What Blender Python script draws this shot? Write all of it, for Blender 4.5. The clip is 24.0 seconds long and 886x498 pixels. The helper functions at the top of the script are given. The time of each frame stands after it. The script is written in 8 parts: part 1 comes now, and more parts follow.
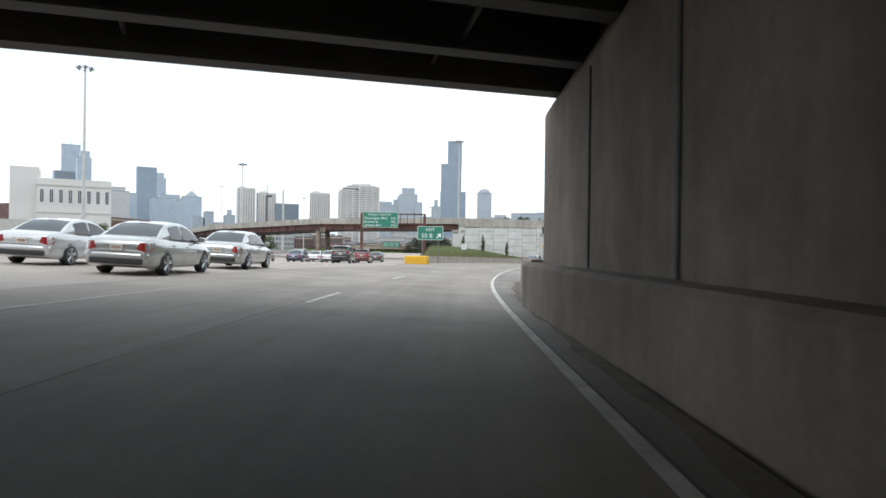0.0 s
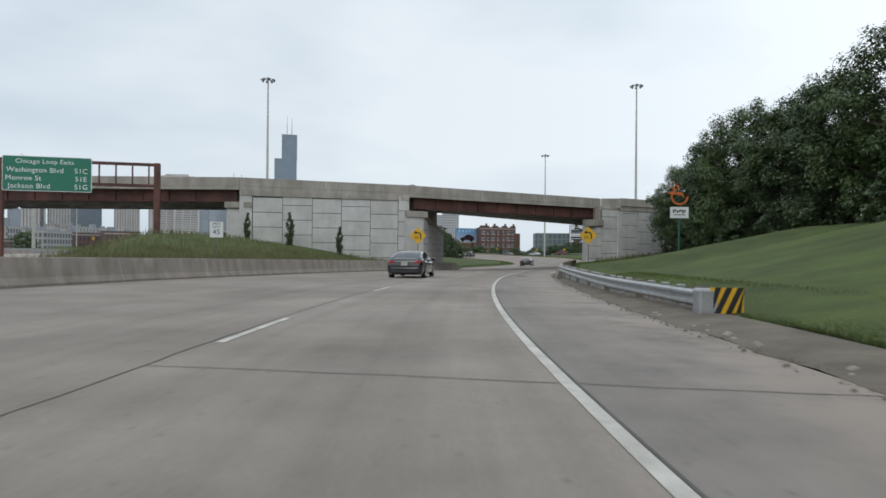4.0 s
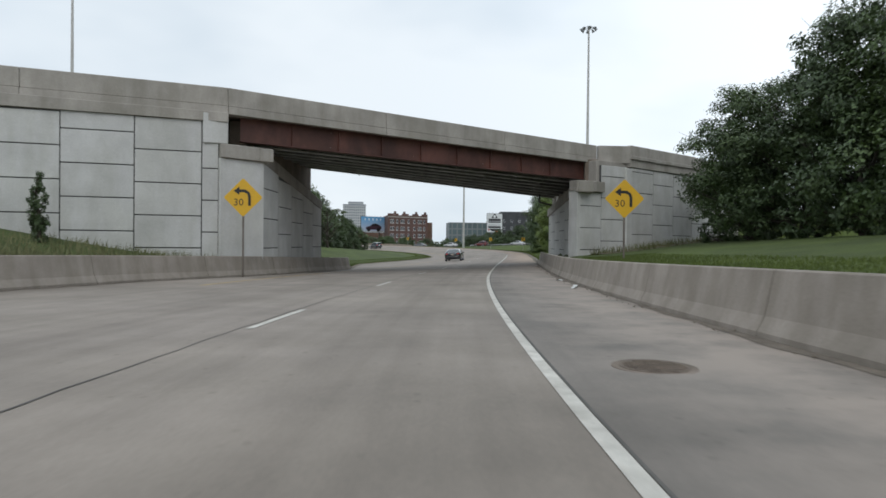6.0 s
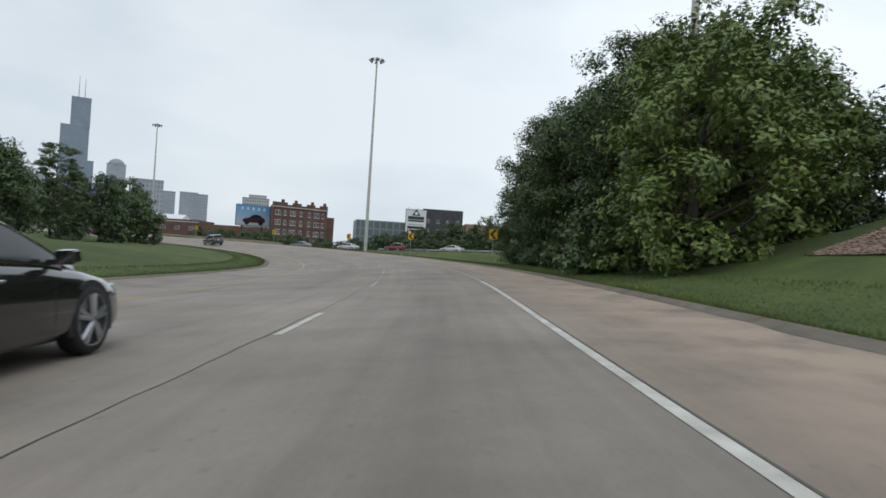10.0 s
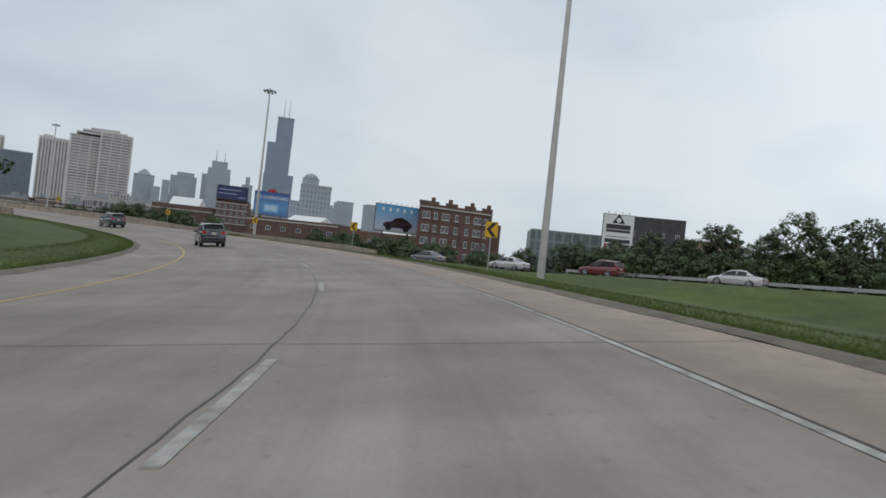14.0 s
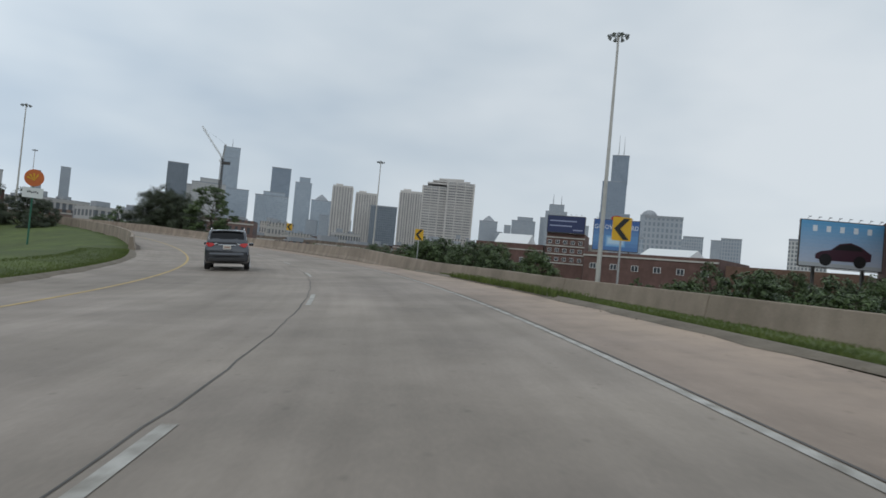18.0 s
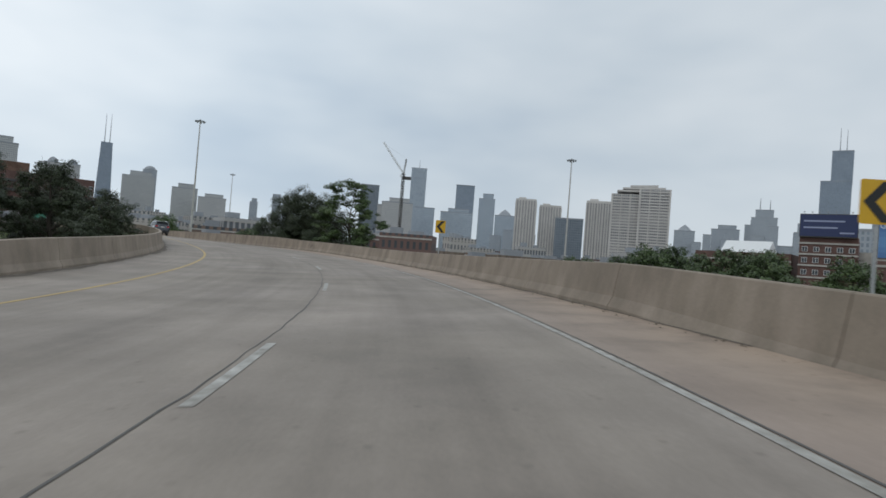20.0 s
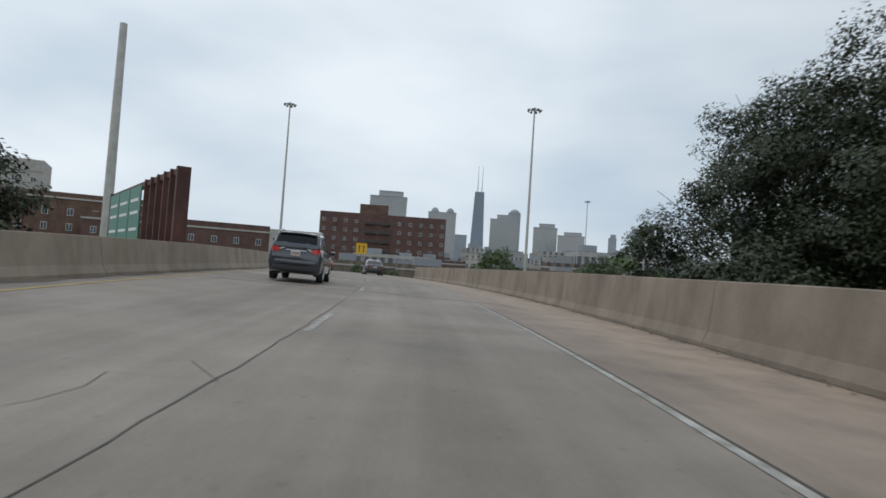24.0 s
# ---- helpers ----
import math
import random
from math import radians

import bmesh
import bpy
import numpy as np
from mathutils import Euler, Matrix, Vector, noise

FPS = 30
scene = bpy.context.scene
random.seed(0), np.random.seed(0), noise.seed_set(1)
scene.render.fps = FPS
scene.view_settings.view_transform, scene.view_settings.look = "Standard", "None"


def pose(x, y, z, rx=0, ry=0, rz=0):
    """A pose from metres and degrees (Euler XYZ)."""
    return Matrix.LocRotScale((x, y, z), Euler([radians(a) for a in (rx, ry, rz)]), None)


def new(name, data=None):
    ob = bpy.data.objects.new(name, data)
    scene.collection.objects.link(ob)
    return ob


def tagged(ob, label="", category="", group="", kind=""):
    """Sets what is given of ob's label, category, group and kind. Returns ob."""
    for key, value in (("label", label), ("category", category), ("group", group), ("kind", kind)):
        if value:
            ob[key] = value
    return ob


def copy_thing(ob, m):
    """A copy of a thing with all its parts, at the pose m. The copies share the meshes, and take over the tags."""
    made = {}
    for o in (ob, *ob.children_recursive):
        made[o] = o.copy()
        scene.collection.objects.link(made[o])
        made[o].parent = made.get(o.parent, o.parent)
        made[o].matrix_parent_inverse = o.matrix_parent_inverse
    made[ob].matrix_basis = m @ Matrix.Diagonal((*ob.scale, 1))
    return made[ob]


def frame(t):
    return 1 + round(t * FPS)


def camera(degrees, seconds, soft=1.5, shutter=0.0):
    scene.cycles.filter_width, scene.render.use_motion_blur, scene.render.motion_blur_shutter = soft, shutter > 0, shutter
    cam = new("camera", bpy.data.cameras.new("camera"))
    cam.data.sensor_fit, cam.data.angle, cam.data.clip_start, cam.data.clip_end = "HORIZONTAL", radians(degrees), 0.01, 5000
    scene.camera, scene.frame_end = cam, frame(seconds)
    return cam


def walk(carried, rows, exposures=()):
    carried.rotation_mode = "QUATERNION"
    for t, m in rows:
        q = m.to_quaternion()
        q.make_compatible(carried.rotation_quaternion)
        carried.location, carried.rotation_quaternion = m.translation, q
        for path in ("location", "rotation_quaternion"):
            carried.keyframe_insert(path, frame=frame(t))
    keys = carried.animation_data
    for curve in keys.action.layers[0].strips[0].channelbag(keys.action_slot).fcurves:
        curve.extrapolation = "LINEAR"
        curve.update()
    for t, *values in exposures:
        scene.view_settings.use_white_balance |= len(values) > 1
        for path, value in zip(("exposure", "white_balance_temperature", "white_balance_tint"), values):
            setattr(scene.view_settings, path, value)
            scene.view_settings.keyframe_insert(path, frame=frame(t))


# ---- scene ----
cam = camera(69.35, 24.0, soft=1.6, shutter=0.12)

# seconds, x, y, z, yaw, pitch, lean
PATH = [
    (0.0, -0.00, -0.00, 1.20, 0.00, 0.07, 0.76),
    (0.5, -0.13, 7.16, 1.15, -0.46, 0.10, 0.34),
    (1.0, 0.10, 14.17, 1.09, -1.84, 0.17, 0.25),
    (1.5, 0.30, 22.38, 1.02, -3.81, 0.10, 0.12),
    (2.0, 0.94, 30.64, 0.94, -6.96, 0.02, 0.28),
    (2.5, 2.01, 38.99, 0.86, -9.62, -0.00, 0.39),
    (3.0, 3.42, 47.43, 0.77, -11.20, 0.03, 0.37),
    (3.5, 5.03, 55.90, 0.69, -12.24, 0.11, 0.30),
    (4.0, 6.95, 64.29, 0.62, -14.39, 0.17, 0.50),
    (4.5, 9.22, 72.68, 0.53, -16.39, -0.28, 0.40),
    (5.0, 11.78, 81.14, 0.42, -18.55, -0.43, 0.36),
    (5.5, 14.65, 89.52, 0.32, -20.58, -0.44, 0.54),
    (6.0, 17.81, 97.84, 0.20, -22.58, -0.49, 0.57),
    (6.5, 21.29, 106.19, 0.07, -24.70, -0.50, 0.52),
    (7.0, 25.21, 114.77, -0.12, -26.58, -0.37, -0.01),
    (7.5, 29.21, 123.11, -0.25, -28.31, -0.11, 0.76),
    (8.0, 33.49, 131.29, -0.37, -29.48, 0.00, 1.52),
    (8.5, 37.83, 139.54, -0.46, -30.06, 0.06, 2.44),
    (9.0, 42.23, 147.75, -0.52, -30.30, 0.28, 2.84),
    (9.5, 46.66, 155.76, -0.57, -30.48, 0.33, 3.22),
    (10.0, 50.92, 163.65, -0.60, -29.88, 0.46, 3.51),
    (10.5, 55.04, 171.47, -0.60, -29.30, 0.59, 3.98),
    (11.0, 59.04, 179.22, -0.60, -28.95, 0.68, 4.70),
    (11.5, 62.92, 186.90, -0.58, -28.42, 0.70, 5.52),
    (12.0, 66.54, 194.51, -0.57, -26.70, 0.54, 5.93),
    (12.5, 69.72, 202.02, -0.56, -24.33, 0.85, 6.17),
    (13.0, 72.46, 209.42, -0.53, -21.51, 0.90, 6.25),
    (13.5, 74.79, 216.79, -0.50, -17.90, 0.95, 6.17),
    (14.0, 76.62, 224.22, -0.46, -14.10, 0.85, 6.14),
    (14.5, 78.05, 231.53, -0.41, -10.40, 0.90, 5.85),
    (15.0, 78.75, 239.36, -0.33, -6.20, 1.07, 5.93),
    (15.5, 79.12, 246.97, -0.28, -2.19, 1.24, 5.93),
    (16.0, 78.80, 254.78, -0.20, 1.35, 1.48, 5.46),
    (16.5, 78.26, 262.34, -0.13, 4.59, 1.31, 5.63),
    (17.0, 77.16, 270.20, -0.07, 8.08, 1.41, 5.61),
    (17.5, 75.64, 278.20, 0.01, 11.78, 1.48, 5.59),
    (18.0, 73.15, 286.37, 0.10, 15.55, 1.47, 5.30),
    (18.5, 70.50, 294.04, 0.16, 19.44, 1.25, 5.01),
    (19.0, 67.18, 301.62, 0.26, 23.51, 1.23, 4.96),
    (19.5, 63.38, 308.97, 0.36, 27.76, 1.52, 4.87),
    (20.0, 58.93, 316.24, 0.48, 31.95, 1.38, 4.47),
    (20.5, 53.89, 323.31, 0.59, 35.91, 1.34, 4.20),
    (21.0, 48.34, 330.07, 0.72, 39.65, 1.56, 4.23),
    (21.5, 42.41, 336.42, 0.88, 43.28, 1.97, 4.44),
    (22.0, 36.22, 342.24, 1.07, 47.09, 2.07, 4.42),
    (22.5, 29.74, 347.55, 1.27, 51.07, 2.24, 4.33),
    (23.0, 22.92, 352.38, 1.49, 55.29, 2.28, 4.31),
    (23.5, 15.67, 356.75, 1.72, 59.69, 2.23, 4.44),
    (24.0, 8.13, 360.60, 1.95, 63.45, 2.39, 3.80),
]
walk(cam, [(r[0], pose(r[1], r[2], r[3], 90 + r[5], 0, r[4]) @ pose(0, 0, 0, 0, 0, r[6])) for r in PATH],
     exposures=((0, 0.85), (0.3, 0.5), (0.8, 0.06), (3.5, 0.0), (5.5, 0.0), (6.5, 0.25), (7.2, 0.45), (8.2, 0.3), (9.0, -0.03), (12, -0.1), (13.5, -0.28), (19, -0.28), (22, -0.27), (24, -0.27)))

# ---- world and light: overcast day, thin bright cloud ----
world = bpy.data.worlds.new("sky")
scene.world = world
world.use_nodes = True
wn, wl = world.node_tree.nodes, world.node_tree.links
wn.clear()
SUN_EL, SUN_AZ = radians(48), radians(200)
w_out = wn.new("ShaderNodeOutputWorld")
w_bg = wn.new("ShaderNodeBackground")
w_sky = wn.new("ShaderNodeTexSky")
w_sky.sky_type = "NISHITA"
w_sky.sun_disc = False
w_sky.sun_elevation, w_sky.sun_rotation = SUN_EL, SUN_AZ
w_sky.air_density, w_sky.dust_density = 1.0, 2.0
w_co = wn.new("ShaderNodeTexCoord")
w_map = wn.new("ShaderNodeMapping")
w_map.inputs["Scale"].default_value = (1.0, 1.0, 2.6)
w_map.inputs["Rotation"].default_value = (0.1, 0.25, 0.6)
w_n1 = wn.new("ShaderNodeTexNoise")
w_n1.inputs["Scale"].default_value, w_n1.inputs["Detail"].default_value = 1.5, 4.0
w_n1.inputs["Roughness"].default_value = 0.47
w_ramp = wn.new("ShaderNodeValToRGB")
w_ramp.color_ramp.elements[0].position, w_ramp.color_ramp.elements[0].color = 0.36, (6.3, 7.5, 8.75, 1)
w_ramp.color_ramp.elements[1].position, w_ramp.color_ramp.elements[1].color = 0.62, (9.7, 10.5, 11.15, 1)
w_mid = w_ramp.color_ramp.elements.new(0.46)
w_mid.color = (7.7, 8.75, 9.7, 1)
w_mix = wn.new("ShaderNodeMix")
w_mix.data_type = "RGBA"
w_mix.inputs["Factor"].default_value = 0.93
wl.new(w_co.outputs["Generated"], w_map.inputs["Vector"])
wl.new(w_map.outputs["Vector"], w_n1.inputs["Vector"])
wl.new(w_n1.outputs["Fac"], w_ramp.inputs["Fac"])
wl.new(w_sky.outputs["Color"], w_mix.inputs["A"])
wl.new(w_ramp.outputs["Color"], w_mix.inputs["B"])
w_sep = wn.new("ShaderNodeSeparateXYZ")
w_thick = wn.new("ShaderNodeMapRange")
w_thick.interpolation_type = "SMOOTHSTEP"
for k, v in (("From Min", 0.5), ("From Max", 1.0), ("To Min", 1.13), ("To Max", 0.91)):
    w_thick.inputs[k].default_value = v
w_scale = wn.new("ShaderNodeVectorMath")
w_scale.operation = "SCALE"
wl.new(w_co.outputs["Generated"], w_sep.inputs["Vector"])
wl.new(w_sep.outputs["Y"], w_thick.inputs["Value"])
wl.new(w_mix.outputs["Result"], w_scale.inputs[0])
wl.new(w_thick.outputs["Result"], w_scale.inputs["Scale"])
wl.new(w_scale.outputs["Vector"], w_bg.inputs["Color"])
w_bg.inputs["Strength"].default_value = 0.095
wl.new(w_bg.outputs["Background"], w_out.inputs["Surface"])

sun_data = bpy.data.lights.new("sun", "SUN")
sun_data.energy, sun_data.angle, sun_data.color = 0.5, radians(25), (1.0, 0.96, 0.9)
sun_lamp = new("sun", sun_data)
sun_lamp.rotation_euler = (radians(90) - SUN_EL, 0, radians(180) - SUN_AZ)


# ---- materials ----
def ramp_node(nt, fac, stops):
    r = nt.nodes.new("ShaderNodeValToRGB")
    els = r.color_ramp.elements
    els[0].position, els[0].color = stops[0][0], (*stops[0][1], 1)
    els[1].position, els[1].color = stops[-1][0], (*stops[-1][1], 1)
    for p, c in stops[1:-1]:
        els.new(p).color = (*c, 1)
    nt.links.new(fac, r.inputs["Fac"])
    return r.outputs["Color"]


def noise_node(nt, scale, detail=4.0, rough=0.55, stretch=None, coord="Object"):
    co = nt.nodes.new("ShaderNodeTexCoord")
    n = nt.nodes.new("ShaderNodeTexNoise")
    n.inputs["Scale"].default_value, n.inputs["Detail"].default_value = scale, detail
    n.inputs["Roughness"].default_value = rough
    if stretch:
        m = nt.nodes.new("ShaderNodeMapping")
        m.inputs["Scale"].default_value = stretch
        nt.links.new(co.outputs[coord], m.inputs["Vector"])
        nt.links.new(m.outputs["Vector"], n.inputs["Vector"])
    else:
        nt.links.new(co.outputs[coord], n.inputs["Vector"])
    return n.outputs["Fac"]


def mul_node(nt, a, b, factor=1.0):
    m = nt.nodes.new("ShaderNodeMix")
    m.data_type, m.blend_type = "RGBA", "MULTIPLY"
    m.inputs["Factor"].default_value = factor
    nt.links.new(a, m.inputs["A"])
    nt.links.new(b, m.inputs["B"])
    return m.outputs["Result"]


def surface(name, dark, light, scale=6.0, rough=0.8, metal=0.0, fine=None, bump=0.2, stain=None, stretch=None,
            vary=0.0, coat=0.0, spread=(0.3, 0.7), coord="Object", bump_d=0.01, island=0.0):
    """A material with colour between dark and light by noise at one scale, a finer grain, stains and relief."""
    m = bpy.data.materials.new(name)
    m.use_nodes = True
    nt = m.node_tree
    b = nt.nodes["Principled BSDF"]
    big = noise_node(nt, scale, 5.0, 0.6, stretch, coord)
    col = ramp_node(nt, big, [(spread[0], dark), (spread[1], light)])
    grain = noise_node(nt, fine or scale * 14, 3.0, 0.6, None, coord)
    col = mul_node(nt, col, ramp_node(nt, grain, [(0.3, (0.86, 0.86, 0.86)), (0.7, (1.0, 1.0, 1.0))]))
    if stain:
        st = noise_node(nt, stain[0], 4.0, 0.6, stain[2] if len(stain) > 2 else None, coord)
        k = stain[1]
        col = mul_node(nt, col, ramp_node(nt, st, [(0.42, (k, k, k * 0.97)), (0.62, (1, 1, 1))]))
    if vary:
        info = nt.nodes.new("ShaderNodeObjectInfo")
        col = mul_node(nt, col, ramp_node(nt, info.outputs["Random"], [(0, (1 - vary, 1 - vary, 1 - vary)), (1, (1, 1, 1))]))
    if island:
        geo = nt.nodes.new("ShaderNodeNewGeometry")
        col = mul_node(nt, col, ramp_node(nt, geo.outputs["Random Per Island"],
                                          [(0, (1 - island, 1 - island, 1 - island * 1.1)), (1, (1, 1, 1))]))
    nt.links.new(col, b.inputs["Base Color"])
    b.inputs["Roughness"].default_value, b.inputs["Metallic"].default_value = rough, metal
    b.inputs["Coat Weight"].default_value = coat
    if bump:
        bp = nt.nodes.new("ShaderNodeBump")
        bp.inputs["Strength"].default_value, bp.inputs["Distance"].default_value = bump, bump_d
        nt.links.new(grain, bp.inputs["Height"])
        nt.links.new(bp.outputs["Normal"], b.inputs["Normal"])
    return m


def plain(name, c, rough=0.6, metal=0.0, emit=0.0, coat=0.0):
    """Paint, plastic, metal or lamp with a faint mottling."""
    m = surface(name, tuple(k * 0.9 for k in c), c, 3.0, rough, metal, fine=60, bump=0.03, coat=coat)
    if emit:
        b = m.node_tree.nodes["Principled BSDF"]
        b.inputs["Emission Color"].default_value, b.inputs["Emission Strength"].default_value = (*c, 1), emit
    return m


def glass_dark(name, c, rough=0.08):
    """Window glass seen from outside, with the dark room behind it."""
    m = plain(name, c, rough)
    m.node_tree.nodes["Principled BSDF"].inputs["IOR"].default_value = 1.5
    return m


def paving_material(name, dark, light, stain_k, dirt=None):
    """Worn concrete: mottled colour, slabs of slightly different tone, oil between the wheel tracks, fine grain and pits."""
    m = surface(name, dark, light, 0.45, 0.78, fine=26, bump=0.3, stain=(0.13, stain_k))
    nt = m.node_tree
    b = nt.nodes["Principled BSDF"]
    col = b.inputs["Base Color"].links[0].from_socket
    uv = nt.nodes.new("ShaderNodeUVMap")
    uv.uv_map = "run"
    sep = nt.nodes.new("ShaderNodeSeparateXYZ")
    nt.links.new(uv.outputs["UV"], sep.inputs["Vector"])
    # slabs
    swap = nt.nodes.new("ShaderNodeCombineXYZ")
    nt.links.new(sep.outputs["Y"], swap.inputs["X"])
    nt.links.new(sep.outputs["X"], swap.inputs["Y"])
    br = nt.nodes.new("ShaderNodeTexBrick")
    br.offset = 0.37
    br.inputs["Scale"].default_value, br.inputs["Brick Width"].default_value, br.inputs["Row Height"].default_value = 1.0, 12.2, 3.88
    br.inputs["Mortar Size"].default_value, br.inputs["Bias"].default_value = 0.0, 0.0
    br.inputs["Color1"].default_value, br.inputs["Color2"].default_value = (0.9, 0.895, 0.89, 1), (1, 1, 1, 1)
    nt.links.new(swap.outputs["Vector"], br.inputs["Vector"])
    col = mul_node(nt, col, br.outputs["Color"])
    # oil and tyre wear run along the lanes
    run = nt.nodes.new("ShaderNodeMapping")
    run.inputs["Scale"].default_value = (3.2, 0.10, 1.0)
    nt.links.new(uv.outputs["UV"], run.inputs["Vector"])
    n = nt.nodes.new("ShaderNodeTexNoise")
    n.inputs["Scale"].default_value, n.inputs["Detail"].default_value = 1.0, 5.0
    nt.links.new(run.outputs["Vector"], n.inputs["Vector"])
    col = mul_node(nt, col, ramp_node(nt, n.outputs["Fac"], [(0.32, (0.87, 0.865, 0.86)), (0.6, (1, 1, 1))]))
    if dirt is None:
        lane = nt.nodes.new("ShaderNodeMapRange")
        lane.inputs["From Min"].default_value, lane.inputs["From Max"].default_value = -7.75, 0.0
        nt.links.new(sep.outputs["X"], lane.inputs["Value"])
        k = (0.88, 0.875, 0.87)
        col = mul_node(nt, col, ramp_node(nt, lane.outputs["Result"], [(0.0, (1, 1, 1)), (0.15, (1, 1, 1)), (0.25, k), (0.35, (1, 1, 1)), (0.65, (1, 1, 1)), (0.76, k), (0.87, (1, 1, 1)), (1.0, (1, 1, 1))]))
    else:
        d = noise_node(nt, 0.9, 5.0, 0.65)
        mix = nt.nodes.new("ShaderNodeMix")
        mix.data_type = "RGBA"
        fac = nt.nodes.new("ShaderNodeMath")
        fac.operation = "MULTIPLY"
        edge = nt.nodes.new("ShaderNodeMapRange")
        edge.inputs["From Min"].default_value, edge.inputs["From Max"].default_value = 0.0, 1.9
        nt.links.new(sep.outputs["X"], edge.inputs["Value"])
        up = nt.nodes.new("ShaderNodeMapRange")
        up.inputs["From Min"].default_value, up.inputs["From Max"].default_value = 0.3, 0.6
        nt.links.new(d, up.inputs["Value"])
        nt.links.new(edge.outputs["Result"], fac.inputs[0])
        nt.links.new(up.outputs["Result"], fac.inputs[1])
        nt.links.new(fac.outputs[0], mix.inputs["Factor"])
        nt.links.new(col, mix.inputs["A"])
        mix.inputs["B"].default_value = (*dirt, 1)
        col = mix.outputs["Result"]
    # dark pits and small spots
    vor = nt.nodes.new("ShaderNodeTexVoronoi")
    vor.inputs["Scale"].default_value = 3.1
    co = nt.nodes.new("ShaderNodeTexCoord")
    nt.links.new(co.outputs["Object"], vor.inputs["Vector"])
    col = mul_node(nt, col, ramp_node(nt, vor.outputs["Distance"], [(0.05, (0.72, 0.71, 0.70)), (0.13, (1, 1, 1))]), 0.8)
    nt.links.new(col, b.inputs["Base Color"])
    return m


M_ROAD = paving_material("worn_concrete_paving", (0.242, 0.206, 0.176), (0.372, 0.318, 0.273), 0.86)
M_EXPRESS = surface("pale_worn_concrete_lanes", (0.30, 0.25, 0.213), (0.43, 0.362, 0.312), 0.3, 0.75, fine=22, bump=0.25, stain=(0.1, 0.86))
M_SHOULDER = paving_material("shoulder_concrete", (0.193, 0.17, 0.151), (0.318, 0.28, 0.252), 0.8, (0.30, 0.25, 0.21))
M_DUSTY = paving_material("dusty_shoulder_concrete", (0.25, 0.195, 0.158), (0.38, 0.30, 0.25), 0.86, (0.37, 0.28, 0.21))
M_LOWER = surface("lower_road_concrete", (0.19, 0.16, 0.138), (0.29, 0.245, 0.212), 0.5, 0.8, fine=20, bump=0.3, stain=(0.25, 0.82))
M_PAINT = surface("worn_white_road_paint", (0.40, 0.375, 0.33), (0.68, 0.65, 0.585), 2.5, 0.8, fine=30, bump=0.1)
M_YELLOW = surface("worn_yellow_road_paint", (0.36, 0.24, 0.08), (0.52, 0.36, 0.11), 2.0, 0.6, fine=30, bump=0.1)
M_PAINT_WORN = surface("thin_worn_road_paint", (0.21, 0.195, 0.165), (0.50, 0.485, 0.45), 4.0, 0.7, fine=40, bump=0.1)
M_TAR = surface("joint_sealant", (0.055, 0.051, 0.045), (0.12, 0.11, 0.098), 1.5, 0.7, fine=12, bump=0.1)
M_BARRIER = surface("barrier_concrete", (0.291, 0.25, 0.212), (0.407, 0.352, 0.304), 0.8, 0.85, fine=26, bump=0.3,
                    stain=(1.6, 0.80, (1.0, 1.0, 0.22)))
M_PARAPET = surface("tan_parapet_concrete", (0.235, 0.19, 0.15), (0.35, 0.287, 0.228), 0.6, 0.86, fine=24, bump=0.3,
                    stain=(1.1, 0.80, (1.0, 1.0, 0.3)))
M_HILLWALL = surface("dirty_retaining_wall_concrete", (0.21, 0.172, 0.138), (0.335, 0.278, 0.228), 0.7, 0.88, fine=22, bump=0.35,
                     stain=(0.9, 0.74, (1.0, 1.0, 0.2)))
M_PANEL = surface("precast_wall_concrete", (0.517, 0.505, 0.490), (0.663, 0.65, 0.632), 0.6, 0.85, fine=20, bump=0.2,
                  stain=(1.2, 0.91, (1.0, 1.0, 0.25)), vary=0.08)
M_DECK = surface("bridge_concrete", (0.310, 0.285, 0.253), (0.443, 0.405, 0.364), 0.7, 0.85, fine=18, bump=0.25,
                 stain=(0.9, 0.78, (1.0, 1.0, 0.25)))
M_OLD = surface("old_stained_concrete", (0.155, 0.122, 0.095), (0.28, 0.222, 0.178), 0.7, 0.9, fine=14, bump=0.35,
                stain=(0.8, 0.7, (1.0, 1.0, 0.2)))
# concrete coloured near black: the shade inside joints is in the colour
M_JOINT = surface("painted_joint_shade", (0.06, 0.06, 0.058), (0.10, 0.098, 0.094), 2.0, 0.9, bump=0.1)
M_STEEL_RED = surface("oxide_red_painted_girder", (0.085, 0.034, 0.026), (0.16, 0.062, 0.045), 0.9, 0.65, fine=9, bump=0.2,
                      stain=(0.6, 0.6, (1, 1, 0.4)))
M_STEEL_GREY = surface("grey_painted_girder", (0.34, 0.345, 0.34), (0.48, 0.485, 0.475), 0.8, 0.6, fine=8, bump=0.15,
                       stain=(0.7, 0.65))
M_STEEL_DARK = surface("weathered_dark_girder", (0.04, 0.038, 0.036), (0.085, 0.08, 0.075), 0.9, 0.7, fine=8, bump=0.2)
M_GALV = surface("galvanised_steel", (0.33, 0.335, 0.34), (0.47, 0.475, 0.48), 3.0, 0.45, 0.55, fine=40, bump=0.08)
M_MAST = surface("weathered_mast_steel", (0.40, 0.385, 0.36), (0.54, 0.525, 0.495), 0.8, 0.55, 0.25, fine=14, bump=0.1)
M_POST = surface("sign_post_steel", (0.12, 0.10, 0.085), (0.22, 0.185, 0.155), 2.0, 0.6, 0.3, bump=0.1)
M_WOODPOST = surface("weathered_timber_post", (0.14, 0.115, 0.09), (0.24, 0.205, 0.165), 3.0, 0.85, bump=0.3, stretch=(1, 1, 0.2))
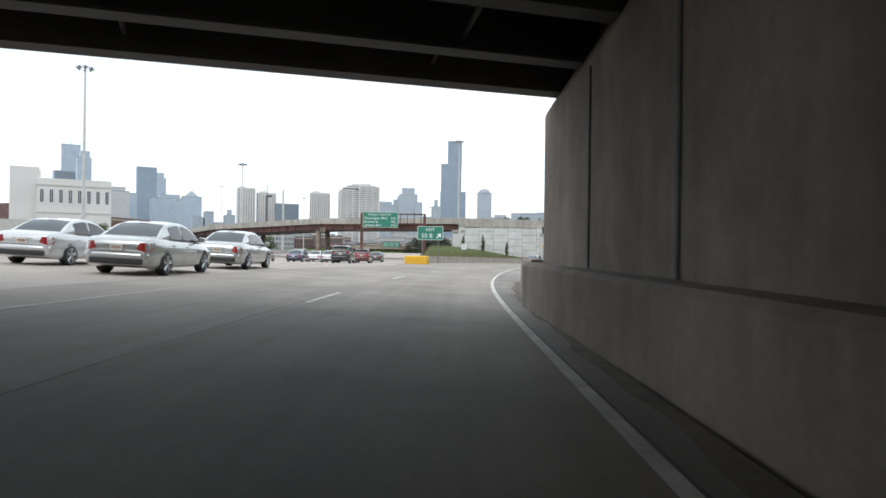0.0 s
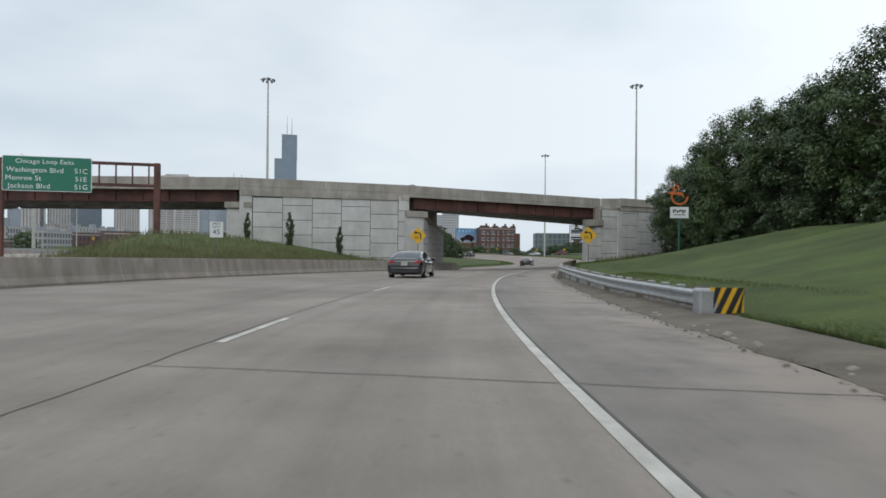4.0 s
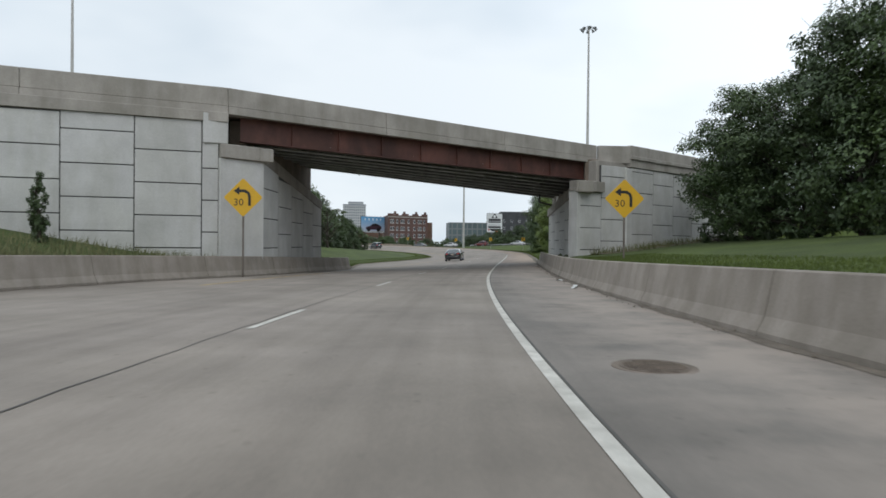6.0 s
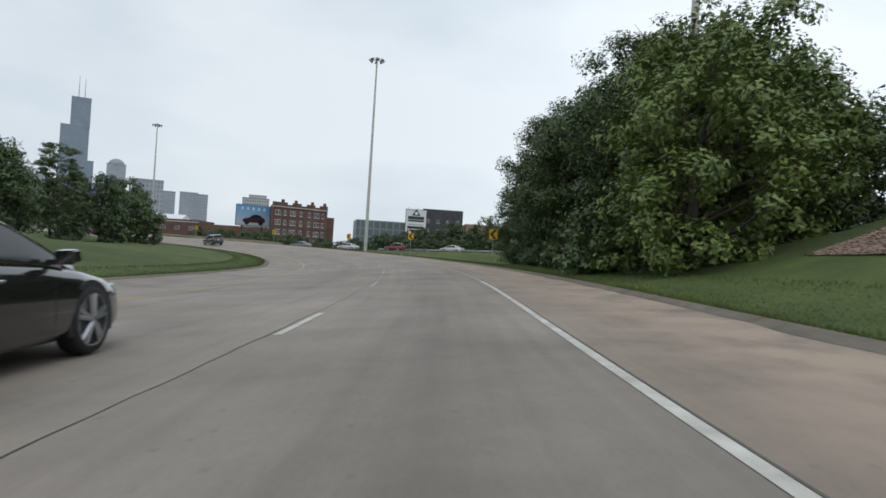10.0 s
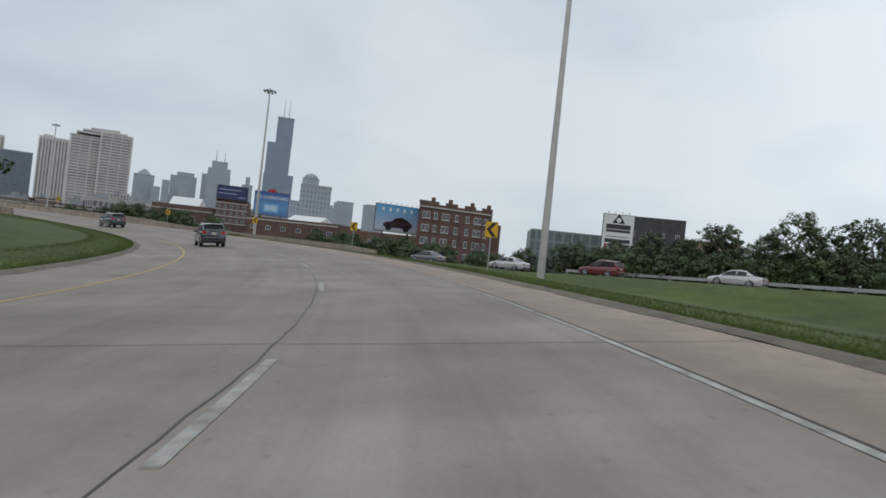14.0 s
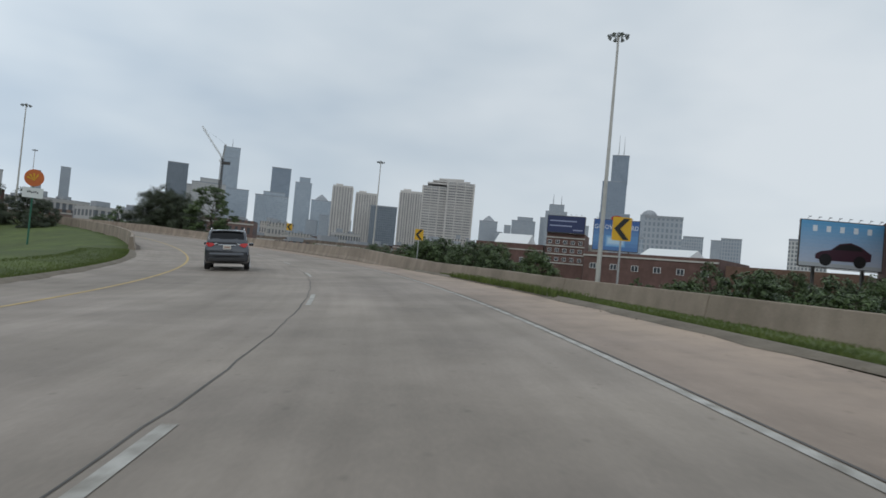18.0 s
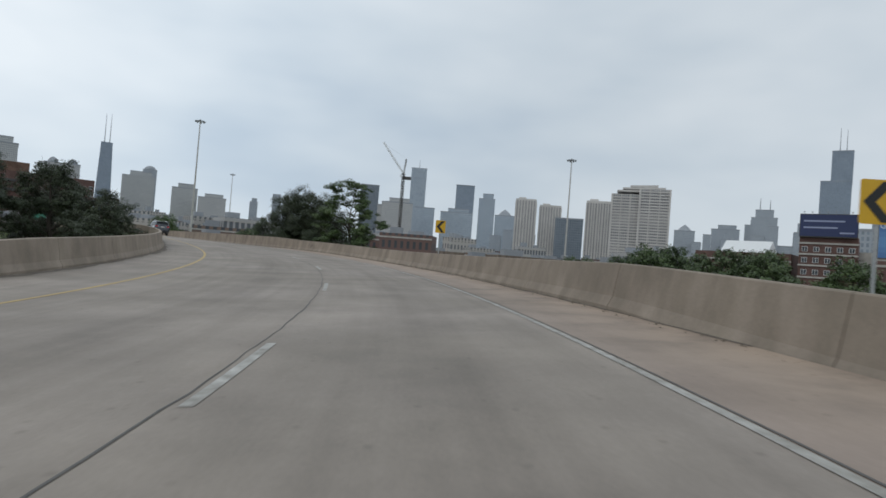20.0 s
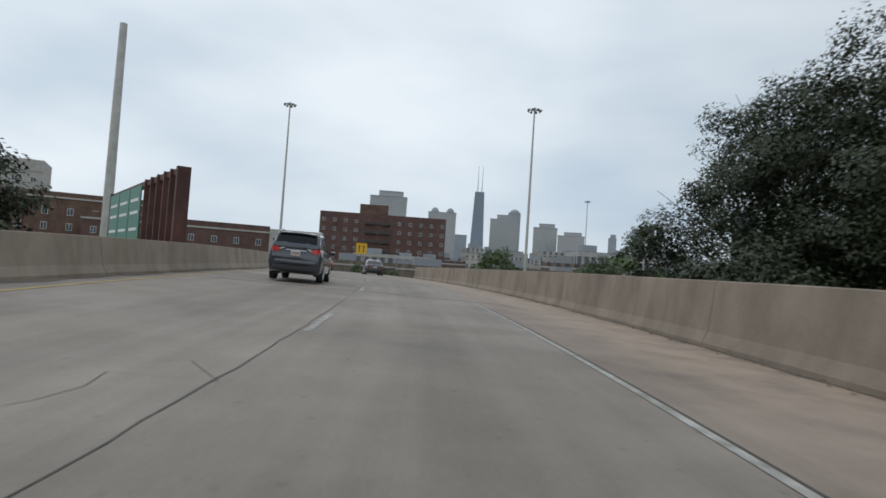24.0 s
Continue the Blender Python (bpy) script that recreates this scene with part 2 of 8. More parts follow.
M_GRASS = surface("mown_grass_ground", (0.051, 0.076, 0.010), (0.099, 0.136, 0.022), 0.55, 0.9, fine=9, bump=0.9, bump_d=0.05,
                  stain=(0.12, 0.70))
M_BLADE = surface("grass_blades", (0.074, 0.110, 0.016), (0.138, 0.180, 0.034), 0.5, 0.8, fine=3, bump=0.0, island=0.4)
M_WEED = surface("tall_weeds", (0.12, 0.14, 0.05), (0.25, 0.235, 0.115), 0.6, 0.8, fine=3, bump=0.0, island=0.4)
M_EARTH = surface("bare_verge_earth", (0.115, 0.095, 0.07), (0.20, 0.17, 0.13), 1.4, 0.95, fine=18, bump=0.6, bump_d=0.03)
M_MULCH = surface("wood_chip_mulch", (0.21, 0.14, 0.105), (0.36, 0.255, 0.20), 1.6, 0.95, fine=22, bump=0.5, bump_d=0.03)
M_CHIP = surface("wood_chips", (0.20, 0.13, 0.095), (0.42, 0.31, 0.245), 1.2, 0.95, fine=6, bump=0.0, island=0.5)
M_CITY = surface("city_ground", (0.085, 0.085, 0.075), (0.16, 0.155, 0.14), 0.02, 0.9, fine=0.4, bump=0.2)
M_BARK = surface("grey_brown_bark", (0.035, 0.028, 0.021), (0.085, 0.07, 0.055), 5.0, 0.95, fine=22, bump=0.7, bump_d=0.03,
                 stretch=(1, 1, 0.25))


def leaf_material(name, dark, light):
    m = surface(name, dark, light, 0.5, 0.55, fine=3, bump=0.0, island=0.45)
    b = m.node_tree.nodes["Principled BSDF"]
    b.inputs["Subsurface Weight"].default_value = 0.0
    return m


M_LEAF = leaf_material("deep_green_leaves", (0.055, 0.096, 0.028), (0.115, 0.172, 0.05))
M_LEAF2 = leaf_material("fresh_green_leaves", (0.115, 0.175, 0.036), (0.225, 0.295, 0.072))
M_LEAF3 = leaf_material("dull_dark_leaves", (0.050, 0.086, 0.031), (0.110, 0.160, 0.055))
M_LEAF4 = leaf_material("nearly_black_green_leaves", (0.026, 0.040, 0.016), (0.058, 0.08, 0.029))
M_GREEN = plain("guide_sign_green", (0.012, 0.17, 0.105), 0.45)
M_WHITE = plain("reflective_white", (0.78, 0.79, 0.78), 0.5)
M_WARN = plain("warning_sign_yellow", (0.74, 0.42, 0.015), 0.45)
M_BLACK = plain("sign_black", (0.014, 0.014, 0.015), 0.5)
M_LAMP = plain("luminaire_grey", (0.33, 0.34, 0.35), 0.5, 0.3)
M_TYRE = plain("tyre_rubber", (0.022, 0.022, 0.023), 0.85)
M_RIM = plain("alloy_wheel", (0.50, 0.51, 0.53), 0.3, 0.8)
M_CARGLASS = glass_dark("tinted_car_glass", (0.022, 0.026, 0.03), 0.05)
M_TAIL = plain("tail_lamp_red", (0.28, 0.014, 0.014), 0.15, 0.0, 0.03, 0.6)
M_BRAKE = plain("lit_brake_lamp", (0.40, 0.012, 0.014), 0.15, 0.0, 0.22, 0.6)
M_CHROME = plain("chrome_trim", (0.66, 0.67, 0.68), 0.12, 1.0)
M_TRIM = plain("black_plastic_trim", (0.025, 0.025, 0.027), 0.55)


# ---- mesh helpers ----
class Geo:
    """Collects vertices and faces of one mesh."""

    def __init__(self):
        self.v, self.f = [], []

    def add(self, vs, fs):
        n = len(self.v)
        self.v.extend([tuple(p) for p in vs])
        self.f.extend([tuple(i + n for i in q) for q in fs])
        return self

    def box(self, c, size, turn=0.0, taper=1.0):
        """A box about c; turn in degrees about z; taper narrows its top."""
        a, b, h = size[0] / 2, size[1] / 2, size[2] / 2
        k, s = math.cos(radians(turn)), math.sin(radians(turn))
        vs = []
        for z, t in ((-h, 1.0), (h, taper)):
            for x, y in ((-a, -b), (a, -b), (a, b), (-a, b)):
                x, y = x * t, y * t
                vs.append((c[0] + x * k - y * s, c[1] + x * s + y * k, c[2] + z))
        return self.add(vs, [(3, 2, 1, 0), (4, 5, 6, 7), (0, 1, 5, 4), (1, 2, 6, 5), (2, 3, 7, 6), (3, 0, 4, 7)])

    def prism(self, poly, z0, z1):
        """An upright prism over a counter-clockwise outline; z0 and z1 may be lists."""
        n = len(poly)
        a = z0 if isinstance(z0, (list, tuple)) else [z0] * n
        b = z1 if isinstance(z1, (list, tuple)) else [z1] * n
        vs = [(p[0], p[1], a[i]) for i, p in enumerate(poly)] + [(p[0], p[1], b[i]) for i, p in enumerate(poly)]
        fs = [tuple(range(n - 1, -1, -1)), tuple(range(n, 2 * n))]
        fs += [(i, (i + 1) % n, n + (i + 1) % n, n + i) for i in range(n)]
        return self.add(vs, fs)

    def tube(self, p0, p1, r0, r1=None, n=8, caps=True):
        r1 = r0 if r1 is None else r1
        p0, p1 = Vector(p0), Vector(p1)
        d = (p1 - p0).normalized()
        u = d.orthogonal().normalized()
        w = d.cross(u)
        vs = []
        for p, r in ((p0, r0), (p1, r1)):
            for i in range(n):
                t = 2 * math.pi * i / n
                vs.append(p + (u * math.cos(t) + w * math.sin(t)) * r)
        fs = [(i, (i + 1) % n, n + (i + 1) % n, n + i) for i in range(n)]
        if caps:
            fs += [tuple(range(n - 1, -1, -1)), tuple(range(n, 2 * n))]
        return self.add(vs, fs)

    def sweep(self, rings, closed=True, caps=True):
        """Skin over a list of rings of equal length."""
        m = len(rings[0])
        vs = [p for r in rings for p in r]
        fs = []
        for i in range(len(rings) - 1):
            for j in range(m if closed else m - 1):
                k = (j + 1) % m
                fs.append((i * m + j, i * m + k, (i + 1) * m + k, (i + 1) * m + j))
        if caps and closed:
            fs += [tuple(range(m - 1, -1, -1)), tuple((len(rings) - 1) * m + j for j in range(m))]
        return self.add(vs, fs)


def link_mesh(name, geo, material, parent=None, label="", smooth=False, bevel=0.0):
    me = bpy.data.meshes.new(name)
    me.from_pydata(geo.v, [], geo.f)
    bm = bmesh.new()
    bm.from_mesh(me)
    if len(geo.f) < 20000:
        bmesh.ops.recalc_face_normals(bm, faces=bm.faces)
    if bevel:
        bmesh.ops.bevel(bm, geom=list(bm.edges), offset=bevel, segments=1, affect="EDGES", clamp_overlap=True)
    bm.to_mesh(me)
    bm.free()
    if smooth:
        me.polygons.foreach_set("use_smooth", [True] * len(me.polygons))
    me.materials.append(material)
    ob = new(name, me)
    if parent is not None:
        ob.parent = parent
    if label:
        ob["label"] = label
    return ob


def part(name, geo, material, parent, label="", smooth=False, bevel=0.0):
    """One mesh object under a thing or under a part."""
    return link_mesh(name, geo, material, parent, label, smooth, bevel)


def thing(name, label, category, group="", kind="", m=None):
    ob = new(name)
    ob.empty_display_size = 0.2
    if m is not None:
        ob.matrix_basis = m
    return tagged(ob, label, category, group, kind)


def structure(name, geo, material, label, smooth=False, bevel=0.0, category="structure"):
    return tagged(link_mesh(name, geo, material, None, "", smooth, bevel), label, category, "", "structure")


def words(text, size, material, parent, m, name="lettering", align="CENTER", depth=0.004, squeeze=1.0):
    """Raised lettering as a mesh, facing +y of the pose m turned to read from -y."""
    cu = bpy.data.curves.new(name, "FONT")
    cu.body, cu.size, cu.extrude, cu.align_x, cu.align_y = text, size, depth, align, "CENTER"
    cu.resolution_u = 3
    cu.space_character = 1.06
    tmp = new("tmp_text", cu)
    me = bpy.data.meshes.new_from_object(tmp.evaluated_get(bpy.context.evaluated_depsgraph_get()))
    bpy.data.objects.remove(tmp)
    bpy.data.curves.remove(cu)
    me.materials.clear()
    me.materials.append(material)
    ob = new(name, me)
    ob.parent = parent
    ob.matrix_basis = m @ pose(0, 0, 0, 90, 0, 0) @ Matrix.Diagonal((squeeze, 1, 1, 1))
    return ob


# ---- the road: its right edge line as x, y, z, cross fall in degrees, every 25 m ----
ROAD_X = (2.35, 1.95, 1.5, 1.15, 2.0, 5.3, 10.6, 18.7, 29.0, 40.7, 53.0, 65.1, 75.1, 80.9, 81.0, 76.3, 66.6, 52.4, 34.43, 13.0, -9.62, -32.93, -56.93, -81.4)
ROAD_Y = (-74.9, -50.0, -25.0, 0.0, 24.9, 49.5, 73.8, 97.3, 120.0, 142.0, 163.8, 185.8, 209.0, 233.8, 259.3, 284.3, 307.8, 328.9, 346.86, 360.5, 370.8, 379.4, 386.4, 392.0)
ROAD_Z = (0.13, 0.13, 0.13, 0.13, -0.07, -0.31, -0.55, -0.86, -1.27, -1.49, -1.56, -1.44, -1.33, -1.20, -1.00, -0.80, -0.56, -0.26, 0.17, 0.76, 1.14, 1.40, 1.52, 1.57)
ROAD_B = (-2.5, -2.5, -2.5, -2.5, -2.4, -1.5, -0.5, 0.0, 0.2, 2.1, 3.1, 4.9, 5.7, 5.4, 5.1, 4.9, 4.4, 3.3, 1.5, 0.3, -1.8, -2.0, -1.5, -1.0)
S0, STEP = -75.0, 25.0


def curve_through(vals, s):
    """Catmull-Rom through evenly spaced values."""
    a = np.asarray(vals, float)
    u = np.clip((np.asarray(s, float) - S0) / STEP, 0, len(a) - 1.001)
    i = np.floor(u).astype(int)
    t = u - i
    p0, p1 = a[np.maximum(i - 1, 0)], a[i]
    p2, p3 = a[np.minimum(i + 1, len(a) - 1)], a[np.minimum(i + 2, len(a) - 1)]
    return 0.5 * (2 * p1 + (p2 - p0) * t + (2 * p0 - 5 * p1 + 4 * p2 - p3) * t * t + (3 * p1 - p0 - 3 * p2 + p3) * t ** 3)


SS = np.arange(-75.0, 497.0, 1.0)
RX, RY, RZ, RB = (curve_through(a, SS) for a in (ROAD_X, ROAD_Y, ROAD_Z, ROAD_B))
_tx, _ty = np.gradient(RX), np.gradient(RY)
_n = np.hypot(_tx, _ty)
RTX, RTY = _tx / _n, _ty / _n
S_END = float(SS[-1])


def road_at(s):
    g = lambda a: float(np.interp(s, SS, a))
    return g(RX), g(RY), g(RZ), g(RB), g(RTX), g(RTY)


def road_z(v, z, b):
    """Height across the road: banked over the lanes, flat beyond."""
    return z + math.tan(radians(b)) * min(max(v, -11.0), 3.6)


def rp(s, v, dz=0.0):
    """The place v metres right of the edge line at station s."""
    x, y, z, b, tx, ty = road_at(s)
    return (x + v * ty, y - v * tx, road_z(v, z, b) + dz)


def heading(s):
    """Yaw in degrees of a thing that faces along the road."""
    x, y, z, b, tx, ty = road_at(s)
    return math.degrees(math.atan2(-tx, ty))


V_LEFT = ((-75, 50, 62, 70, 75, 90, 122, 130, 150, 165, 200, 225, 300, 340, 352, 372, 410, 425, 500),
          (-7.3, -9.3, -12.0, -13.6, -14.2, -14.2, -12.3, -10.9, -11.6, -14.5, -14.0, -12.2, -11.8, -12.0, -12.4, -12.0, -10.6, -9.9, -9.9))
V_RIGHT = ((-75, 14, 20, 27, 34, 44, 60, 75, 105, 155, 175, 205, 225, 255, 290, 310, 330, 362, 376, 385, 394, 412, 421, 431, 500),
           (0.5, 0.45, 0.72, 1.1, 1.9, 1.6, 2.1, 2.75, 3.1, 3.3, 3.2, 2.4, 1.8, 1.75, 2.0, 2.1, 1.95, 2.05, 2.38, 2.5, 2.85, 2.98, 3.35, 3.6, 3.6))


def v_left(s):
    return float(np.interp(s, *V_LEFT))


def v_right(s):
    return float(np.interp(s, *V_RIGHT))


def ribbon(s_from, s_to, cuts, dz=0.0, step=2.0):
    """A sheet along the road; cuts gives the offsets across it at a station."""
    g = Geo()
    n = max(2, int(round((s_to - s_from) / step)) + 1)
    rows = [[rp(s, v, dz) for v in cuts(s)] for s in np.linspace(s_from, s_to, n)]
    g.sweep(rows, closed=False, caps=False)
    return g

# ---- carriageways ----
def paving(name, s_from, s_to, cuts, material, label):
    """A paved sheet whose map holds the offset across and the run along the road."""
    ob = structure(name, ribbon(s_from, s_to, cuts), material, label, category="road")
    ss = np.linspace(s_from, s_to, max(2, int(round((s_to - s_from) / 2.0)) + 1))
    uv = [(v, q) for q in ss for v in cuts(q)]
    layer = ob.data.uv_layers.new(name="run")
    layer.data.foreach_set("uv", [k for loop in ob.data.loops for k in uv[loop.vertex_index]])
    return ob


paving("road_ramp", -75, S_END, lambda s: (v_left(s), -11.0, -9.2, -3.75, 0.0) if v_left(s) < -11.2
       else (v_left(s), v_left(s) * 0.8, v_left(s) * 0.6, -3.75, 0.0), M_ROAD, "worn tan concrete exit ramp paving")
paving("road_shoulder", -75, 158, lambda s: (0.0, v_right(s) * 0.5, v_right(s)), M_SHOULDER, "grey patched concrete shoulder beside the edge line")
paving("road_shoulder_bend", 158, S_END, lambda s: (0.0, v_right(s) * 0.5, v_right(s)), M_DUSTY, "dusty tan concrete shoulder outside the bend")


def grade(y):
    """Height of the expressway beside the ramp."""
    return float(np.interp(y, (-75, 0, 25, 50, 75, 100, 130, 420), (0.13, 0.13, -0.07, -0.31, -0.55, -0.75, -0.9, -0.9)))


def hwz(x, y):
    """Height of the expressway with its cross fall, that dies out before the overpass."""
    return grade(y) + 0.0437 * min(max(1.6 - x, 0.0), 25.0) * float(np.interp(y, (30, 80), (1, 0)))


def highway_right(y):
    return -4.03 if y < 78 else -4.03 - (y - 78) * 0.028


g = Geo()
g.sweep([[(x, y, hwz(x, y) - 0.006) for x in (-52.0, -36.0, -23.4, -12.0, highway_right(y))] for y in np.arange(-90, 421, 6.0)], False, False)
structure("road_expressway", g, M_EXPRESS, "pale worn concrete expressway lanes", category="road")

# painted lines of the ramp
g = ribbon(-75, 196, lambda s: (-0.125, -0.005), 0.006)
structure("road_edge_line", g, M_PAINT, "worn white edge line on concrete", category="road marking")
structure("road_edge_line_worn", ribbon(196, 478, lambda s: (-0.11, -0.02), 0.006), M_PAINT_WORN, "thin worn white edge line round the bend", category="road marking")
g = ribbon(-75, 478, lambda s: (0.005, 0.03), 0.005)
structure("edge_line_joint", g, M_TAR, "dark sealed joint beside the edge line", category="road joint")
g = ribbon(120, 478, lambda s: (-9.28, -9.16), 0.006)
structure("road_yellow_line", g, M_YELLOW, "faded yellow inner edge line", category="road marking")
g, worn = Geo(), Geo()
for k in range(60):
    a = -61.7 + k * 12.19
    if a > 470:
        break
    (g if a < 190 else worn).sweep([[rp(s, v, 0.006) for v in (-3.81, -3.70)] for s in np.linspace(a, a + 3.05, 4)], False, False)
structure("road_lane_dashes", g, M_PAINT, "worn white dashed lane line", category="road marking")
structure("road_lane_dashes_worn", worn, M_PAINT_WORN, "faded dashed lane line round the bend", category="road marking")
g = ribbon(-75, 478, lambda s: tuple(v + 0.012 * math.sin(s * 1.9) + 0.010 * math.sin(s * 4.7 + 1) for v in (-3.893, -3.874 + 0.006 * math.sin(s * 0.8))), 0.005, 0.5)
structure("lane_joint", g, M_TAR, "dark sealed joint along the lanes", category="road joint")
# transverse joints, uneven cracks and patches
rng = random.Random(4)
g = Geo()
s = -70.0
while s < 475:
    s += rng.choice((12.2, 12.2, 18.3, 24.4, 30.5))
    lo, hi = (-3.88, v_right(s) - 0.1) if rng.random() < 0.6 else (max(v_left(s), -11) + 0.2, v_right(s) - 0.1)
    sk, w = rng.uniform(-0.25, 0.25), rng.uniform(0.004, 0.010)
    vs = np.linspace(lo, hi, 12)
    wob = [rng.uniform(-0.03, 0.03) for _ in vs]
    g.sweep([[rp(s + sk * v + wob[i] - w, v, 0.005), rp(s + sk * v + wob[i] + w, v, 0.005)] for i, v in enumerate(vs)], False, False)
for _ in range(22):
    s, v = rng.uniform(0, 440), rng.uniform(-10.5, 2.0)
    n = rng.randint(3, 7)
    ang = rng.choice((0.0, 1.4, 1.2, -1.3)) + rng.uniform(-0.3, 0.3)
    pts = []
    for i in range(n):
        pts.append((s + math.cos(ang) * i * 0.45, v + math.sin(ang) * i * 0.45))
        ang += rng.uniform(-0.5, 0.5)
    pts = [q for q in pts if v_left(q[0]) + 0.3 < q[1] < v_right(q[0]) - 0.3]
    if len(pts) > 1:
        w = rng.uniform(0.004, 0.009)
        g.sweep([[rp(a, b - w, 0.005), rp(a + w, b + w, 0.005)] for a, b in pts], False, False)
g.sweep([[rp(425.8 + 0.03 * v, v, 0.008), rp(425.92 + 0.03 * v, v, 0.008)] for v in np.linspace(-9.0, 1.0, 12)], False, False)
structure("road_cracks", g, M_TAR, "thin sealed cracks and cross joints", category="road joint")

# dirt washed against the foot of the barriers
M_DIRT = surface("washed_road_dirt", (0.10, 0.082, 0.064), (0.20, 0.165, 0.13), 1.8, 0.95, fine=20, bump=0.5, bump_d=0.01)


def dirt_strip(name, side, s_from, s_to, width, seed, label):
    rr = random.Random(seed)
    ph = [rr.uniform(0, 6) for _ in range(3)]

    def cuts(s):
        e = v_right(s) if side > 0 else v_left(s)
        w = width * (0.75 + 0.3 * math.sin(s * 0.31 + ph[0]) + 0.2 * math.sin(s * 1.3 + ph[1]) + 0.15 * math.sin(s * 3.1 + ph[2]))
        return (e - side * max(0.04, w), e + side * 0.02) if side > 0 else (e + 0.02 * side, e - side * max(0.04, w))
    structure(name, ribbon(s_from, s_to, cuts, 0.006, 0.4), M_DIRT, label, category="dirt")


dirt_strip("dirt_hill_wall", 1, 2, 34, 0.2, 1, "dark dirt along the foot of the retaining wall")
dirt_strip("dirt_underpass", 1, 104, 155, 0.22, 2, "dark dirt along the barrier under the overpass")
dirt_strip("dirt_gore", -1, 77, 150, 0.25, 3, "dark dirt along the gore barrier")
dirt_strip("dirt_parapet_outer", 1, 343.5, 477.5, 0.13, 6, "dark dirt line along the foot of the outer parapet")
dirt_strip("dirt_parapet_inner", -1, 354, 478, 0.3, 5, "dark dirt along the foot of the inner parapet")

# expressway lines
g = Geo()
for lane, x in enumerate((-8.0, -11.7, -15.4, -19.1)):
    for k in range(28):
        y = -80 + k * 12.19 + lane * 1.7
        g.box((x, y + 1.5, hwz(x, y + 1.5) + 0.004), (0.13, 3.05, 0.006))
structure("expressway_solid_line", Geo().sweep([[(x, y, hwz(-5.6, y) + 0.004) for x in (-5.68, -5.52)] for y in np.arange(-80, 61, 2.0)], False, False), M_PAINT, "long solid white line beside the gore", category="road marking")
structure("expressway_lane_dashes", g, M_PAINT, "white dashed lines of the expressway", category="road marking")


# lower road beyond the grass: x, height by y
LOW_Y, LOW_X, LOW_Z = (215, 250, 272, 288, 302, 322, 345), (150, 128, 115, 106, 95, 80, 62), (1.2, 0.6, -0.2, -0.8, -1.2, -1.35, -1.5)


# ---- ground: one sheet to the horizon ----
def smooth01(t):
    t = np.clip(t, 0, 1)
    return t * t * (3 - 2 * t)


def nearest_road(x, y):
    """Station and offset of places; arrays."""
    k = np.empty(len(x), int)
    for i in range(0, len(x), 4000):
        d = (x[i:i + 4000, None] - RX[None]) ** 2 + (y[i:i + 4000, None] - RY[None]) ** 2
        k[i:i + 4000] = d.argmin(1)
    dx, dy = x - RX[k], y - RY[k]
    return k, SS[k], dx * RTY[k] - dy * RTX[k]


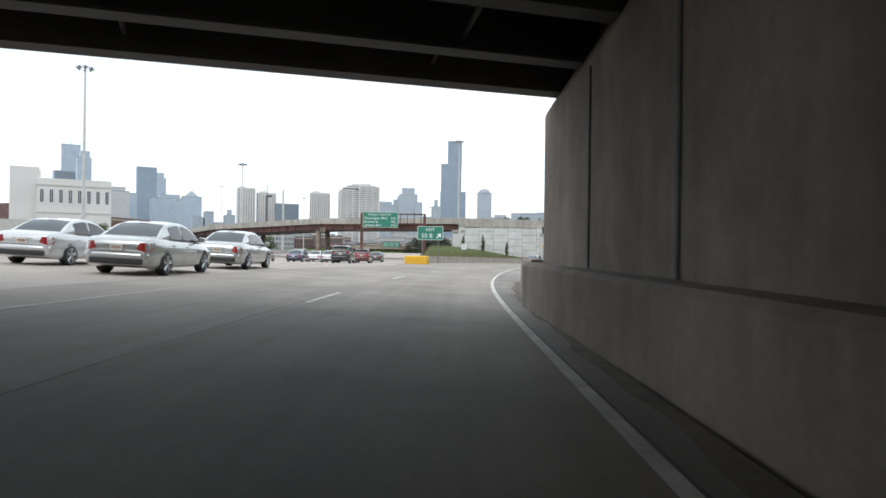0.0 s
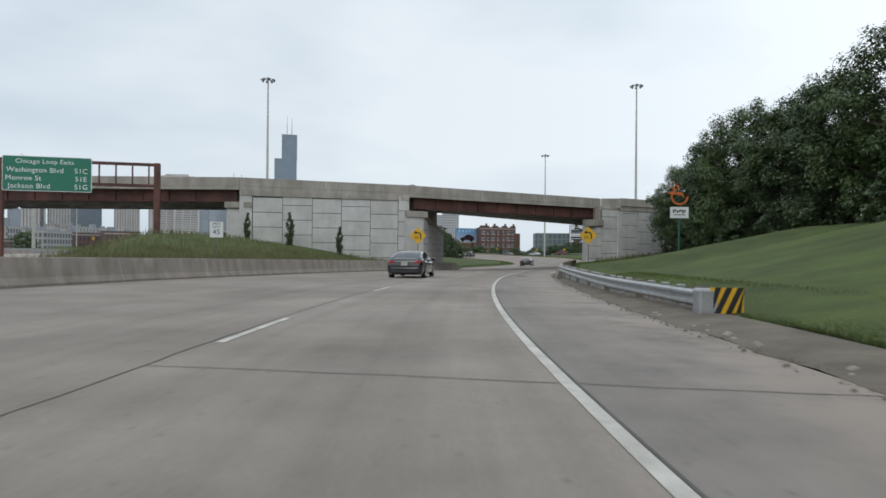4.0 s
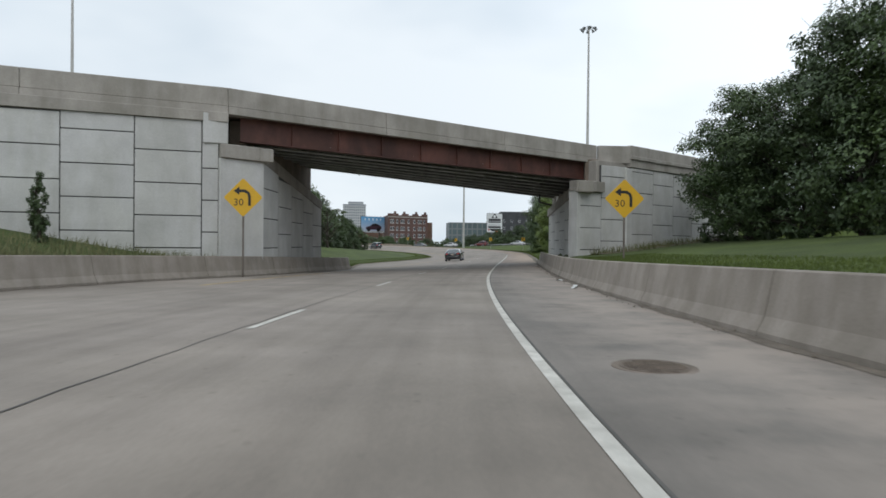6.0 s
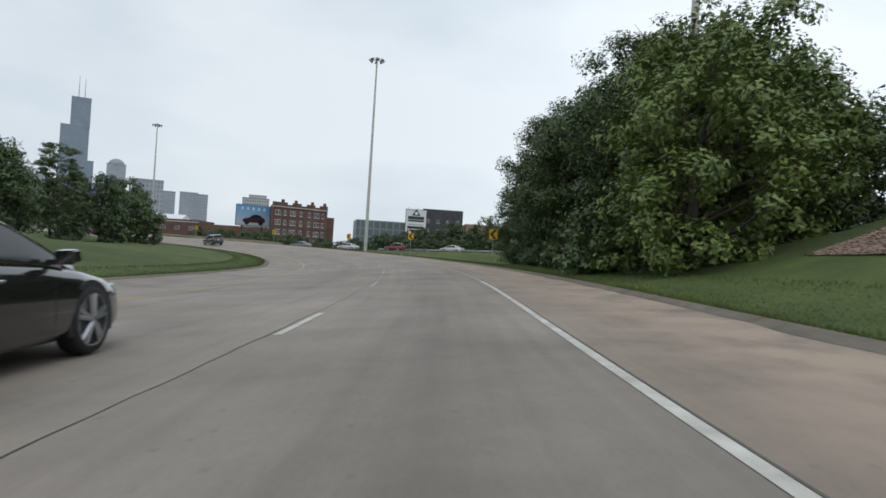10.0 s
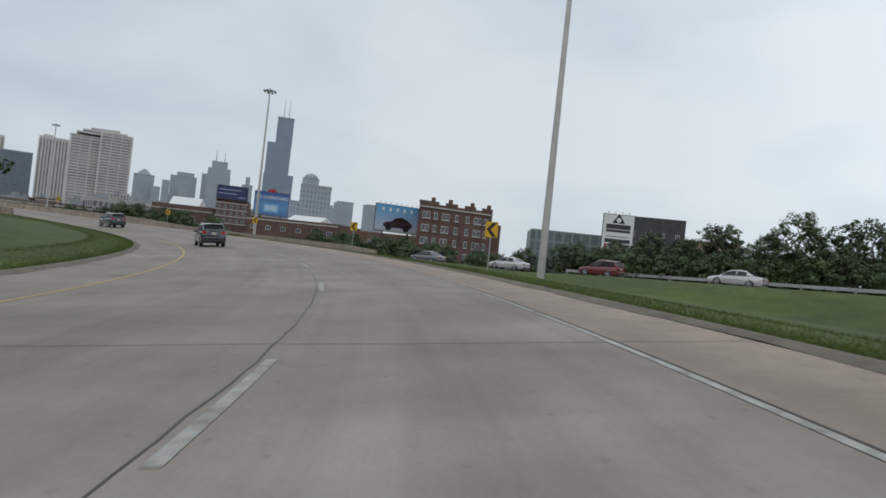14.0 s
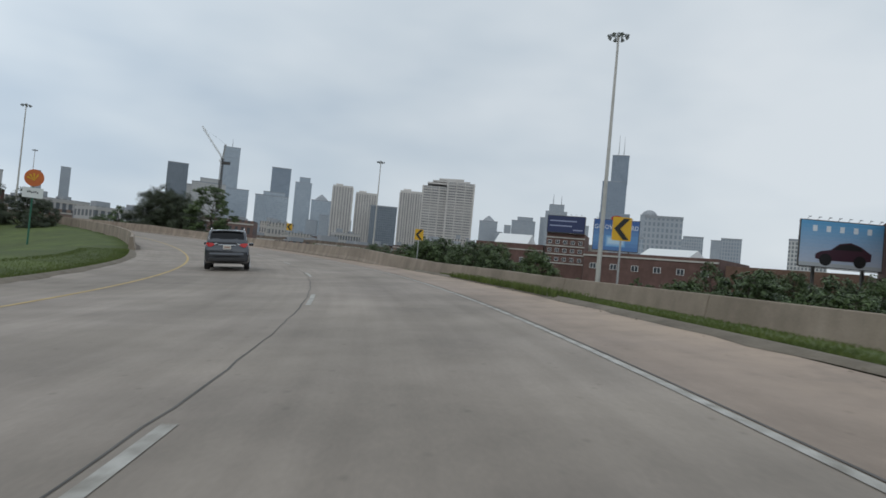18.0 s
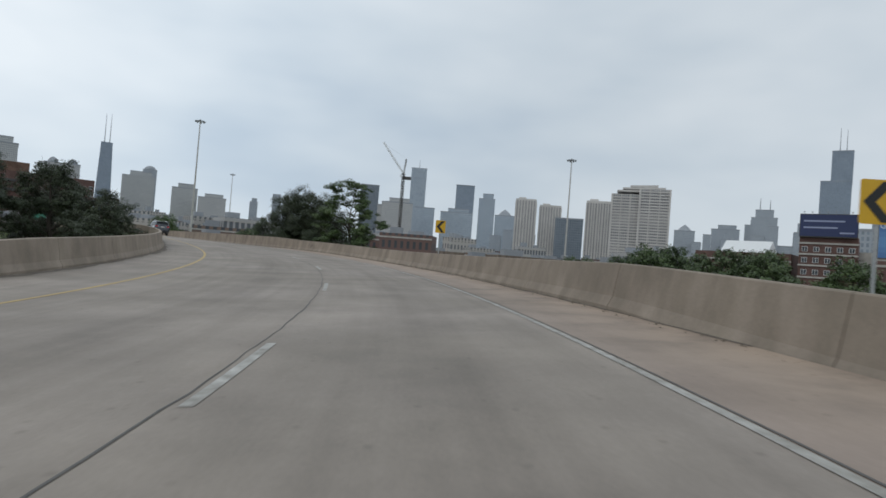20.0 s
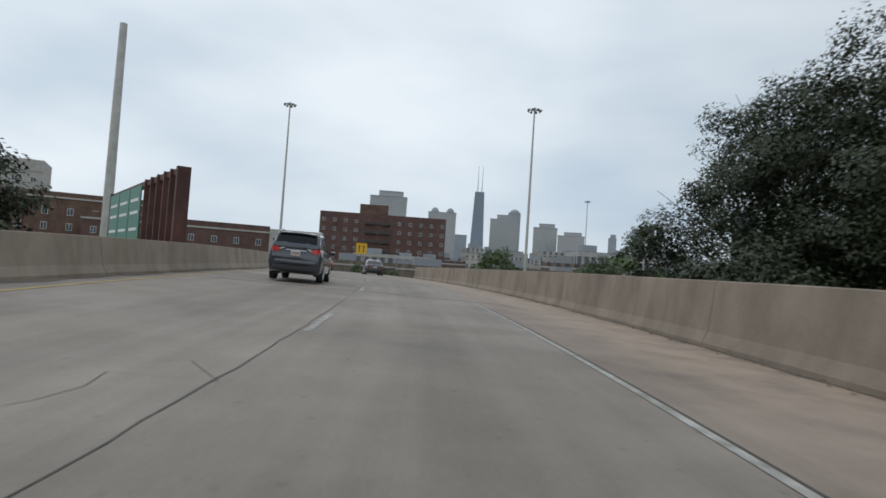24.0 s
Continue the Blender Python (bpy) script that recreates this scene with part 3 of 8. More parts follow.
def ground_height(x, y):
    x, y = np.asarray(x, float), np.asarray(y, float)
    k, s, v = nearest_road(x, y)
    dist = np.hypot(x - RX[k], y - RY[k])
    v = np.where(np.abs(v) + 1 < dist, np.sign(v + 1e-6) * dist, v)
    vl, vr = np.interp(s, *V_LEFT), np.interp(s, *V_RIGHT)
    tb = np.tan(np.radians(RB[k]))
    edge_r, edge_l = RZ[k] + tb * np.minimum(vr, 3.6), RZ[k] + tb * np.maximum(vl, -11)
    dr, dl = v - vr, vl - v
    # right of the ramp: hill with trees, wing wall slope, level verge, then a drop behind the barrier
    rise = np.interp(s, (-80, 40, 98, 112, 118, 145, 151, 186, 200, 210, 230), (4.6, 4.0, 3.6, 2.2, 1.5, 1.5, 6.2, 6.2, 2.6, 0.6, 0.0))
    wing = np.interp(x, (40, 43, 47.2, 55.5, 64, 78), (133.0, 133.9, 134.5, 137.2, 141.8, 153.0))
    rise = np.where((s > 112) & (s < 185) & (y < wing + 6.0), 1.4 + (rise - 1.4) * smooth01((y - wing - 1.5) / 4.5), rise)
    run = np.interp(s, (-80, 40, 100, 120, 150, 175, 230), (19, 19, 20, 16, 17, 17, 16))
    step = np.interp(s, (-80, 33, 34.3, 102, 106, 153.5, 155), (0.8, 0.8, 0.0, 0.0, 0.75, 0.75, 0.0))
    step = step * smooth01((dr - 0.9) / 0.8) - np.where((step > 0.05) & (dr < 0.95), 0.25, 0)
    drop = np.interp(s, (230, 300, 330, 360), (-0.9, -1.3, -4.5, -5.5))
    back = np.interp(s, (285, 299, 310, 322, 333, 342), (8.0, 6.9, 5.0, 2.8, 0.7, 0.0))
    hr = edge_r + step + rise * smooth01(dr / run) + np.where(s > 230, drop * smooth01((dr - 1.0 - np.where(s > 285, back, 0)) / np.where(s > 318, 5.0, 26.0)), 0)
    far = -3.2
    hr = hr + (far - hr) * smooth01((dr - 45) / 60)
    # terrace of the lower road
    fx, fz = np.interp(y, LOW_Y, LOW_X), np.interp(y, LOW_Y, LOW_Z) - 0.12
    hr = np.where(s > 225, hr + (fz - hr) * smooth01((15 - np.abs(x - fx) * 0.75) / 9) * smooth01((dr - 4) / 6) * smooth01((y - 205) / 25), hr)
    hr = hr - np.where(s > 285, 0.25 * smooth01(dr / 6.0) * smooth01((345 - s) / 12) * smooth01((s - 285) / 12), 0)
    # left: mound behind the gore wall, grass inside the bend, a drop behind the last barrier
    risel = np.interp(s, (60, 76, 115, 130, 150, 200, 240, 330, 360), (0.5, 1.9, 2.3, 1.8, 2.0, 1.8, 0.8, 0.3, -2.0))
    hl = edge_l + np.interp(s, (70, 74, 148, 152), (0, 0.65, 0.65, 0)) * smooth01((dl - 0.8) / 0.8) + risel * smooth01((dl - 0.3) / 14)
    hl = hl + (np.where(s > 170, -2.0, hl) - hl) * smooth01((dl - 60) / 60)
    h = np.where(dr > 0, hr, np.where(dl > 0, hl, RZ[k] - 0.6 + np.minimum(tb * np.clip(v, -11, 3.6), 0) ))
    # under and beside the expressway
    hw = np.interp(y, (-75, 0, 25, 50, 75, 100, 130), (0.13, 0.13, -0.07, -0.31, -0.55, -0.75, -0.9)) - 0.4
    right = np.where(y < 78, -4.03, -4.03 - (y - 78) * 0.028)
    w = smooth01((x - (right + 0.1)) / 3.0)
    on_left = (v < vl) & (y < 425) & (x < 20)
    h = np.where(on_left, hw * (1 - w) + h * w, h)
    h = np.where(on_left & (x < -52), hw + 0.35 + 1.2 * smooth01((-52 - x) / 20), h)
    return h


gx = np.concatenate([[-4200, -1800, -800, -420], np.arange(-240, -64, 8.0), np.arange(-60, 132, 1.6), np.arange(136, 330, 8.0), [420, 800, 1800, 4200]])
gy = np.concatenate([[-3000, -900, -300], np.arange(-120, -20, 8.0), np.arange(-16, 420, 1.6), np.arange(424, 640, 8.0), [800, 1500, 2600, 4600]])
XX, YY = np.meshgrid(gx, gy)
hz = ground_height(XX.ravel(), YY.ravel())
me = bpy.data.meshes.new("ground")
nx, ny = len(gx), len(gy)
idx = np.arange(nx * ny).reshape(ny, nx)
quads = np.stack([idx[:-1, :-1], idx[:-1, 1:], idx[1:, 1:], idx[1:, :-1]], -1).reshape(-1, 4)
me.from_pydata(np.stack([XX.ravel(), YY.ravel(), hz], 1).tolist(), [], quads.tolist())
me.materials.append(M_GRASS)
me.materials.append(M_CITY)
cxq, cyq = XX.ravel()[quads].mean(1), YY.ravel()[quads].mean(1)
kq, sq, vq = nearest_road(cxq, cyq)
dq = np.hypot(cxq - RX[kq], cyq - RY[kq])
me.polygons.foreach_set("material_index", (dq > 75).astype(np.int32))
me.polygons.foreach_set("use_smooth", [True] * len(me.polygons))
tagged(new("ground", me), "green mown grass embankments and city ground", "ground", "", "structure")


def gz(x, y):
    return float(ground_height(np.array([x]), np.array([y]))[0])


def verge(name, side, s_from, s_to, width, material, label, out=0.0, lift=0.012):
    """A strip of ground that adjoins the paving."""
    rows = []
    rr = random.Random(int(s_from * 7 + side))
    for s in np.arange(s_from, s_to + 0.1, 1.0):
        e = v_right(s) if side > 0 else v_left(s)
        wob = rr.uniform(-0.12, 0.12)
        row = []
        for i, q in enumerate((-0.05 + wob, width * 0.35, width * 0.7, width)):
            v = e + side * (out + q)
            p = rp(s, v)
            z = p[2] + 0.004 if i == 0 else max(gz(p[0], p[1]) + lift + (0.06 if i < 3 else 0.0), p[2] - 3)
            if i == 0 and out:
                z = gz(p[0], p[1]) + lift + 0.03
            row.append((p[0], p[1], z))
        rows.append(row)
    g = Geo()
    g.sweep(rows, False, False)
    return structure(name, g, material, label, smooth=True, category="verge")


verge("verge_earth_hill", 1, 34.3, 101, 1.5, M_EARTH, "bare gravelly earth beside the ramp paving")
verge("verge_grass_hill", 1, 34.3, 101, 3.0, M_GRASS, "grass verge at the foot of the hill", out=1.4)
verge("verge_grass_bend", 1, 155.3, 331, 3.2, M_GRASS, "grass verge outside the bend", out=0.3)
verge("verge_earth_bend", 1, 155.3, 336, 0.5, M_EARTH, "worn earth edge outside the bend")
verge("verge_grass_inside", -1, 152, 352, 3.2, M_GRASS, "grass verge inside the bend", out=0.25)
verge("verge_earth_inside", -1, 152, 352, 0.45, M_EARTH, "worn earth edge inside the bend")


# ---- concrete barriers ----
def barrier(name, place, s_from, s_to, height, label, base=0.42, top=0.2, side=1, joint=6.1, material=M_BARRIER, step=1.5, wall=False):
    """Safety-shape barrier whose road face follows place(s); each cast length is a part."""
    root = thing(name, label, "barrier", "", "structure")
    n = max(1, int(round((s_to - s_from) / joint)))
    ends = np.linspace(s_from, s_to, n + 1)
    for i in range(n):
        a, b = ends[i] + 0.012, ends[i + 1] - 0.012
        rings = []
        for s in np.linspace(a, b, max(2, int((b - a) / step) + 1)):
            p, nrm, h = place(s)
            hgt = height(s) if callable(height) else height
            prof = ((0.0, -0.25), (0.0, 0.075), (0.10, 0.28), (base - top, hgt - 0.02), (base - top + 0.02, hgt), (base - 0.02, hgt), (base, hgt - 0.02), (base + 0.06, -0.6))
            if wall:
                prof = ((0.0, -0.25), (0.02, 0.05), (0.05, 0.25), (0.08, hgt - 0.03), (0.1, hgt), (base - 0.02, hgt), (base, hgt - 0.02), (base + 0.06, -0.6))
            rings.append([(p[0] + nrm[0] * q, p[1] + nrm[1] * q, p[2] + z) for q, z in prof])
        g = Geo()
        g.sweep(rings)
        part("barrier_length", g, material, root)
    return root


def along(side, extra=0.0):
    def place(s):
        e = (v_right(s) if side > 0 else v_left(s)) + side * extra
        x, y, z, b, tx, ty = road_at(s)
        p = rp(s, e)
        return p, (side * ty, -side * tx), heading(s)
    return place


def outer_place(s):
    """The outer parapet stands back behind grass where it begins."""
    p, nrm, h = along(1, float(np.interp(s, (299, 310, 322, 333, 342), (6.9, 5.0, 2.8, 0.6, 0.0))))(s)
    p = (p[0], p[1], p[2] - float(np.interp(s, (299, 325, 335, 348), (0.6, 0.65, 0.45, 0.0))))
    return p, nrm, h


barrier("barrier_hill_wall", along(1), 13.95, 34.2, lambda s: 1.0 if s < 32 else 0.95, "stained concrete retaining barrier below the grass hill", joint=10, wall=True, material=M_HILLWALL)
barrier("barrier_underpass", along(1), 103.0, 155.0, lambda s: float(np.interp(s, (103, 104.5, 155), (0.62, 0.9, 0.95))), "grey concrete barrier running under the overpass")
barrier("barrier_ramp_outer", outer_place, 299.0, 478.0, lambda s: float(np.interp(s, (299, 304, 326, 376, 384, 394, 403, 412, 428, 478), (0.75, 0.95, 1.0, 0.89, 0.9, 0.95, 1.0, 1.21, 1.32, 1.32))), "tan stained concrete parapet on the outside of the bend", material=M_PARAPET)
barrier("barrier_gore", along(-1), 76.0, 151.0, 0.92, "grey concrete barrier beside the ramp with grass behind")
barrier("barrier_ramp_inner", along(-1), 353.0, 478.0, lambda s: float(np.interp(s, (353, 358, 478), (0.9, 1.0, 1.0))), "tan concrete parapet on the inside of the ramp", material=M_PARAPET)


def gore_place(y):
    return (highway_right(y) - 0.05, y, hwz(highway_right(y), y)), (1.0, 0.0), 0.0


def straight(x):
    return lambda y: ((x, y, hwz(x, y)), (-1.0, 0.0), 0.0)


barrier("barrier_expressway_gore", gore_place, 84.0, 128.0, 0.85, "concrete barrier of the expressway behind the gore", joint=8)
barrier("barrier_expressway_median", straight(-51.5), -80.0, 240.0, 0.9, "concrete barrier along the far side of the expressway", joint=20, step=10)

# ---- overpass ahead: a curved bridge on girders between walls of precast panels ----
FACE = ((-120.0, 250.0), (-86.0, 196.0), (-57.0, 157.0), (-27.0, 137.0), (3.1, 130.8), (20.0, 129.5), (45.1, 135.4))
TOPZ = (3.4, 5.0, 6.6, 7.6, 7.75, 7.4, 7.2)


def off(p, q, a, b):
    """a along and b to the left of the way from p to q, from p."""
    d = Vector((q[0] - p[0], q[1] - p[1])).normalized()
    return (p[0] + d.x * a - d.y * b, p[1] + d.y * a + d.x * b)


def wall_run(geo, p, q, z0, z1, thick, back=1.0):
    """An upright slab from p to q, thick metres deep to the left of its way (back=1); z's at both ends."""
    a, b = off(p, q, 0, thick * back), off(q, p, 0, -thick * back)
    z0 = z0 if isinstance(z0, (tuple, list)) else (z0, z0)
    z1 = z1 if isinstance(z1, (tuple, list)) else (z1, z1)
    geo.prism([p, q, b, a], [z0[0], z0[1], z0[1], z0[0]], [z1[0], z1[1], z1[1], z1[0]])


overpass = thing("bridge_overpass", "curved grey concrete overpass on red steel girders", "bridge", "", "structure")
# parapet lengths with open joints, each with a ledge under it
for i in range(len(FACE) - 1):
    p, q = Vector(FACE[i]), Vector(FACE[i + 1])
    n = max(1, round((q - p).length / 8.2))
    for j in range(n):
        a, b = p.lerp(q, j / n), p.lerp(q, (j + 1) / n)
        za, zb = (TOPZ[i] + (TOPZ[i + 1] - TOPZ[i]) * t for t in (j / n, (j + 1) / n))
        d = (b - a).normalized() * 0.012
        a, b = a + d, b - d
        g = Geo()
        wall_run(g, a, b, (za - 0.86, zb - 0.86), (za, zb), 0.36)
        part("parapet", g, M_DECK, overpass, bevel=0.02)
        g = Geo()
        lo = off(a, b, 0, -0.05), off(b, a, 0, 0.05)
        wall_run(g, lo[0], lo[1], (za - 1.24, zb - 1.24), (za - 0.875, zb - 0.875), 0.6)
        part("deck_edge", g, M_DECK, overpass, bevel=0.015)
# deck slabs, twisting towards the far edge
FALL = (0.0, 0.0, 0.0, 0.0, 0.0, -0.58, 0.4)
back = [(-104.0, 262.0), (-73.0, 206.0), (-48.0, 169.0), (-22.0, 151.0), (6.5, 145.4), (26.0, 144.8), (50.2, 149.0)]
for i in range(len(FACE) - 1):
    g = Geo()
    z0, z1 = TOPZ[i] - 1.22, TOPZ[i + 1] - 1.22
    g.prism([FACE[i], FACE[i + 1], back[i + 1], back[i]], [z0, z1, z1 - FALL[i + 1], z0 - FALL[i]], [z0 + 0.25, z1 + 0.25, z1 + 0.25 - FALL[i + 1], z0 + 0.25 - FALL[i]])
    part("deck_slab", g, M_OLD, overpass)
    g = Geo()
    wall_run(g, off(back[i], back[i + 1], 0, -0.36), off(back[i + 1], back[i], 0, 0.36), (z0 - 0.02 - FALL[i], z1 - 0.02 - FALL[i + 1]), (z0 + 1.2 - FALL[i], z1 + 1.2 - FALL[i + 1]), 0.36)
    part("parapet", g, M_DECK, overpass)


def girder(p, q, zt0, zt1, deep, material, parent, label=""):
    """An I-girder with flanges and stiffeners; each is one part."""
    g = Geo()
    d = (Vector(q) - Vector(p)).normalized()
    for hw, za, zb in ((0.19, 0.0, 0.035), (0.012, 0.035, deep - 0.04), (0.21, deep - 0.04, deep)):
        a, b = off(p, q, 0, -hw), off(q, p, 0, hw)
        wall_run(g, a, b, (zt0 - zb, zt1 - zb), (zt0 - za, zt1 - za), hw * 2)
    ln = (Vector(q) - Vector(p)).length
    for k in range(1, int(ln / 2.6)):
        t = k * 2.6 / ln
        c = Vector(p).lerp(Vector(q), t)
        z = zt0 + (zt1 - zt0) * t
        g.box((c.x, c.y, z - deep / 2), (0.02, 0.3, deep - 0.1), math.degrees(math.atan2(d.y, d.x)))
    return part("girder", g, material, parent, label)


def girder_row(i0, count, deep, inset_l=0.0, inset_r=0.0):
    for k in range(count):
        t = (k + 0.28) / count
        p = Vector(FACE[i0]).lerp(Vector(back[i0]), t)
        q = Vector(FACE[i0 + 1]).lerp(Vector(back[i0 + 1]), t)
        d = (q - p).normalized()
        girder(p + d * inset_l, q - d * inset_r, TOPZ[i0] - 1.23 - FALL[i0] * t, TOPZ[i0 + 1] - 1.23 - FALL[i0 + 1] * t, deep,
               M_STEEL_RED if k == 0 else M_STEEL_GREY, overpass, "oxide red outer girder" if k == 0 else "")


girder_row(5, 8, 1.2, 0.4, 0.3)
girder_row(3, 6, 1.2, 0.2, 0.4)
girder_row(2, 6, 1.2, 0.2, 0.2)
girder_row(1, 5, 1.1, 0.2, 0.2)
# cross bracing between the girders over the ramp
for k in range(7):
    for t in (0.2, 0.4, 0.6, 0.8):
        a, b = (Vector(FACE[5]).lerp(Vector(back[5]), (k + j + 0.28) / 8) for j in (0, 1))
        c, d = (Vector(FACE[6]).lerp(Vector(back[6]), (k + j + 0.28) / 8) for j in (0, 1))
        p, q = a.lerp(c, t), b.lerp(d, t)
        g = Geo()
        zk = (k + 0.28) / 8 * (-0.25 + 0.9 * t)
        g.tube((p.x, p.y, 5.95 - zk), (q.x, q.y, 5.15 - zk), 0.04, n=5)
        g.tube((p.x, p.y, 5.15 - zk), (q.x, q.y, 5.95 - zk), 0.04, n=5)
        part("cross_brace", g, M_STEEL_GREY, overpass)


def panel_wall(name, p, q, z0, z1, label, width=1.85, high=1.5, thick=0.16, edges=None):
    """A wall of precast panels with recessed joints, staggered column by column. z1 at both ends; edges: where columns meet."""
    root = thing(name, label, "wall", "", "structure")
    p, q = Vector(p), Vector(q)
    ln = (q - p).length
    d = (q - p) / ln
    z1 = z1 if isinstance(z1, (tuple, list)) else (z1, z1)
    # backing slab in the dark joint colour paints the gaps between panels as shaded
    g = Geo()
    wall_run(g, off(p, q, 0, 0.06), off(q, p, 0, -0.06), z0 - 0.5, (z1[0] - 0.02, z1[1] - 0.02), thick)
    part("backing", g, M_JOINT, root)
    if edges is None:
        n = max(1, round(ln / width))
        edges = [ln * i / n for i in range(n + 1)]
    for i, (e0, e1) in enumerate(zip(edges[:-1], edges[1:])):
        ta, tb = (z1[0] + (z1[1] - z1[0]) * min(max(e / ln, 0), 1) for e in (e0, e1))
        top = max(ta, tb)
        z = z0 - (high * 0.5 if i % 2 else 0.0)
        while z < top - 0.25:
            a, b = max(z, z0 - 0.4), min(z + high, top)
            if b - a > 0.2:
                g = Geo()
                s, e = p + d * (e0 + 0.024), p + d * (e1 - 0.024)
                hi = (min(b, ta) - 0.026, min(b, tb) - 0.026) if min(ta, tb) - a > 0.1 else (b - 0.026, b - 0.026)
                wall_run(g, s, e, a + 0.026, hi, 0.09)
                part("panel", g, M_PANEL, root, bevel=0.012)
            z += high
    return root


# wall between the two spans, with its piers and seats
panel_wall("wall_overpass_front", (4.4, 130.62), (19.6, 129.45), -1.6, (5.95, 5.78), "pale grey precast panel wall between two bridge spans", high=1.48,
           edges=(0.0, 2.9, 5.82, 8.72, 11.66, 14.5, 15.24))
g = Geo()
wall_run(g, (3.2, 130.6), (20.0, 129.3), (5.93, 5.76), (6.55, 6.2), 0.5)
part("coping", g, M_DECK, overpass, bevel=0.015)
panel_wall("wall_overpass_left_return", (4.4, 145.0), (4.4, 130.75), -0.9, 4.9, "precast panel wall facing the expressway", 2.4, 1.6)
panel_wall("wall_overpass_abutment", (21.7, 130.3), (27.5, 144.2), -1.6, (4.1, 2.6), "shaded precast panel abutment wall beside the ramp", 2.9, 1.48)
for nm, p, q, z0, z1, th in (("seat", (19.7, 129.25), (22.2, 130.2), 4.1, 4.75, 1.2), ("seat", (21.55, 129.9), (27.6, 144.5), (4.1, 2.6), (4.75, 3.2), 1.1),
                             ("pier", (19.65, 129.35), (21.75, 130.25), -1.5, 4.1, 1.2), ("pier", (3.15, 130.68), (4.35, 130.58), -1.0, 6.5, 1.2),
                             ("seat", (1.7, 131.0), (4.3, 130.5), 4.7, 5.3, 1.6), ("pier", (1.9, 131.2), (4.2, 130.9), -1.0, 4.7, 1.2),
                             ("cheek", (18.9, 129.36), (20.0, 129.4), 4.75, 6.15, 1.0)):
    g = Geo()
    wall_run(g, p, q, z0, z1, th)
    part(nm, g, M_DECK if nm == "seat" else M_PANEL, overpass, bevel=0.03)
g = Geo()
wall_run(g, (20.9, 130.6), (26.9, 145.2), 2.5, 6.1, 0.8)
part("backwall", g, M_OLD, overpass)
# abutment on the outside of the ramp
panel_wall("wall_abutment_ramp", (49.12, 148.07), (42.7, 134.4), -2.385, (2.8, 3.75), "pale precast abutment wall beside the ramp with faint graffiti", high=1.47,
           edges=(0.0, 1.45, 4.22, 6.95, 9.72, 12.62, 15.08))
panel_wall("wall_wing_corner", (42.66, 133.84), (44.6, 134.15), -1.6, 3.8, "pale precast panels beside the corner pier", 2.0, 1.48)
panel_wall("wall_wing_front", (44.6, 134.15), (47.0, 134.52), -1.0, 5.7, "pale precast panels of the wing wall", 2.4, 1.48)
panel_wall("wall_wing_curve", (47.5, 134.6), (55.5, 137.2), -0.5, (5.7, 5.7), "pale precast panels of the curved wing wall", 2.85, 1.48)
panel_wall("wall_wing_far", (55.5, 137.2), (64.0, 141.8), 0.5, (5.7, 5.6), "pale precast panels at the end of the wing wall", 2.85, 1.48)
for nm, p, q, z0, z1, th in (("seat", (49.05, 148.21), (42.2, 133.62), (2.74, 3.72), (3.4, 4.45), 1.15), ("pier", (42.35, 133.7), (42.66, 133.77), -1.2, 3.8, 0.8), ("seat", (42.32, 133.5), (44.75, 133.95), 3.8, 4.5, 0.9),
                             ("cheek", (44.3, 134.35), (47.6, 134.85), 4.45, 6.02, 0.9), ("pillar", (46.9, 134.35), (47.5, 134.5), -0.8, 5.6, 0.5),
                             ("parapet", (45.13, 135.3), (47.3, 134.5), 5.98, 7.2, 0.36), ("parapet", (47.3, 134.47), (55.5, 137.05), 5.7, 7.25, 0.36),
                             ("parapet", (55.5, 137.05), (64.2, 141.7), 5.7, 7.25, 0.36), ("coping", (47.3, 134.35), (55.5, 136.93), 6.25, 6.5, 0.5),
                             ("coping", (55.5, 136.93), (64.2, 141.58), 6.25, 6.5, 0.5), ("parapet", (64.2, 141.7), (78.0, 153.0), 5.0, 7.1, 0.36),
                             ("parapet", (50.3, 149.0), (66.0, 150.6), 3.4, 6.0, 0.36), ("backwall", (50.0, 147.9), (43.95, 135.2), 2.9, 6.15, 0.9)):
    g = Geo()
    wall_run(g, p, q, z0, z1, th)
    part(nm, g, M_PANEL if nm in ("pier", "pillar") else M_OLD if nm == "backwall" else M_DECK, overpass, bevel=0.025)
# approach fill behind the walls
g = Geo()
g.prism([(47.8, 135.0), (64.0, 142.0), (78.0, 153.4), (66.0, 150.4), (50.2, 148.6)], -2.0, [5.9, 5.9, 5.9, 5.0, 5.0])
part("approach_fill", g, M_DECK, overpass)
g = Geo()
g.prism([(4.8, 131.0), (19.8, 129.9), (21.6, 131.0), (26.4, 142.8), (4.8, 144.6)], -2.0, [4.05, 4.05, 4.05, 2.6, 4.05])
part("pier_fill", g, M_DECK, overpass)
# drain pipe hung under the deck end
g = Geo()
g.tube((48.9, 147.1, 3.7), (47.6, 147.3, 4.0), 0.09, n=8)
g.tube((47.6, 147.3, 4.0), (47.5, 147.0, 4.95), 0.09, n=8)
part("drain_pipe", g, M_STEEL_DARK, overpass)
# round columns of the expressway spans
for x, y in ((-27.0, 138.5), (-26.0, 144.0), (-49.2, 158.6), (-46.0, 164.0)):
    g = Geo()
    g.tube((x, y, -1.5), (x, y, 5.0), 0.55, n=16)
    part("column", g, M_OLD, overpass, smooth=True)
for x, y, t in ((-26.5, 141.0, 100), (-47.5, 161.5, 118)):
    g = Geo()
    g.box((x, y, 5.1), (12.0, 1.1, 1.0), t + 0.0)
    part("cap_beam", g, M_OLD, overpass, bevel=0.03)
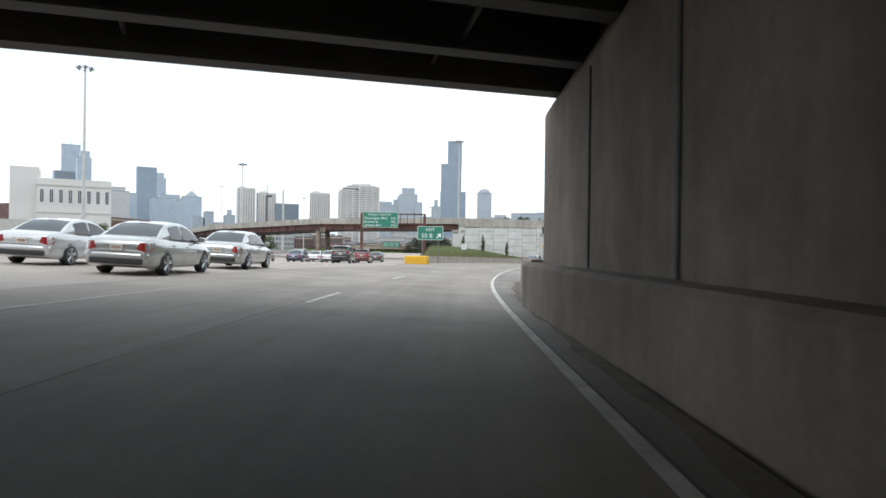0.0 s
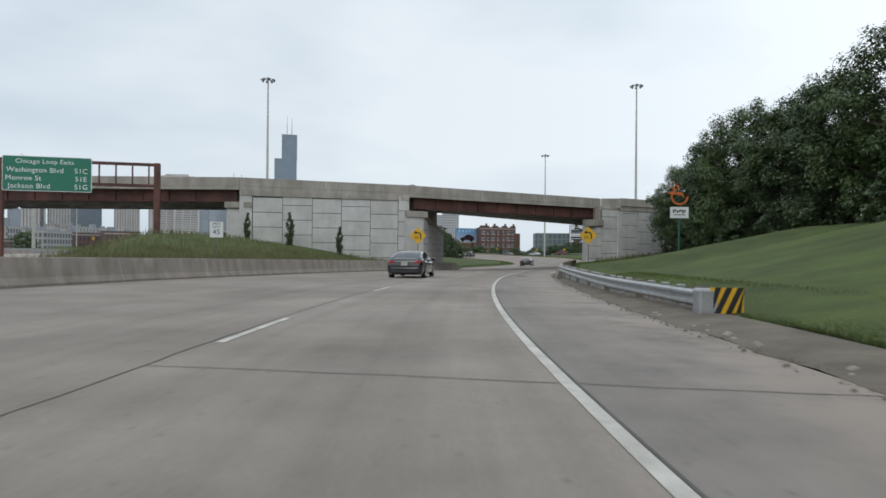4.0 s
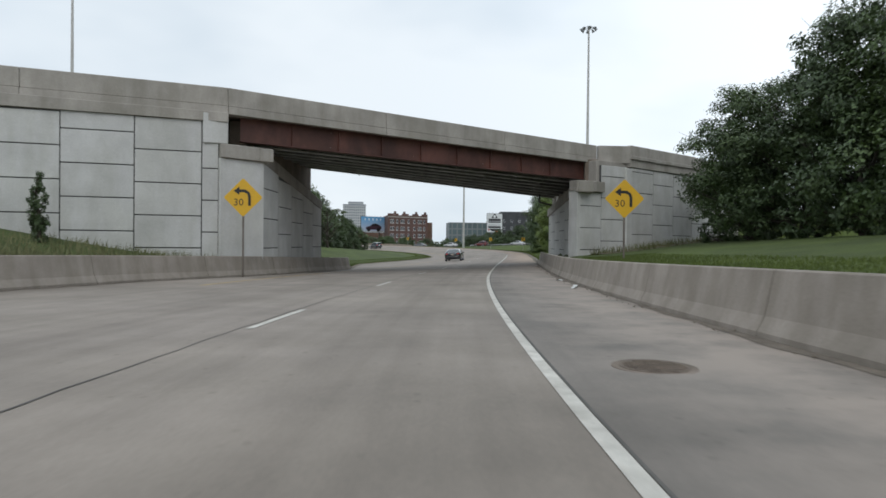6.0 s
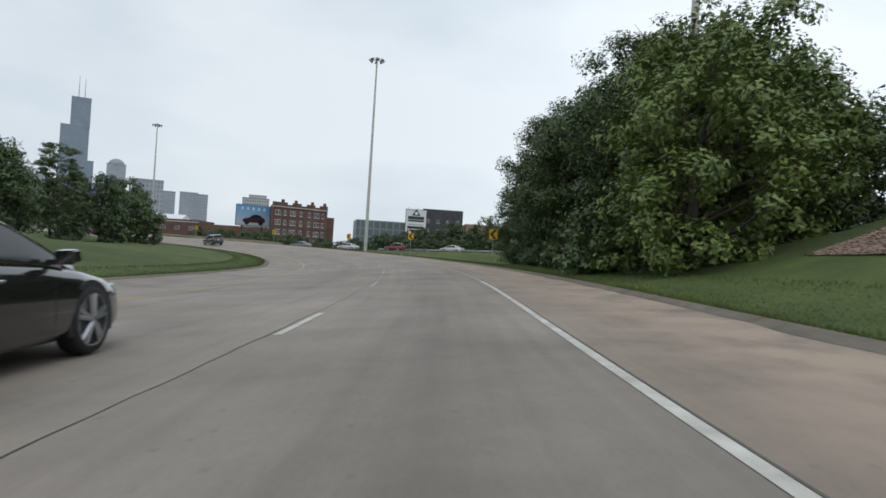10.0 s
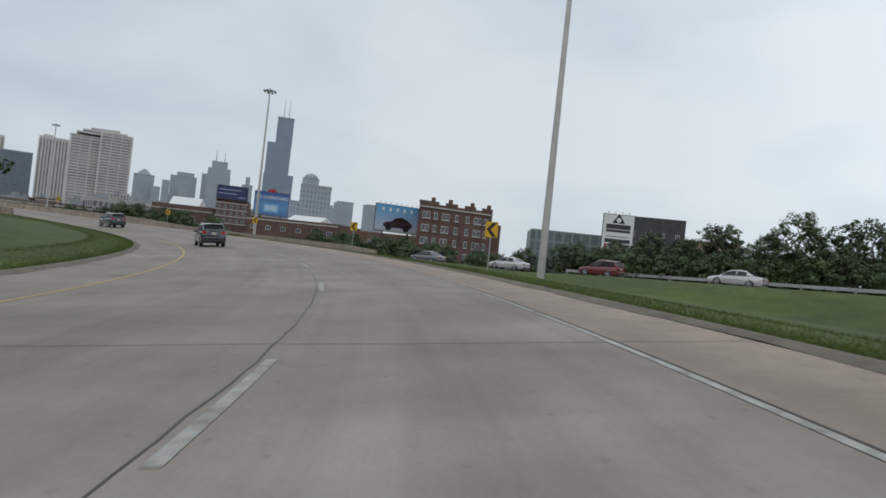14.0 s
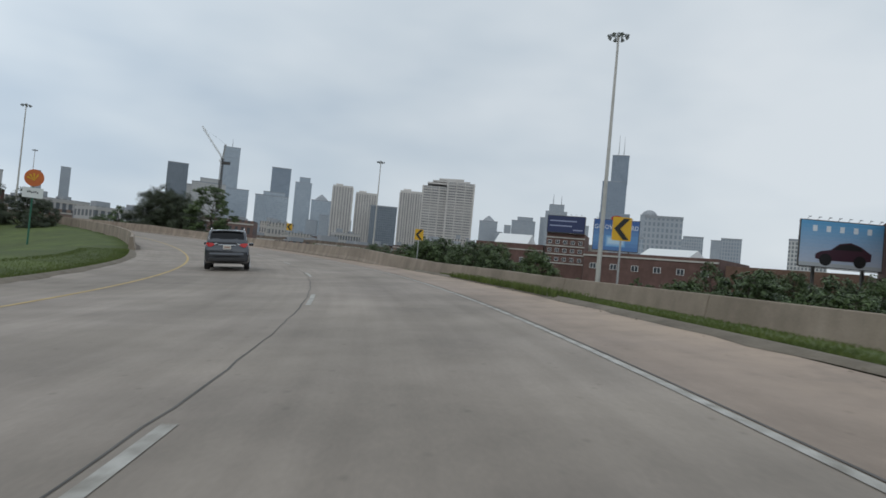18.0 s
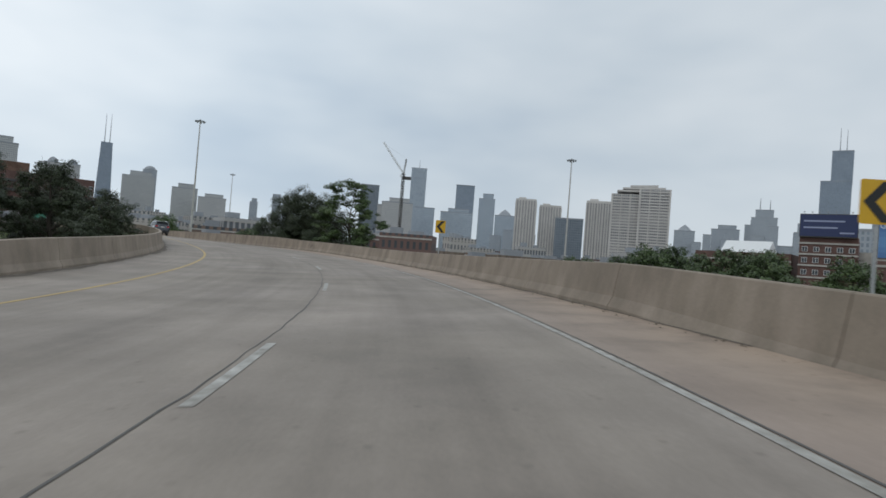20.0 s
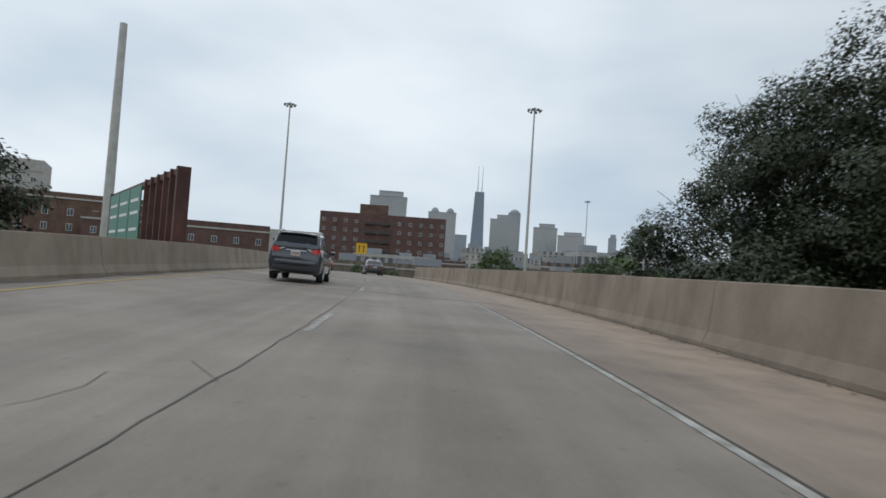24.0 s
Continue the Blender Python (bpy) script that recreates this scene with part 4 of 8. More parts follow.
# graffiti strokes on the abutment: looped outlines with legs, and a few broad faded smears
d = (Vector((42.7, 134.4)) - Vector((48.9, 147.6))).normalized()
M_SPRAY = surface("faded_grey_spray_paint", (0.33, 0.32, 0.31), (0.46, 0.445, 0.43), 3.0, 0.8, bump=0.0)
M_SMEAR = surface("faint_grey_smear", (0.44, 0.42, 0.40), (0.55, 0.525, 0.50), 2.0, 0.85, bump=0.0)
scrawl = thing("graffiti", "faint grey spray-paint scrawl on the abutment wall", "graffiti")


def spray(points, wide, material, lift=0.004):
    """A flat brushed line on the wall through (along, height) points."""
    rows = []
    for i, (u, z) in enumerate(points):
        pu, pz = points[max(0, i - 1)]
        qu, qz = points[min(len(points) - 1, i + 1)]
        ln = math.hypot(qu - pu, qz - pz) or 1.0
        nu, nz = -(qz - pz) / ln * wide, (qu - pu) / ln * wide
        w = 0.8 + 0.3 * math.sin(i * 1.9)
        row = []
        for s in (-w, w):
            p = Vector((48.9, 147.6)) + d * (u + nu * s) + Vector((d.y, -d.x)) * lift
            row.append((p.x, p.y, z + nz * s))
        rows.append(row)
    part("stroke", Geo().sweep(rows, False, False), material, scrawl)


def loop(cu, cz, ru, rz, turn, power=1.0):
    pts = []
    for i in range(19):
        a = turn + i * 0.345
        c, s = math.cos(a), math.sin(a)
        pts.append((cu + ru * math.copysign(abs(c) ** power, c), cz + rz * math.copysign(abs(s) ** power, s)))
    return pts


for cu, cz, ru, rz, turn, power in ((7.5, 0.78, 0.2, 0.2, 0.3, 0.45), (7.95, 0.52, 0.2, 0.15, 1.2, 1.0), (8.45, 0.55, 0.2, 0.22, 2.0, 0.9), (7.88, 0.28, 0.18, 0.12, 0.8, 1.0)):
    spray(loop(cu, cz, ru, rz, turn, power), 0.035, M_SPRAY)
for line in (((7.3, 0.62), (7.28, 0.42), (7.34, 0.32)), ((8.62, 0.4), (8.45, 0.2), (8.42, 0.0), (8.2, 0.12), (8.05, 0.2)), ((8.0, 0.16), (7.85, -0.02), (7.72, -0.16), (7.78, -0.34)),
             ((8.05, 0.16), (8.22, 0.0), (8.4, -0.12)), ((7.74, -0.24), (7.95, -0.45), (8.1, -0.62)), ((8.28, -0.24), (8.36, -0.45), (8.4, -0.62)), ((8.62, -0.26), (8.7, -0.45), (8.68, -0.62))):
    spray(line, 0.04, M_SPRAY)
for line in (((9.93, 0.95), (9.9, 0.75), (9.94, 0.66)), ((10.1, 0.52), (9.95, 0.3), (9.85, 0.15)), ((10.45, 0.55), (10.38, 0.3), (10.5, 0.16)), ((10.95, 0.6), (10.86, 0.38), (10.9, 0.2)),
             ((11.4, 0.6), (11.5, 0.4), (11.42, 0.2)), ((9.3, 0.04), (9.45, 0.08)), ((10.55, -0.12), (10.75, -0.1))):
    spray(line, 0.09, M_SMEAR)

parapet_scrawl = thing("graffiti", "thin dark scribble on the tan outer parapet", "graffiti")
for k, (s0, z0, n) in enumerate(((399.6, 0.72, 9), (400.1, 0.66, 11), (400.9, 0.7, 8))):
    rows = []
    for i in range(n):
        s, z = s0 + 0.05 * i + 0.09 * math.sin(i * 2.3 + k), z0 - 0.03 * i + 0.1 * math.sin(i * 1.7 + 2 * k)
        out = v_right(s) + 0.1 + 0.12 * (z - 0.28) / 0.7 - 0.012
        rows.append([rp(s, out, z - 0.009), rp(s + 0.012, out, z + 0.009)])
    part("stroke", Geo().sweep(rows, False, False), M_STEEL_DARK, parapet_scrawl)

# ---- first bridge, that the way comes out from under ----
under = thing("bridge_underpass", "old dark stained concrete bridge overhead with massive abutment", "bridge", "", "structure")
EDGE_A, EDGE_B = (3.4, 13.8), (-60.0, -5.5)
dirv = (Vector(EDGE_B) - Vector(EDGE_A)).normalized()
g = Geo()
c1, c2 = Vector(EDGE_A), Vector(EDGE_B)
n2 = Vector((-dirv.y, dirv.x)) * 1.0
if n2.y > 0:
    n2 = -n2
far1, far2 = c1 + n2 * 26, c2 + n2 * 26
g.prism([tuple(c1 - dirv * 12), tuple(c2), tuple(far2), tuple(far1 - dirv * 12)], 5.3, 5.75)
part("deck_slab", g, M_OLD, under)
g = Geo()
wall_run(g, tuple(c1 - dirv * 12), tuple(c2), 4.42, 6.4, 0.5, -1 if off(c1, c2, 0, 1)[1] > c1.y else 1)
part("fascia", g, M_STEEL_DARK, under, "dark edge girder")
for k in range(1, 12):
    p, q = c1 + n2 * (k * 2.2), c2 + n2 * (k * 2.2)
    g = Geo()
    for hw, za, zb in ((0.2, 4.44, 4.5), (0.03, 4.5, 5.28)):
        a, b = off(p, q, 0, -hw), off(q, p, 0, hw)
        wall_run(g, a, b, za, zb, hw * 2)
    part("girder", g, M_STEEL_DARK, under)
for k in range(10):
    for t in (0.06, 0.14, 0.24):
        a = c1.lerp(c2, t) + n2 * (k * 2.2)
        b = a + n2 * 2.2
        g = Geo()
        g.tube((a.x, a.y, 4.6), (b.x, b.y, 5.2), 0.05, n=5)
        g.tube((a.x, a.y, 5.2), (b.x, b.y, 4.6), 0.05, n=5)
        part("cross_brace", g, M_STEEL_DARK, under)
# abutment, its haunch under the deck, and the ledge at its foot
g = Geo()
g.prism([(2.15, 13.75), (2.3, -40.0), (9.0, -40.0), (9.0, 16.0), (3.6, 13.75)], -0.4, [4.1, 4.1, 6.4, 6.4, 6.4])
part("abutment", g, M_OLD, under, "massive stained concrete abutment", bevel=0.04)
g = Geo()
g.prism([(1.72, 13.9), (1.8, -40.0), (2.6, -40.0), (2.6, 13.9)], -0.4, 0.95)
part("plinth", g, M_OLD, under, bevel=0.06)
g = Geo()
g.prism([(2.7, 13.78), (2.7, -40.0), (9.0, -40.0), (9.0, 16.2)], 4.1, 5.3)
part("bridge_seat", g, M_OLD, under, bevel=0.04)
rng = random.Random(2)
# form joints are dark strips, their shade given by colour
for k in range(7):
    g = Geo()
    y = 9.5 - k * 3.6
    x = 2.15 + (13.75 - y) * 0.0028
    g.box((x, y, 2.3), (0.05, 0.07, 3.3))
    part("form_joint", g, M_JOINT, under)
for x, y in ((-19.0, -8.0), (-19.0, -18.0), (-38.0, -16.0), (-38.0, -26.0)):
    g = Geo()
    g.tube((x, y, -0.3), (x, y, 4.45), 0.5, n=14)
    part("column", g, M_OLD, under, smooth=True)

# ---- high-mast lights ----
def high_mast(x, y, top, foot=None, ring_turn=0.0):
    z0 = gz(x, y) - 0.1 if foot is None else foot
    root = thing("mast_light", "tall galvanised high-mast light with a ring of floodlights", "street light", "high-mast lights", m=pose(x, y, z0, 0, 0, ring_turn))
    h = top - z0
    g = Geo()
    n = 5
    for k in range(n):
        a, b = h * k / n, h * (k + 1) / n
        g.tube((0, 0, a), (0, 0, b + 0.1), 0.33 - 0.19 * k / n, 0.33 - 0.19 * (k + 0.94) / n, 12, True)
    part("pole", g, M_MAST, root, smooth=False)
    g = Geo()
    g.tube((0, 0, -0.05), (0, 0, 0.12), 0.5, 0.5, 12)
    part("base_flange", g, M_MAST, root)
    g = Geo()
    g.tube((0, 0, h - 0.25), (0, 0, h + 0.25), 0.28, 0.16, 10)
    part("head", g, M_LAMP, root)
    g = Geo()
    ring = [(math.cos(i * math.pi / 8) * 0.85, math.sin(i * math.pi / 8) * 0.85, h - 0.15) for i in range(17)]
    for a, b in zip(ring[:-1], ring[1:]):
        g.tube(a, b, 0.05, n=5)
    for i in range(4):
        a = i * math.pi / 2
        g.tube((0, 0, h - 0.15), (math.cos(a) * 0.85, math.sin(a) * 0.85, h - 0.15), 0.04, n=5)
    part("ring", g, M_LAMP, root)
    for i in range(8):
        a = (i + 0.5) * math.pi / 4
        c, s = math.cos(a), math.sin(a)
        g = Geo()
        g.tube((c * 1.0, s * 1.0, h - 0.2), (c * 1.35, s * 1.35, h - 0.48), 0.13, 0.3, 8)
        g.tube((c * 0.85, s * 0.85, h - 0.15), (c * 1.02, s * 1.02, h - 0.2), 0.05, n=5)
        part("floodlight", g, M_LAMP, root)
    return root


for x, y, top in ((4.6, 197.4, 34.9), (83.0, 190.3, 37.6), (97.2, 272.8, 34.6), (70.4, 373.8, 33.1), (-10.4, 495.3, 34.4),
                  (-93.5, 429.0, 35.0), (-136.0, 391.8, 38.4), (-229.5, 553.3, 41.3), (27.2, 73.2, 33.0), (-61.1, 194.0, 26.6),
                  (-63.0, 112.0, 32.5)):
    high_mast(x, y, top, None, x * 7 % 45)


pole = thing("steel_monopole", "thick plain tapered steel pole without lamps", "pole", m=pose(-89.8, 358.4, -3.5))
for k in range(4):
    g = Geo()
    g.tube((0, 0, k * 9.25), (0, 0, k * 9.25 + 9.3), 0.72 - 0.06 * k, 0.67 - 0.06 * k, 14)
    part("section", g, M_MAST, pole)

# ---- signs ----
def sign_plate(geo, w, h, r=0.05, y=0.0, thick=0.01, diamond=False):
    """An upright plate in x and z with rounded corners, its face at y towards -y."""
    pts = []
    for cx, cz, a0 in ((w / 2 - r, h / 2 - r, 0), (-w / 2 + r, h / 2 - r, 90), (-w / 2 + r, -h / 2 + r, 180), (w / 2 - r, -h / 2 + r, 270)):
        for k in range(4):
            a = radians(a0 + k * 30)
            pts.append((cx + r * math.cos(a), cz + r * math.sin(a)))
    if diamond:
        c = math.sqrt(0.5)
        pts = [((p - q) * c, (p + q) * c) for p, q in pts]
    n = len(pts)
    geo.add([(p, y, q) for p, q in pts] + [(p, y + thick, q) for p, q in pts],
            [tuple(range(n)), tuple(range(2 * n - 1, n - 1, -1))] + [((i + 1) % n, i, n + i, n + (i + 1) % n) for i in range(n)])
    return geo


def flat(pts, y, thick=0.004):
    g = Geo()
    n = len(pts)
    g.add([(p, y - thick, q) for p, q in pts] + [(p, y, q) for p, q in pts],
          [tuple(range(n)), tuple(range(2 * n - 1, n - 1, -1))] + [((i + 1) % n, i, n + i, n + (i + 1) % n) for i in range(n)])
    return g


def chevron_sign(x, y, zc, yaw, tilt=0.0):
    z0 = gz(x, y) - 0.05
    root = thing("chevron_sign", "yellow chevron sign with black arrow on a steel post", "road sign", "chevron signs along the bend", m=pose(x, y, z0, 0, tilt, yaw))
    c = zc - z0
    g = Geo()
    g.box((0, 0.035, (c + 0.3) / 2), (0.055, 0.04, c + 0.3))
    part("post", g, M_GALV, root)
    part("plate", sign_plate(Geo(), 0.61, 0.76, 0.04, 0.0), M_WARN, root).location = (0, 0, c)
    w, h = 0.25, 0.345
    g = flat([(-w, 0), (0.05, h), (w, h), (-0.05, 0), (w, -h), (0.05, -h)], -0.002)
    part("chevron", g, M_BLACK, root).location = (0, 0, c)
    return root


for x, y, zc, yaw in ((78.1, 203.5, 1.12, -27), (84.6, 229.9, 1.25, -24), (86.4, 253.9, 1.2, -14), (82.7, 281.8, 1.55, -2), (73.1, 307.7, 1.8, 14),
                      (59.4, 329.2, 2.1, 26), (38.2, 349.0, 2.75, 42)):
    chevron_sign(x, y, zc, yaw)


def curve_sign(x, y, ztop, yaw, z0):
    root = thing("curve_warning_sign", "yellow diamond curve sign with black arrow and speed", "road sign", "curve signs before the overpass", m=pose(x, y, z0, 0, 0, yaw))
    c = ztop - 0.86 - z0
    g = Geo()
    g.box((0, 0.04, (c + 0.6) / 2), (0.075, 0.055, c + 0.6))
    part("post", g, M_POST, root)
    p = part("plate", sign_plate(Geo(), 1.22, 1.22, 0.08, 0.0, diamond=True), M_WARN, root)
    p.location = (0, 0, c)
    g = flat([(0.28, -0.42), (0.40, -0.42), (0.40, 0.0), (0.34, 0.17), (0.16, 0.29), (-0.10, 0.30), (-0.10, 0.42), (-0.36, 0.23), (-0.10, 0.05), (-0.10, 0.17),
              (0.10, 0.17), (0.24, 0.10), (0.28, -0.02)], -0.002)
    p = part("arrow", g, M_BLACK, root)
    p.location = (-0.06, 0, c + 0.06)
    words("30", 0.44, M_BLACK, root, pose(-0.2, -0.003, c - 0.22), "lettering")
    return root


curve_sign(20.5, 127.3, 3.0, -22, gz(20.5, 127.3))
curve_sign(35.9, 120.7, 3.1, -24, gz(35.9, 120.7))


def guide_sign(name, label, x, y, z, yaw, w, h, lines, posts, arrow=None):
    """Green guide sign; lines are (text, size, x, z)."""
    root = thing(name, label, "road sign", m=pose(x, y, z, 0, 0, yaw))
    part("border", sign_plate(Geo(), w, h, 0.12, 0.0, 0.02), M_WHITE, root)
    part("plate", sign_plate(Geo(), w - 0.09, h - 0.09, 0.1, -0.004, 0.004), M_GREEN, root)
    for text, size, px, pz in lines:
        words(text, size, M_WHITE, root, pose(px, -0.006, pz), "lettering")
    if arrow:
        part("arrow", flat([(px * arrow[2] + arrow[0], pz * arrow[2] + arrow[1]) for px, pz in arrow_pts], -0.005), M_WHITE, root)
    for px, z1 in posts:
        g = Geo()
        g.box((px, 0.09, (h / 2 + z1) / 2), (0.12, 0.14, h / 2 - z1))
        part("post", g, M_POST, root)
    return root


arrow_pts = ((-0.5, -0.34), (-0.34, -0.5), (0.2, 0.04), (0.2, -0.22), (0.42, -0.3), (0.5, 0.5), (-0.3, 0.42), (-0.22, 0.2), (0.04, 0.2))
z_exit = gz(-1.6, 79.5)
guide_sign("exit_sign", "green gore sign reading exit fifty B", -1.6, 79.5, 3.25, -6, 3.2, 1.7,
           [("EXIT", 0.52, 0.0, 0.42), ("50 B", 0.74, -0.42, -0.34)], ((-1.0, z_exit - 3.3), (1.0, z_exit - 3.3)), (1.05, -0.36, 0.62))
# overhead sign on its steel frame
gantry = thing("sign_gantry", "rust-red steel overhead sign frame beside the expressway", "sign gantry", m=pose(-9.8, 126.3, grade(126), 0, 0, 0))
for x, zz in ((6.1, 9.15), (-6.3, 9.15)):
    g = Geo()
    g.box((x, 0.25, zz / 2), (0.5, 0.5, zz))
    part("column", g, M_STEEL_RED, gantry, bevel=0.02)
for z in (7.1, 9.0):
    g = Geo()
    g.box((0, 0.25, z), (12.4, 0.26, 0.26))
    part("chord", g, M_STEEL_RED, gantry)
for k in range(9):
    g = Geo()
    g.box((-5.4 + k * 1.35, 0.25, 8.05), (0.12, 0.12, 1.8))
    part("brace", g, M_STEEL_RED, gantry)
guide_sign("overhead_guide_sign", "green overhead sign listing the loop exits", -12.4, 126.2, 6.95, 0, 6.9, 3.0,
           [("Chicago Loop Exits", 0.54, -0.2, 1.04), ("Washington Blvd", 0.6, -0.95, 0.3), ("51C", 0.6, 2.6, 0.3), ("Monroe St", 0.6, -1.85, -0.4), ("51E", 0.6, 2.6, -0.4), ("Jackson Blvd", 0.6, -1.4, -1.08), ("51G", 0.6, 2.6, -1.08)], ())
z_r = 2.22 - 2.55
root = thing("ramp_speed_sign", "yellow ramp speed sign reading ramp thirty", "road sign", m=pose(10.4, 47.9, z_r, 0, 0, -6))
p = part("plate", sign_plate(Geo(), 1.22, 1.5, 0.06, 0.0), M_WARN, root)
p.location = (0, 0, 2.55)
words("RAMP", 0.34, M_BLACK, root, pose(0, -0.003, 3.05))
words("30", 0.62, M_BLACK, root, pose(0, -0.003, 2.52))
words("M.P.H.", 0.26, M_BLACK, root, pose(0, -0.003, 2.05))
part("rim", sign_plate(Geo(), 1.26, 1.54, 0.06, 0.004), M_BLACK, root).location = (0, 0, 2.55)
g = Geo()
g.box((0, 0.05, 1.4), (0.08, 0.06, 2.9))
part("post", g, M_POST, root)
# speed limit sign behind the gore wall
root = thing("speed_limit_sign", "white speed limit forty-five sign on a post", "road sign", m=pose(3.4, 104.0, gz(3.4, 104.0), 0, 0, -8))
part("plate", sign_plate(Geo(), 0.76, 0.92, 0.04, 0.0), M_WHITE, root).location = (0, 0, 1.75)
words("SPEED", 0.17, M_BLACK, root, pose(0, -0.003, 2.09))
words("LIMIT", 0.17, M_BLACK, root, pose(0, -0.003, 1.91))
words("45", 0.42, M_BLACK, root, pose(0, -0.003, 1.6))
g = Geo()
g.box((0, 0.04, 1.1), (0.05, 0.05, 2.2))
part("post", g, M_POST, root)

# sign on the hill: orange cut-out bird shape over a white board
M_ORANGE = plain("orange_cutout_paint", (0.62, 0.15, 0.03), 0.5)
root = thing("hillside_sign", "orange wing-shaped cut-out over a white board on a green pole", "sign", m=pose(34.1, 103.6, gz(34.1, 103.6), 0, 0, -19))
zc = 3.45 - gz(34.1, 103.6)
g = Geo()
g.tube((0, 0.08, 0), (0, 0.08, zc - 0.2), 0.06, n=8)
part("pole", g, plain("green_pole_paint", (0.02, 0.13, 0.08), 0.5), root)
part("board", sign_plate(Geo(), 1.25, 0.78, 0.03, 0.0, 0.06), M_WHITE, root).location = (0, 0, zc)
g = Geo()
for k in range(7):
    g.box((-0.40 + k * 0.13, -0.006, zc + 0.10 + 0.05 * math.sin(k * 2.1)), (0.09, 0.008, 0.16 + 0.10 * (k in (0, 5))))
g.box((0, -0.006, zc - 0.16), (0.8, 0.008, 0.05))
part("script_bars", g, M_BLACK, root)
g = Geo()
for k in range(16):
    a0, a1 = radians(120 + k * 15), radians(120 + (k + 1) * 15)
    r0, r1 = 0.48, 0.60
    pts = [(math.cos(a0) * r1, math.sin(a0) * r1), (math.cos(a1) * r1, math.sin(a1) * r1), (math.cos(a1) * r0, math.sin(a1) * r0), (math.cos(a0) * r0, math.sin(a0) * r0)]
    f2 = flat(pts, 0.0, 0.04)
    g.add(f2.v, f2.f)
part("ring", g, M_ORANGE, root).location = (0, 0, zc + 1.12)
for k, (px, pz, a) in enumerate(((-0.34, 0.42, 140), (-0.42, 0.18, 160), (-0.18, 0.5, 115), (-0.1, 0.1, 150), (0.16, 0.0, 130))):
    c, s = math.cos(radians(a)), math.sin(radians(a))
    f2 = flat([(px, pz), (px + 0.62 * c - 0.1 * s, pz + 0.62 * s + 0.1 * c), (px + 0.30 * c + 0.14 * s, pz + 0.30 * s - 0.14 * c)], 0.0, 0.03)
    part("feather", f2, M_ORANGE, root).location = (0.15, 0, zc + 1.05)

# yellow impact attenuator at the gore
root = thing("impact_attenuator", "yellow impact attenuator at the exit gore", "crash cushion", m=pose(-2.6, 62.5, hwz(-2.6, 62.5), 0, 0, -4))
for k in range(3):
    g = Geo()
    g.box((0, k * 1.1, 0.5), (2.2 - 0.1 * k, 1.0, 0.86))
    part("module", g, plain("attenuator_yellow", (0.72, 0.40, 0.02), 0.5) if k == 0 else bpy.data.materials["attenuator_yellow"], root, bevel=0.06)
for k in (-0.55, 0.0, 0.55):
    g = Geo()
    g.box((k, -0.515, 0.5), (0.05, 0.03, 0.7))
    part("rib", g, bpy.data.materials["attenuator_yellow"], root)
g = Geo()
g.box((0, 1.1, 0.05), (2.3, 3.5, 0.08))
part("skid", g, M_STEEL_DARK, root)

# ---- guard rail at the foot of the hill, with its striped end ----
rail = thing("guard_rail", "galvanised steel guard rail on posts along the shoulder", "guard rail")


def rail_at(s):
    p = rp(s, float(np.interp(s, (70, 77, 84, 104), (3.95, 3.75, 3.35, 3.3))))
    return (p[0], p[1], p[2] - float(np.interp(s, (76, 88, 96, 104), (0.22, 0.13, 0.05, 0.0))))


prof = ((0.0, 0.40), (0.075, 0.45), (0.075, 0.49), (0.0, 0.545), (0.0, 0.58), (0.075, 0.635), (0.075, 0.675), (0.0, 0.72))
for k in range(8):
    a, b = 77.2 + k * 3.4, 77.2 + (k + 1) * 3.4 + 0.15
    g = Geo()
    rings = []
    for s in np.linspace(a, b, 4):
        x, y, z, bk, tx, ty = road_at(s)
        p = rail_at(s)
        out = [(p[0] - ty * q, p[1] + tx * q, p[2] + h) for q, h in prof] + [(p[0] - ty * (q - 0.004), p[1] + tx * (q - 0.004), p[2] + h) for q, h in reversed(prof)]
        rings.append(out)
    g.sweep(rings)
    part("rail", g, M_GALV, rail)
for k in range(27):
    s = 78.0 + k * 0.98
    p = rail_at(s)
    g = Geo()
    g.box((p[0] + 0.24 * math.cos(radians(heading(s))), p[1] + 0.24 * math.sin(radians(heading(s))), p[2] + 0.26), (0.15, 0.18, 1.0), heading(s))
    part("post", g, M_WOODPOST if k % 4 == 0 else M_GALV, rail, bevel=0.01)
    g = Geo()
    g.box((p[0] + 0.1 * math.cos(radians(heading(s))), p[1] + 0.1 * math.sin(radians(heading(s))), p[2] + 0.56), (0.18, 0.15, 0.34), heading(s))
    part("block", g, M_WOODPOST, rail, bevel=0.01)
p = rail_at(76.9)
g = Geo()
g.box((p[0], p[1] + 0.15, p[2] + 0.52), (0.36, 0.4, 0.5), heading(77))
part("end_terminal", g, M_GALV, rail, bevel=0.04)
m = pose(p[0] + 0.24, p[1] - 0.14, p[2] + 0.5, 0, 0, heading(77) - 4)
o = part("end_plate", sign_plate(Geo(), 0.60, 0.60, 0.02, 0.0), M_WARN, rail, "yellow and black striped end plate")
o.matrix_basis = m
for k in range(4):
    x0 = -0.31 + k * 0.2
    pts = [(max(-0.31, min(0.31, x)), z) for x, z in ((x0 - 0.17, -0.3), (x0 - 0.06, -0.3), (x0 + 0.21, 0.3), (x0 + 0.10, 0.3))]
    o2 = part("stripe", flat(pts, -0.002), M_BLACK, rail)
    o2.matrix_basis = m

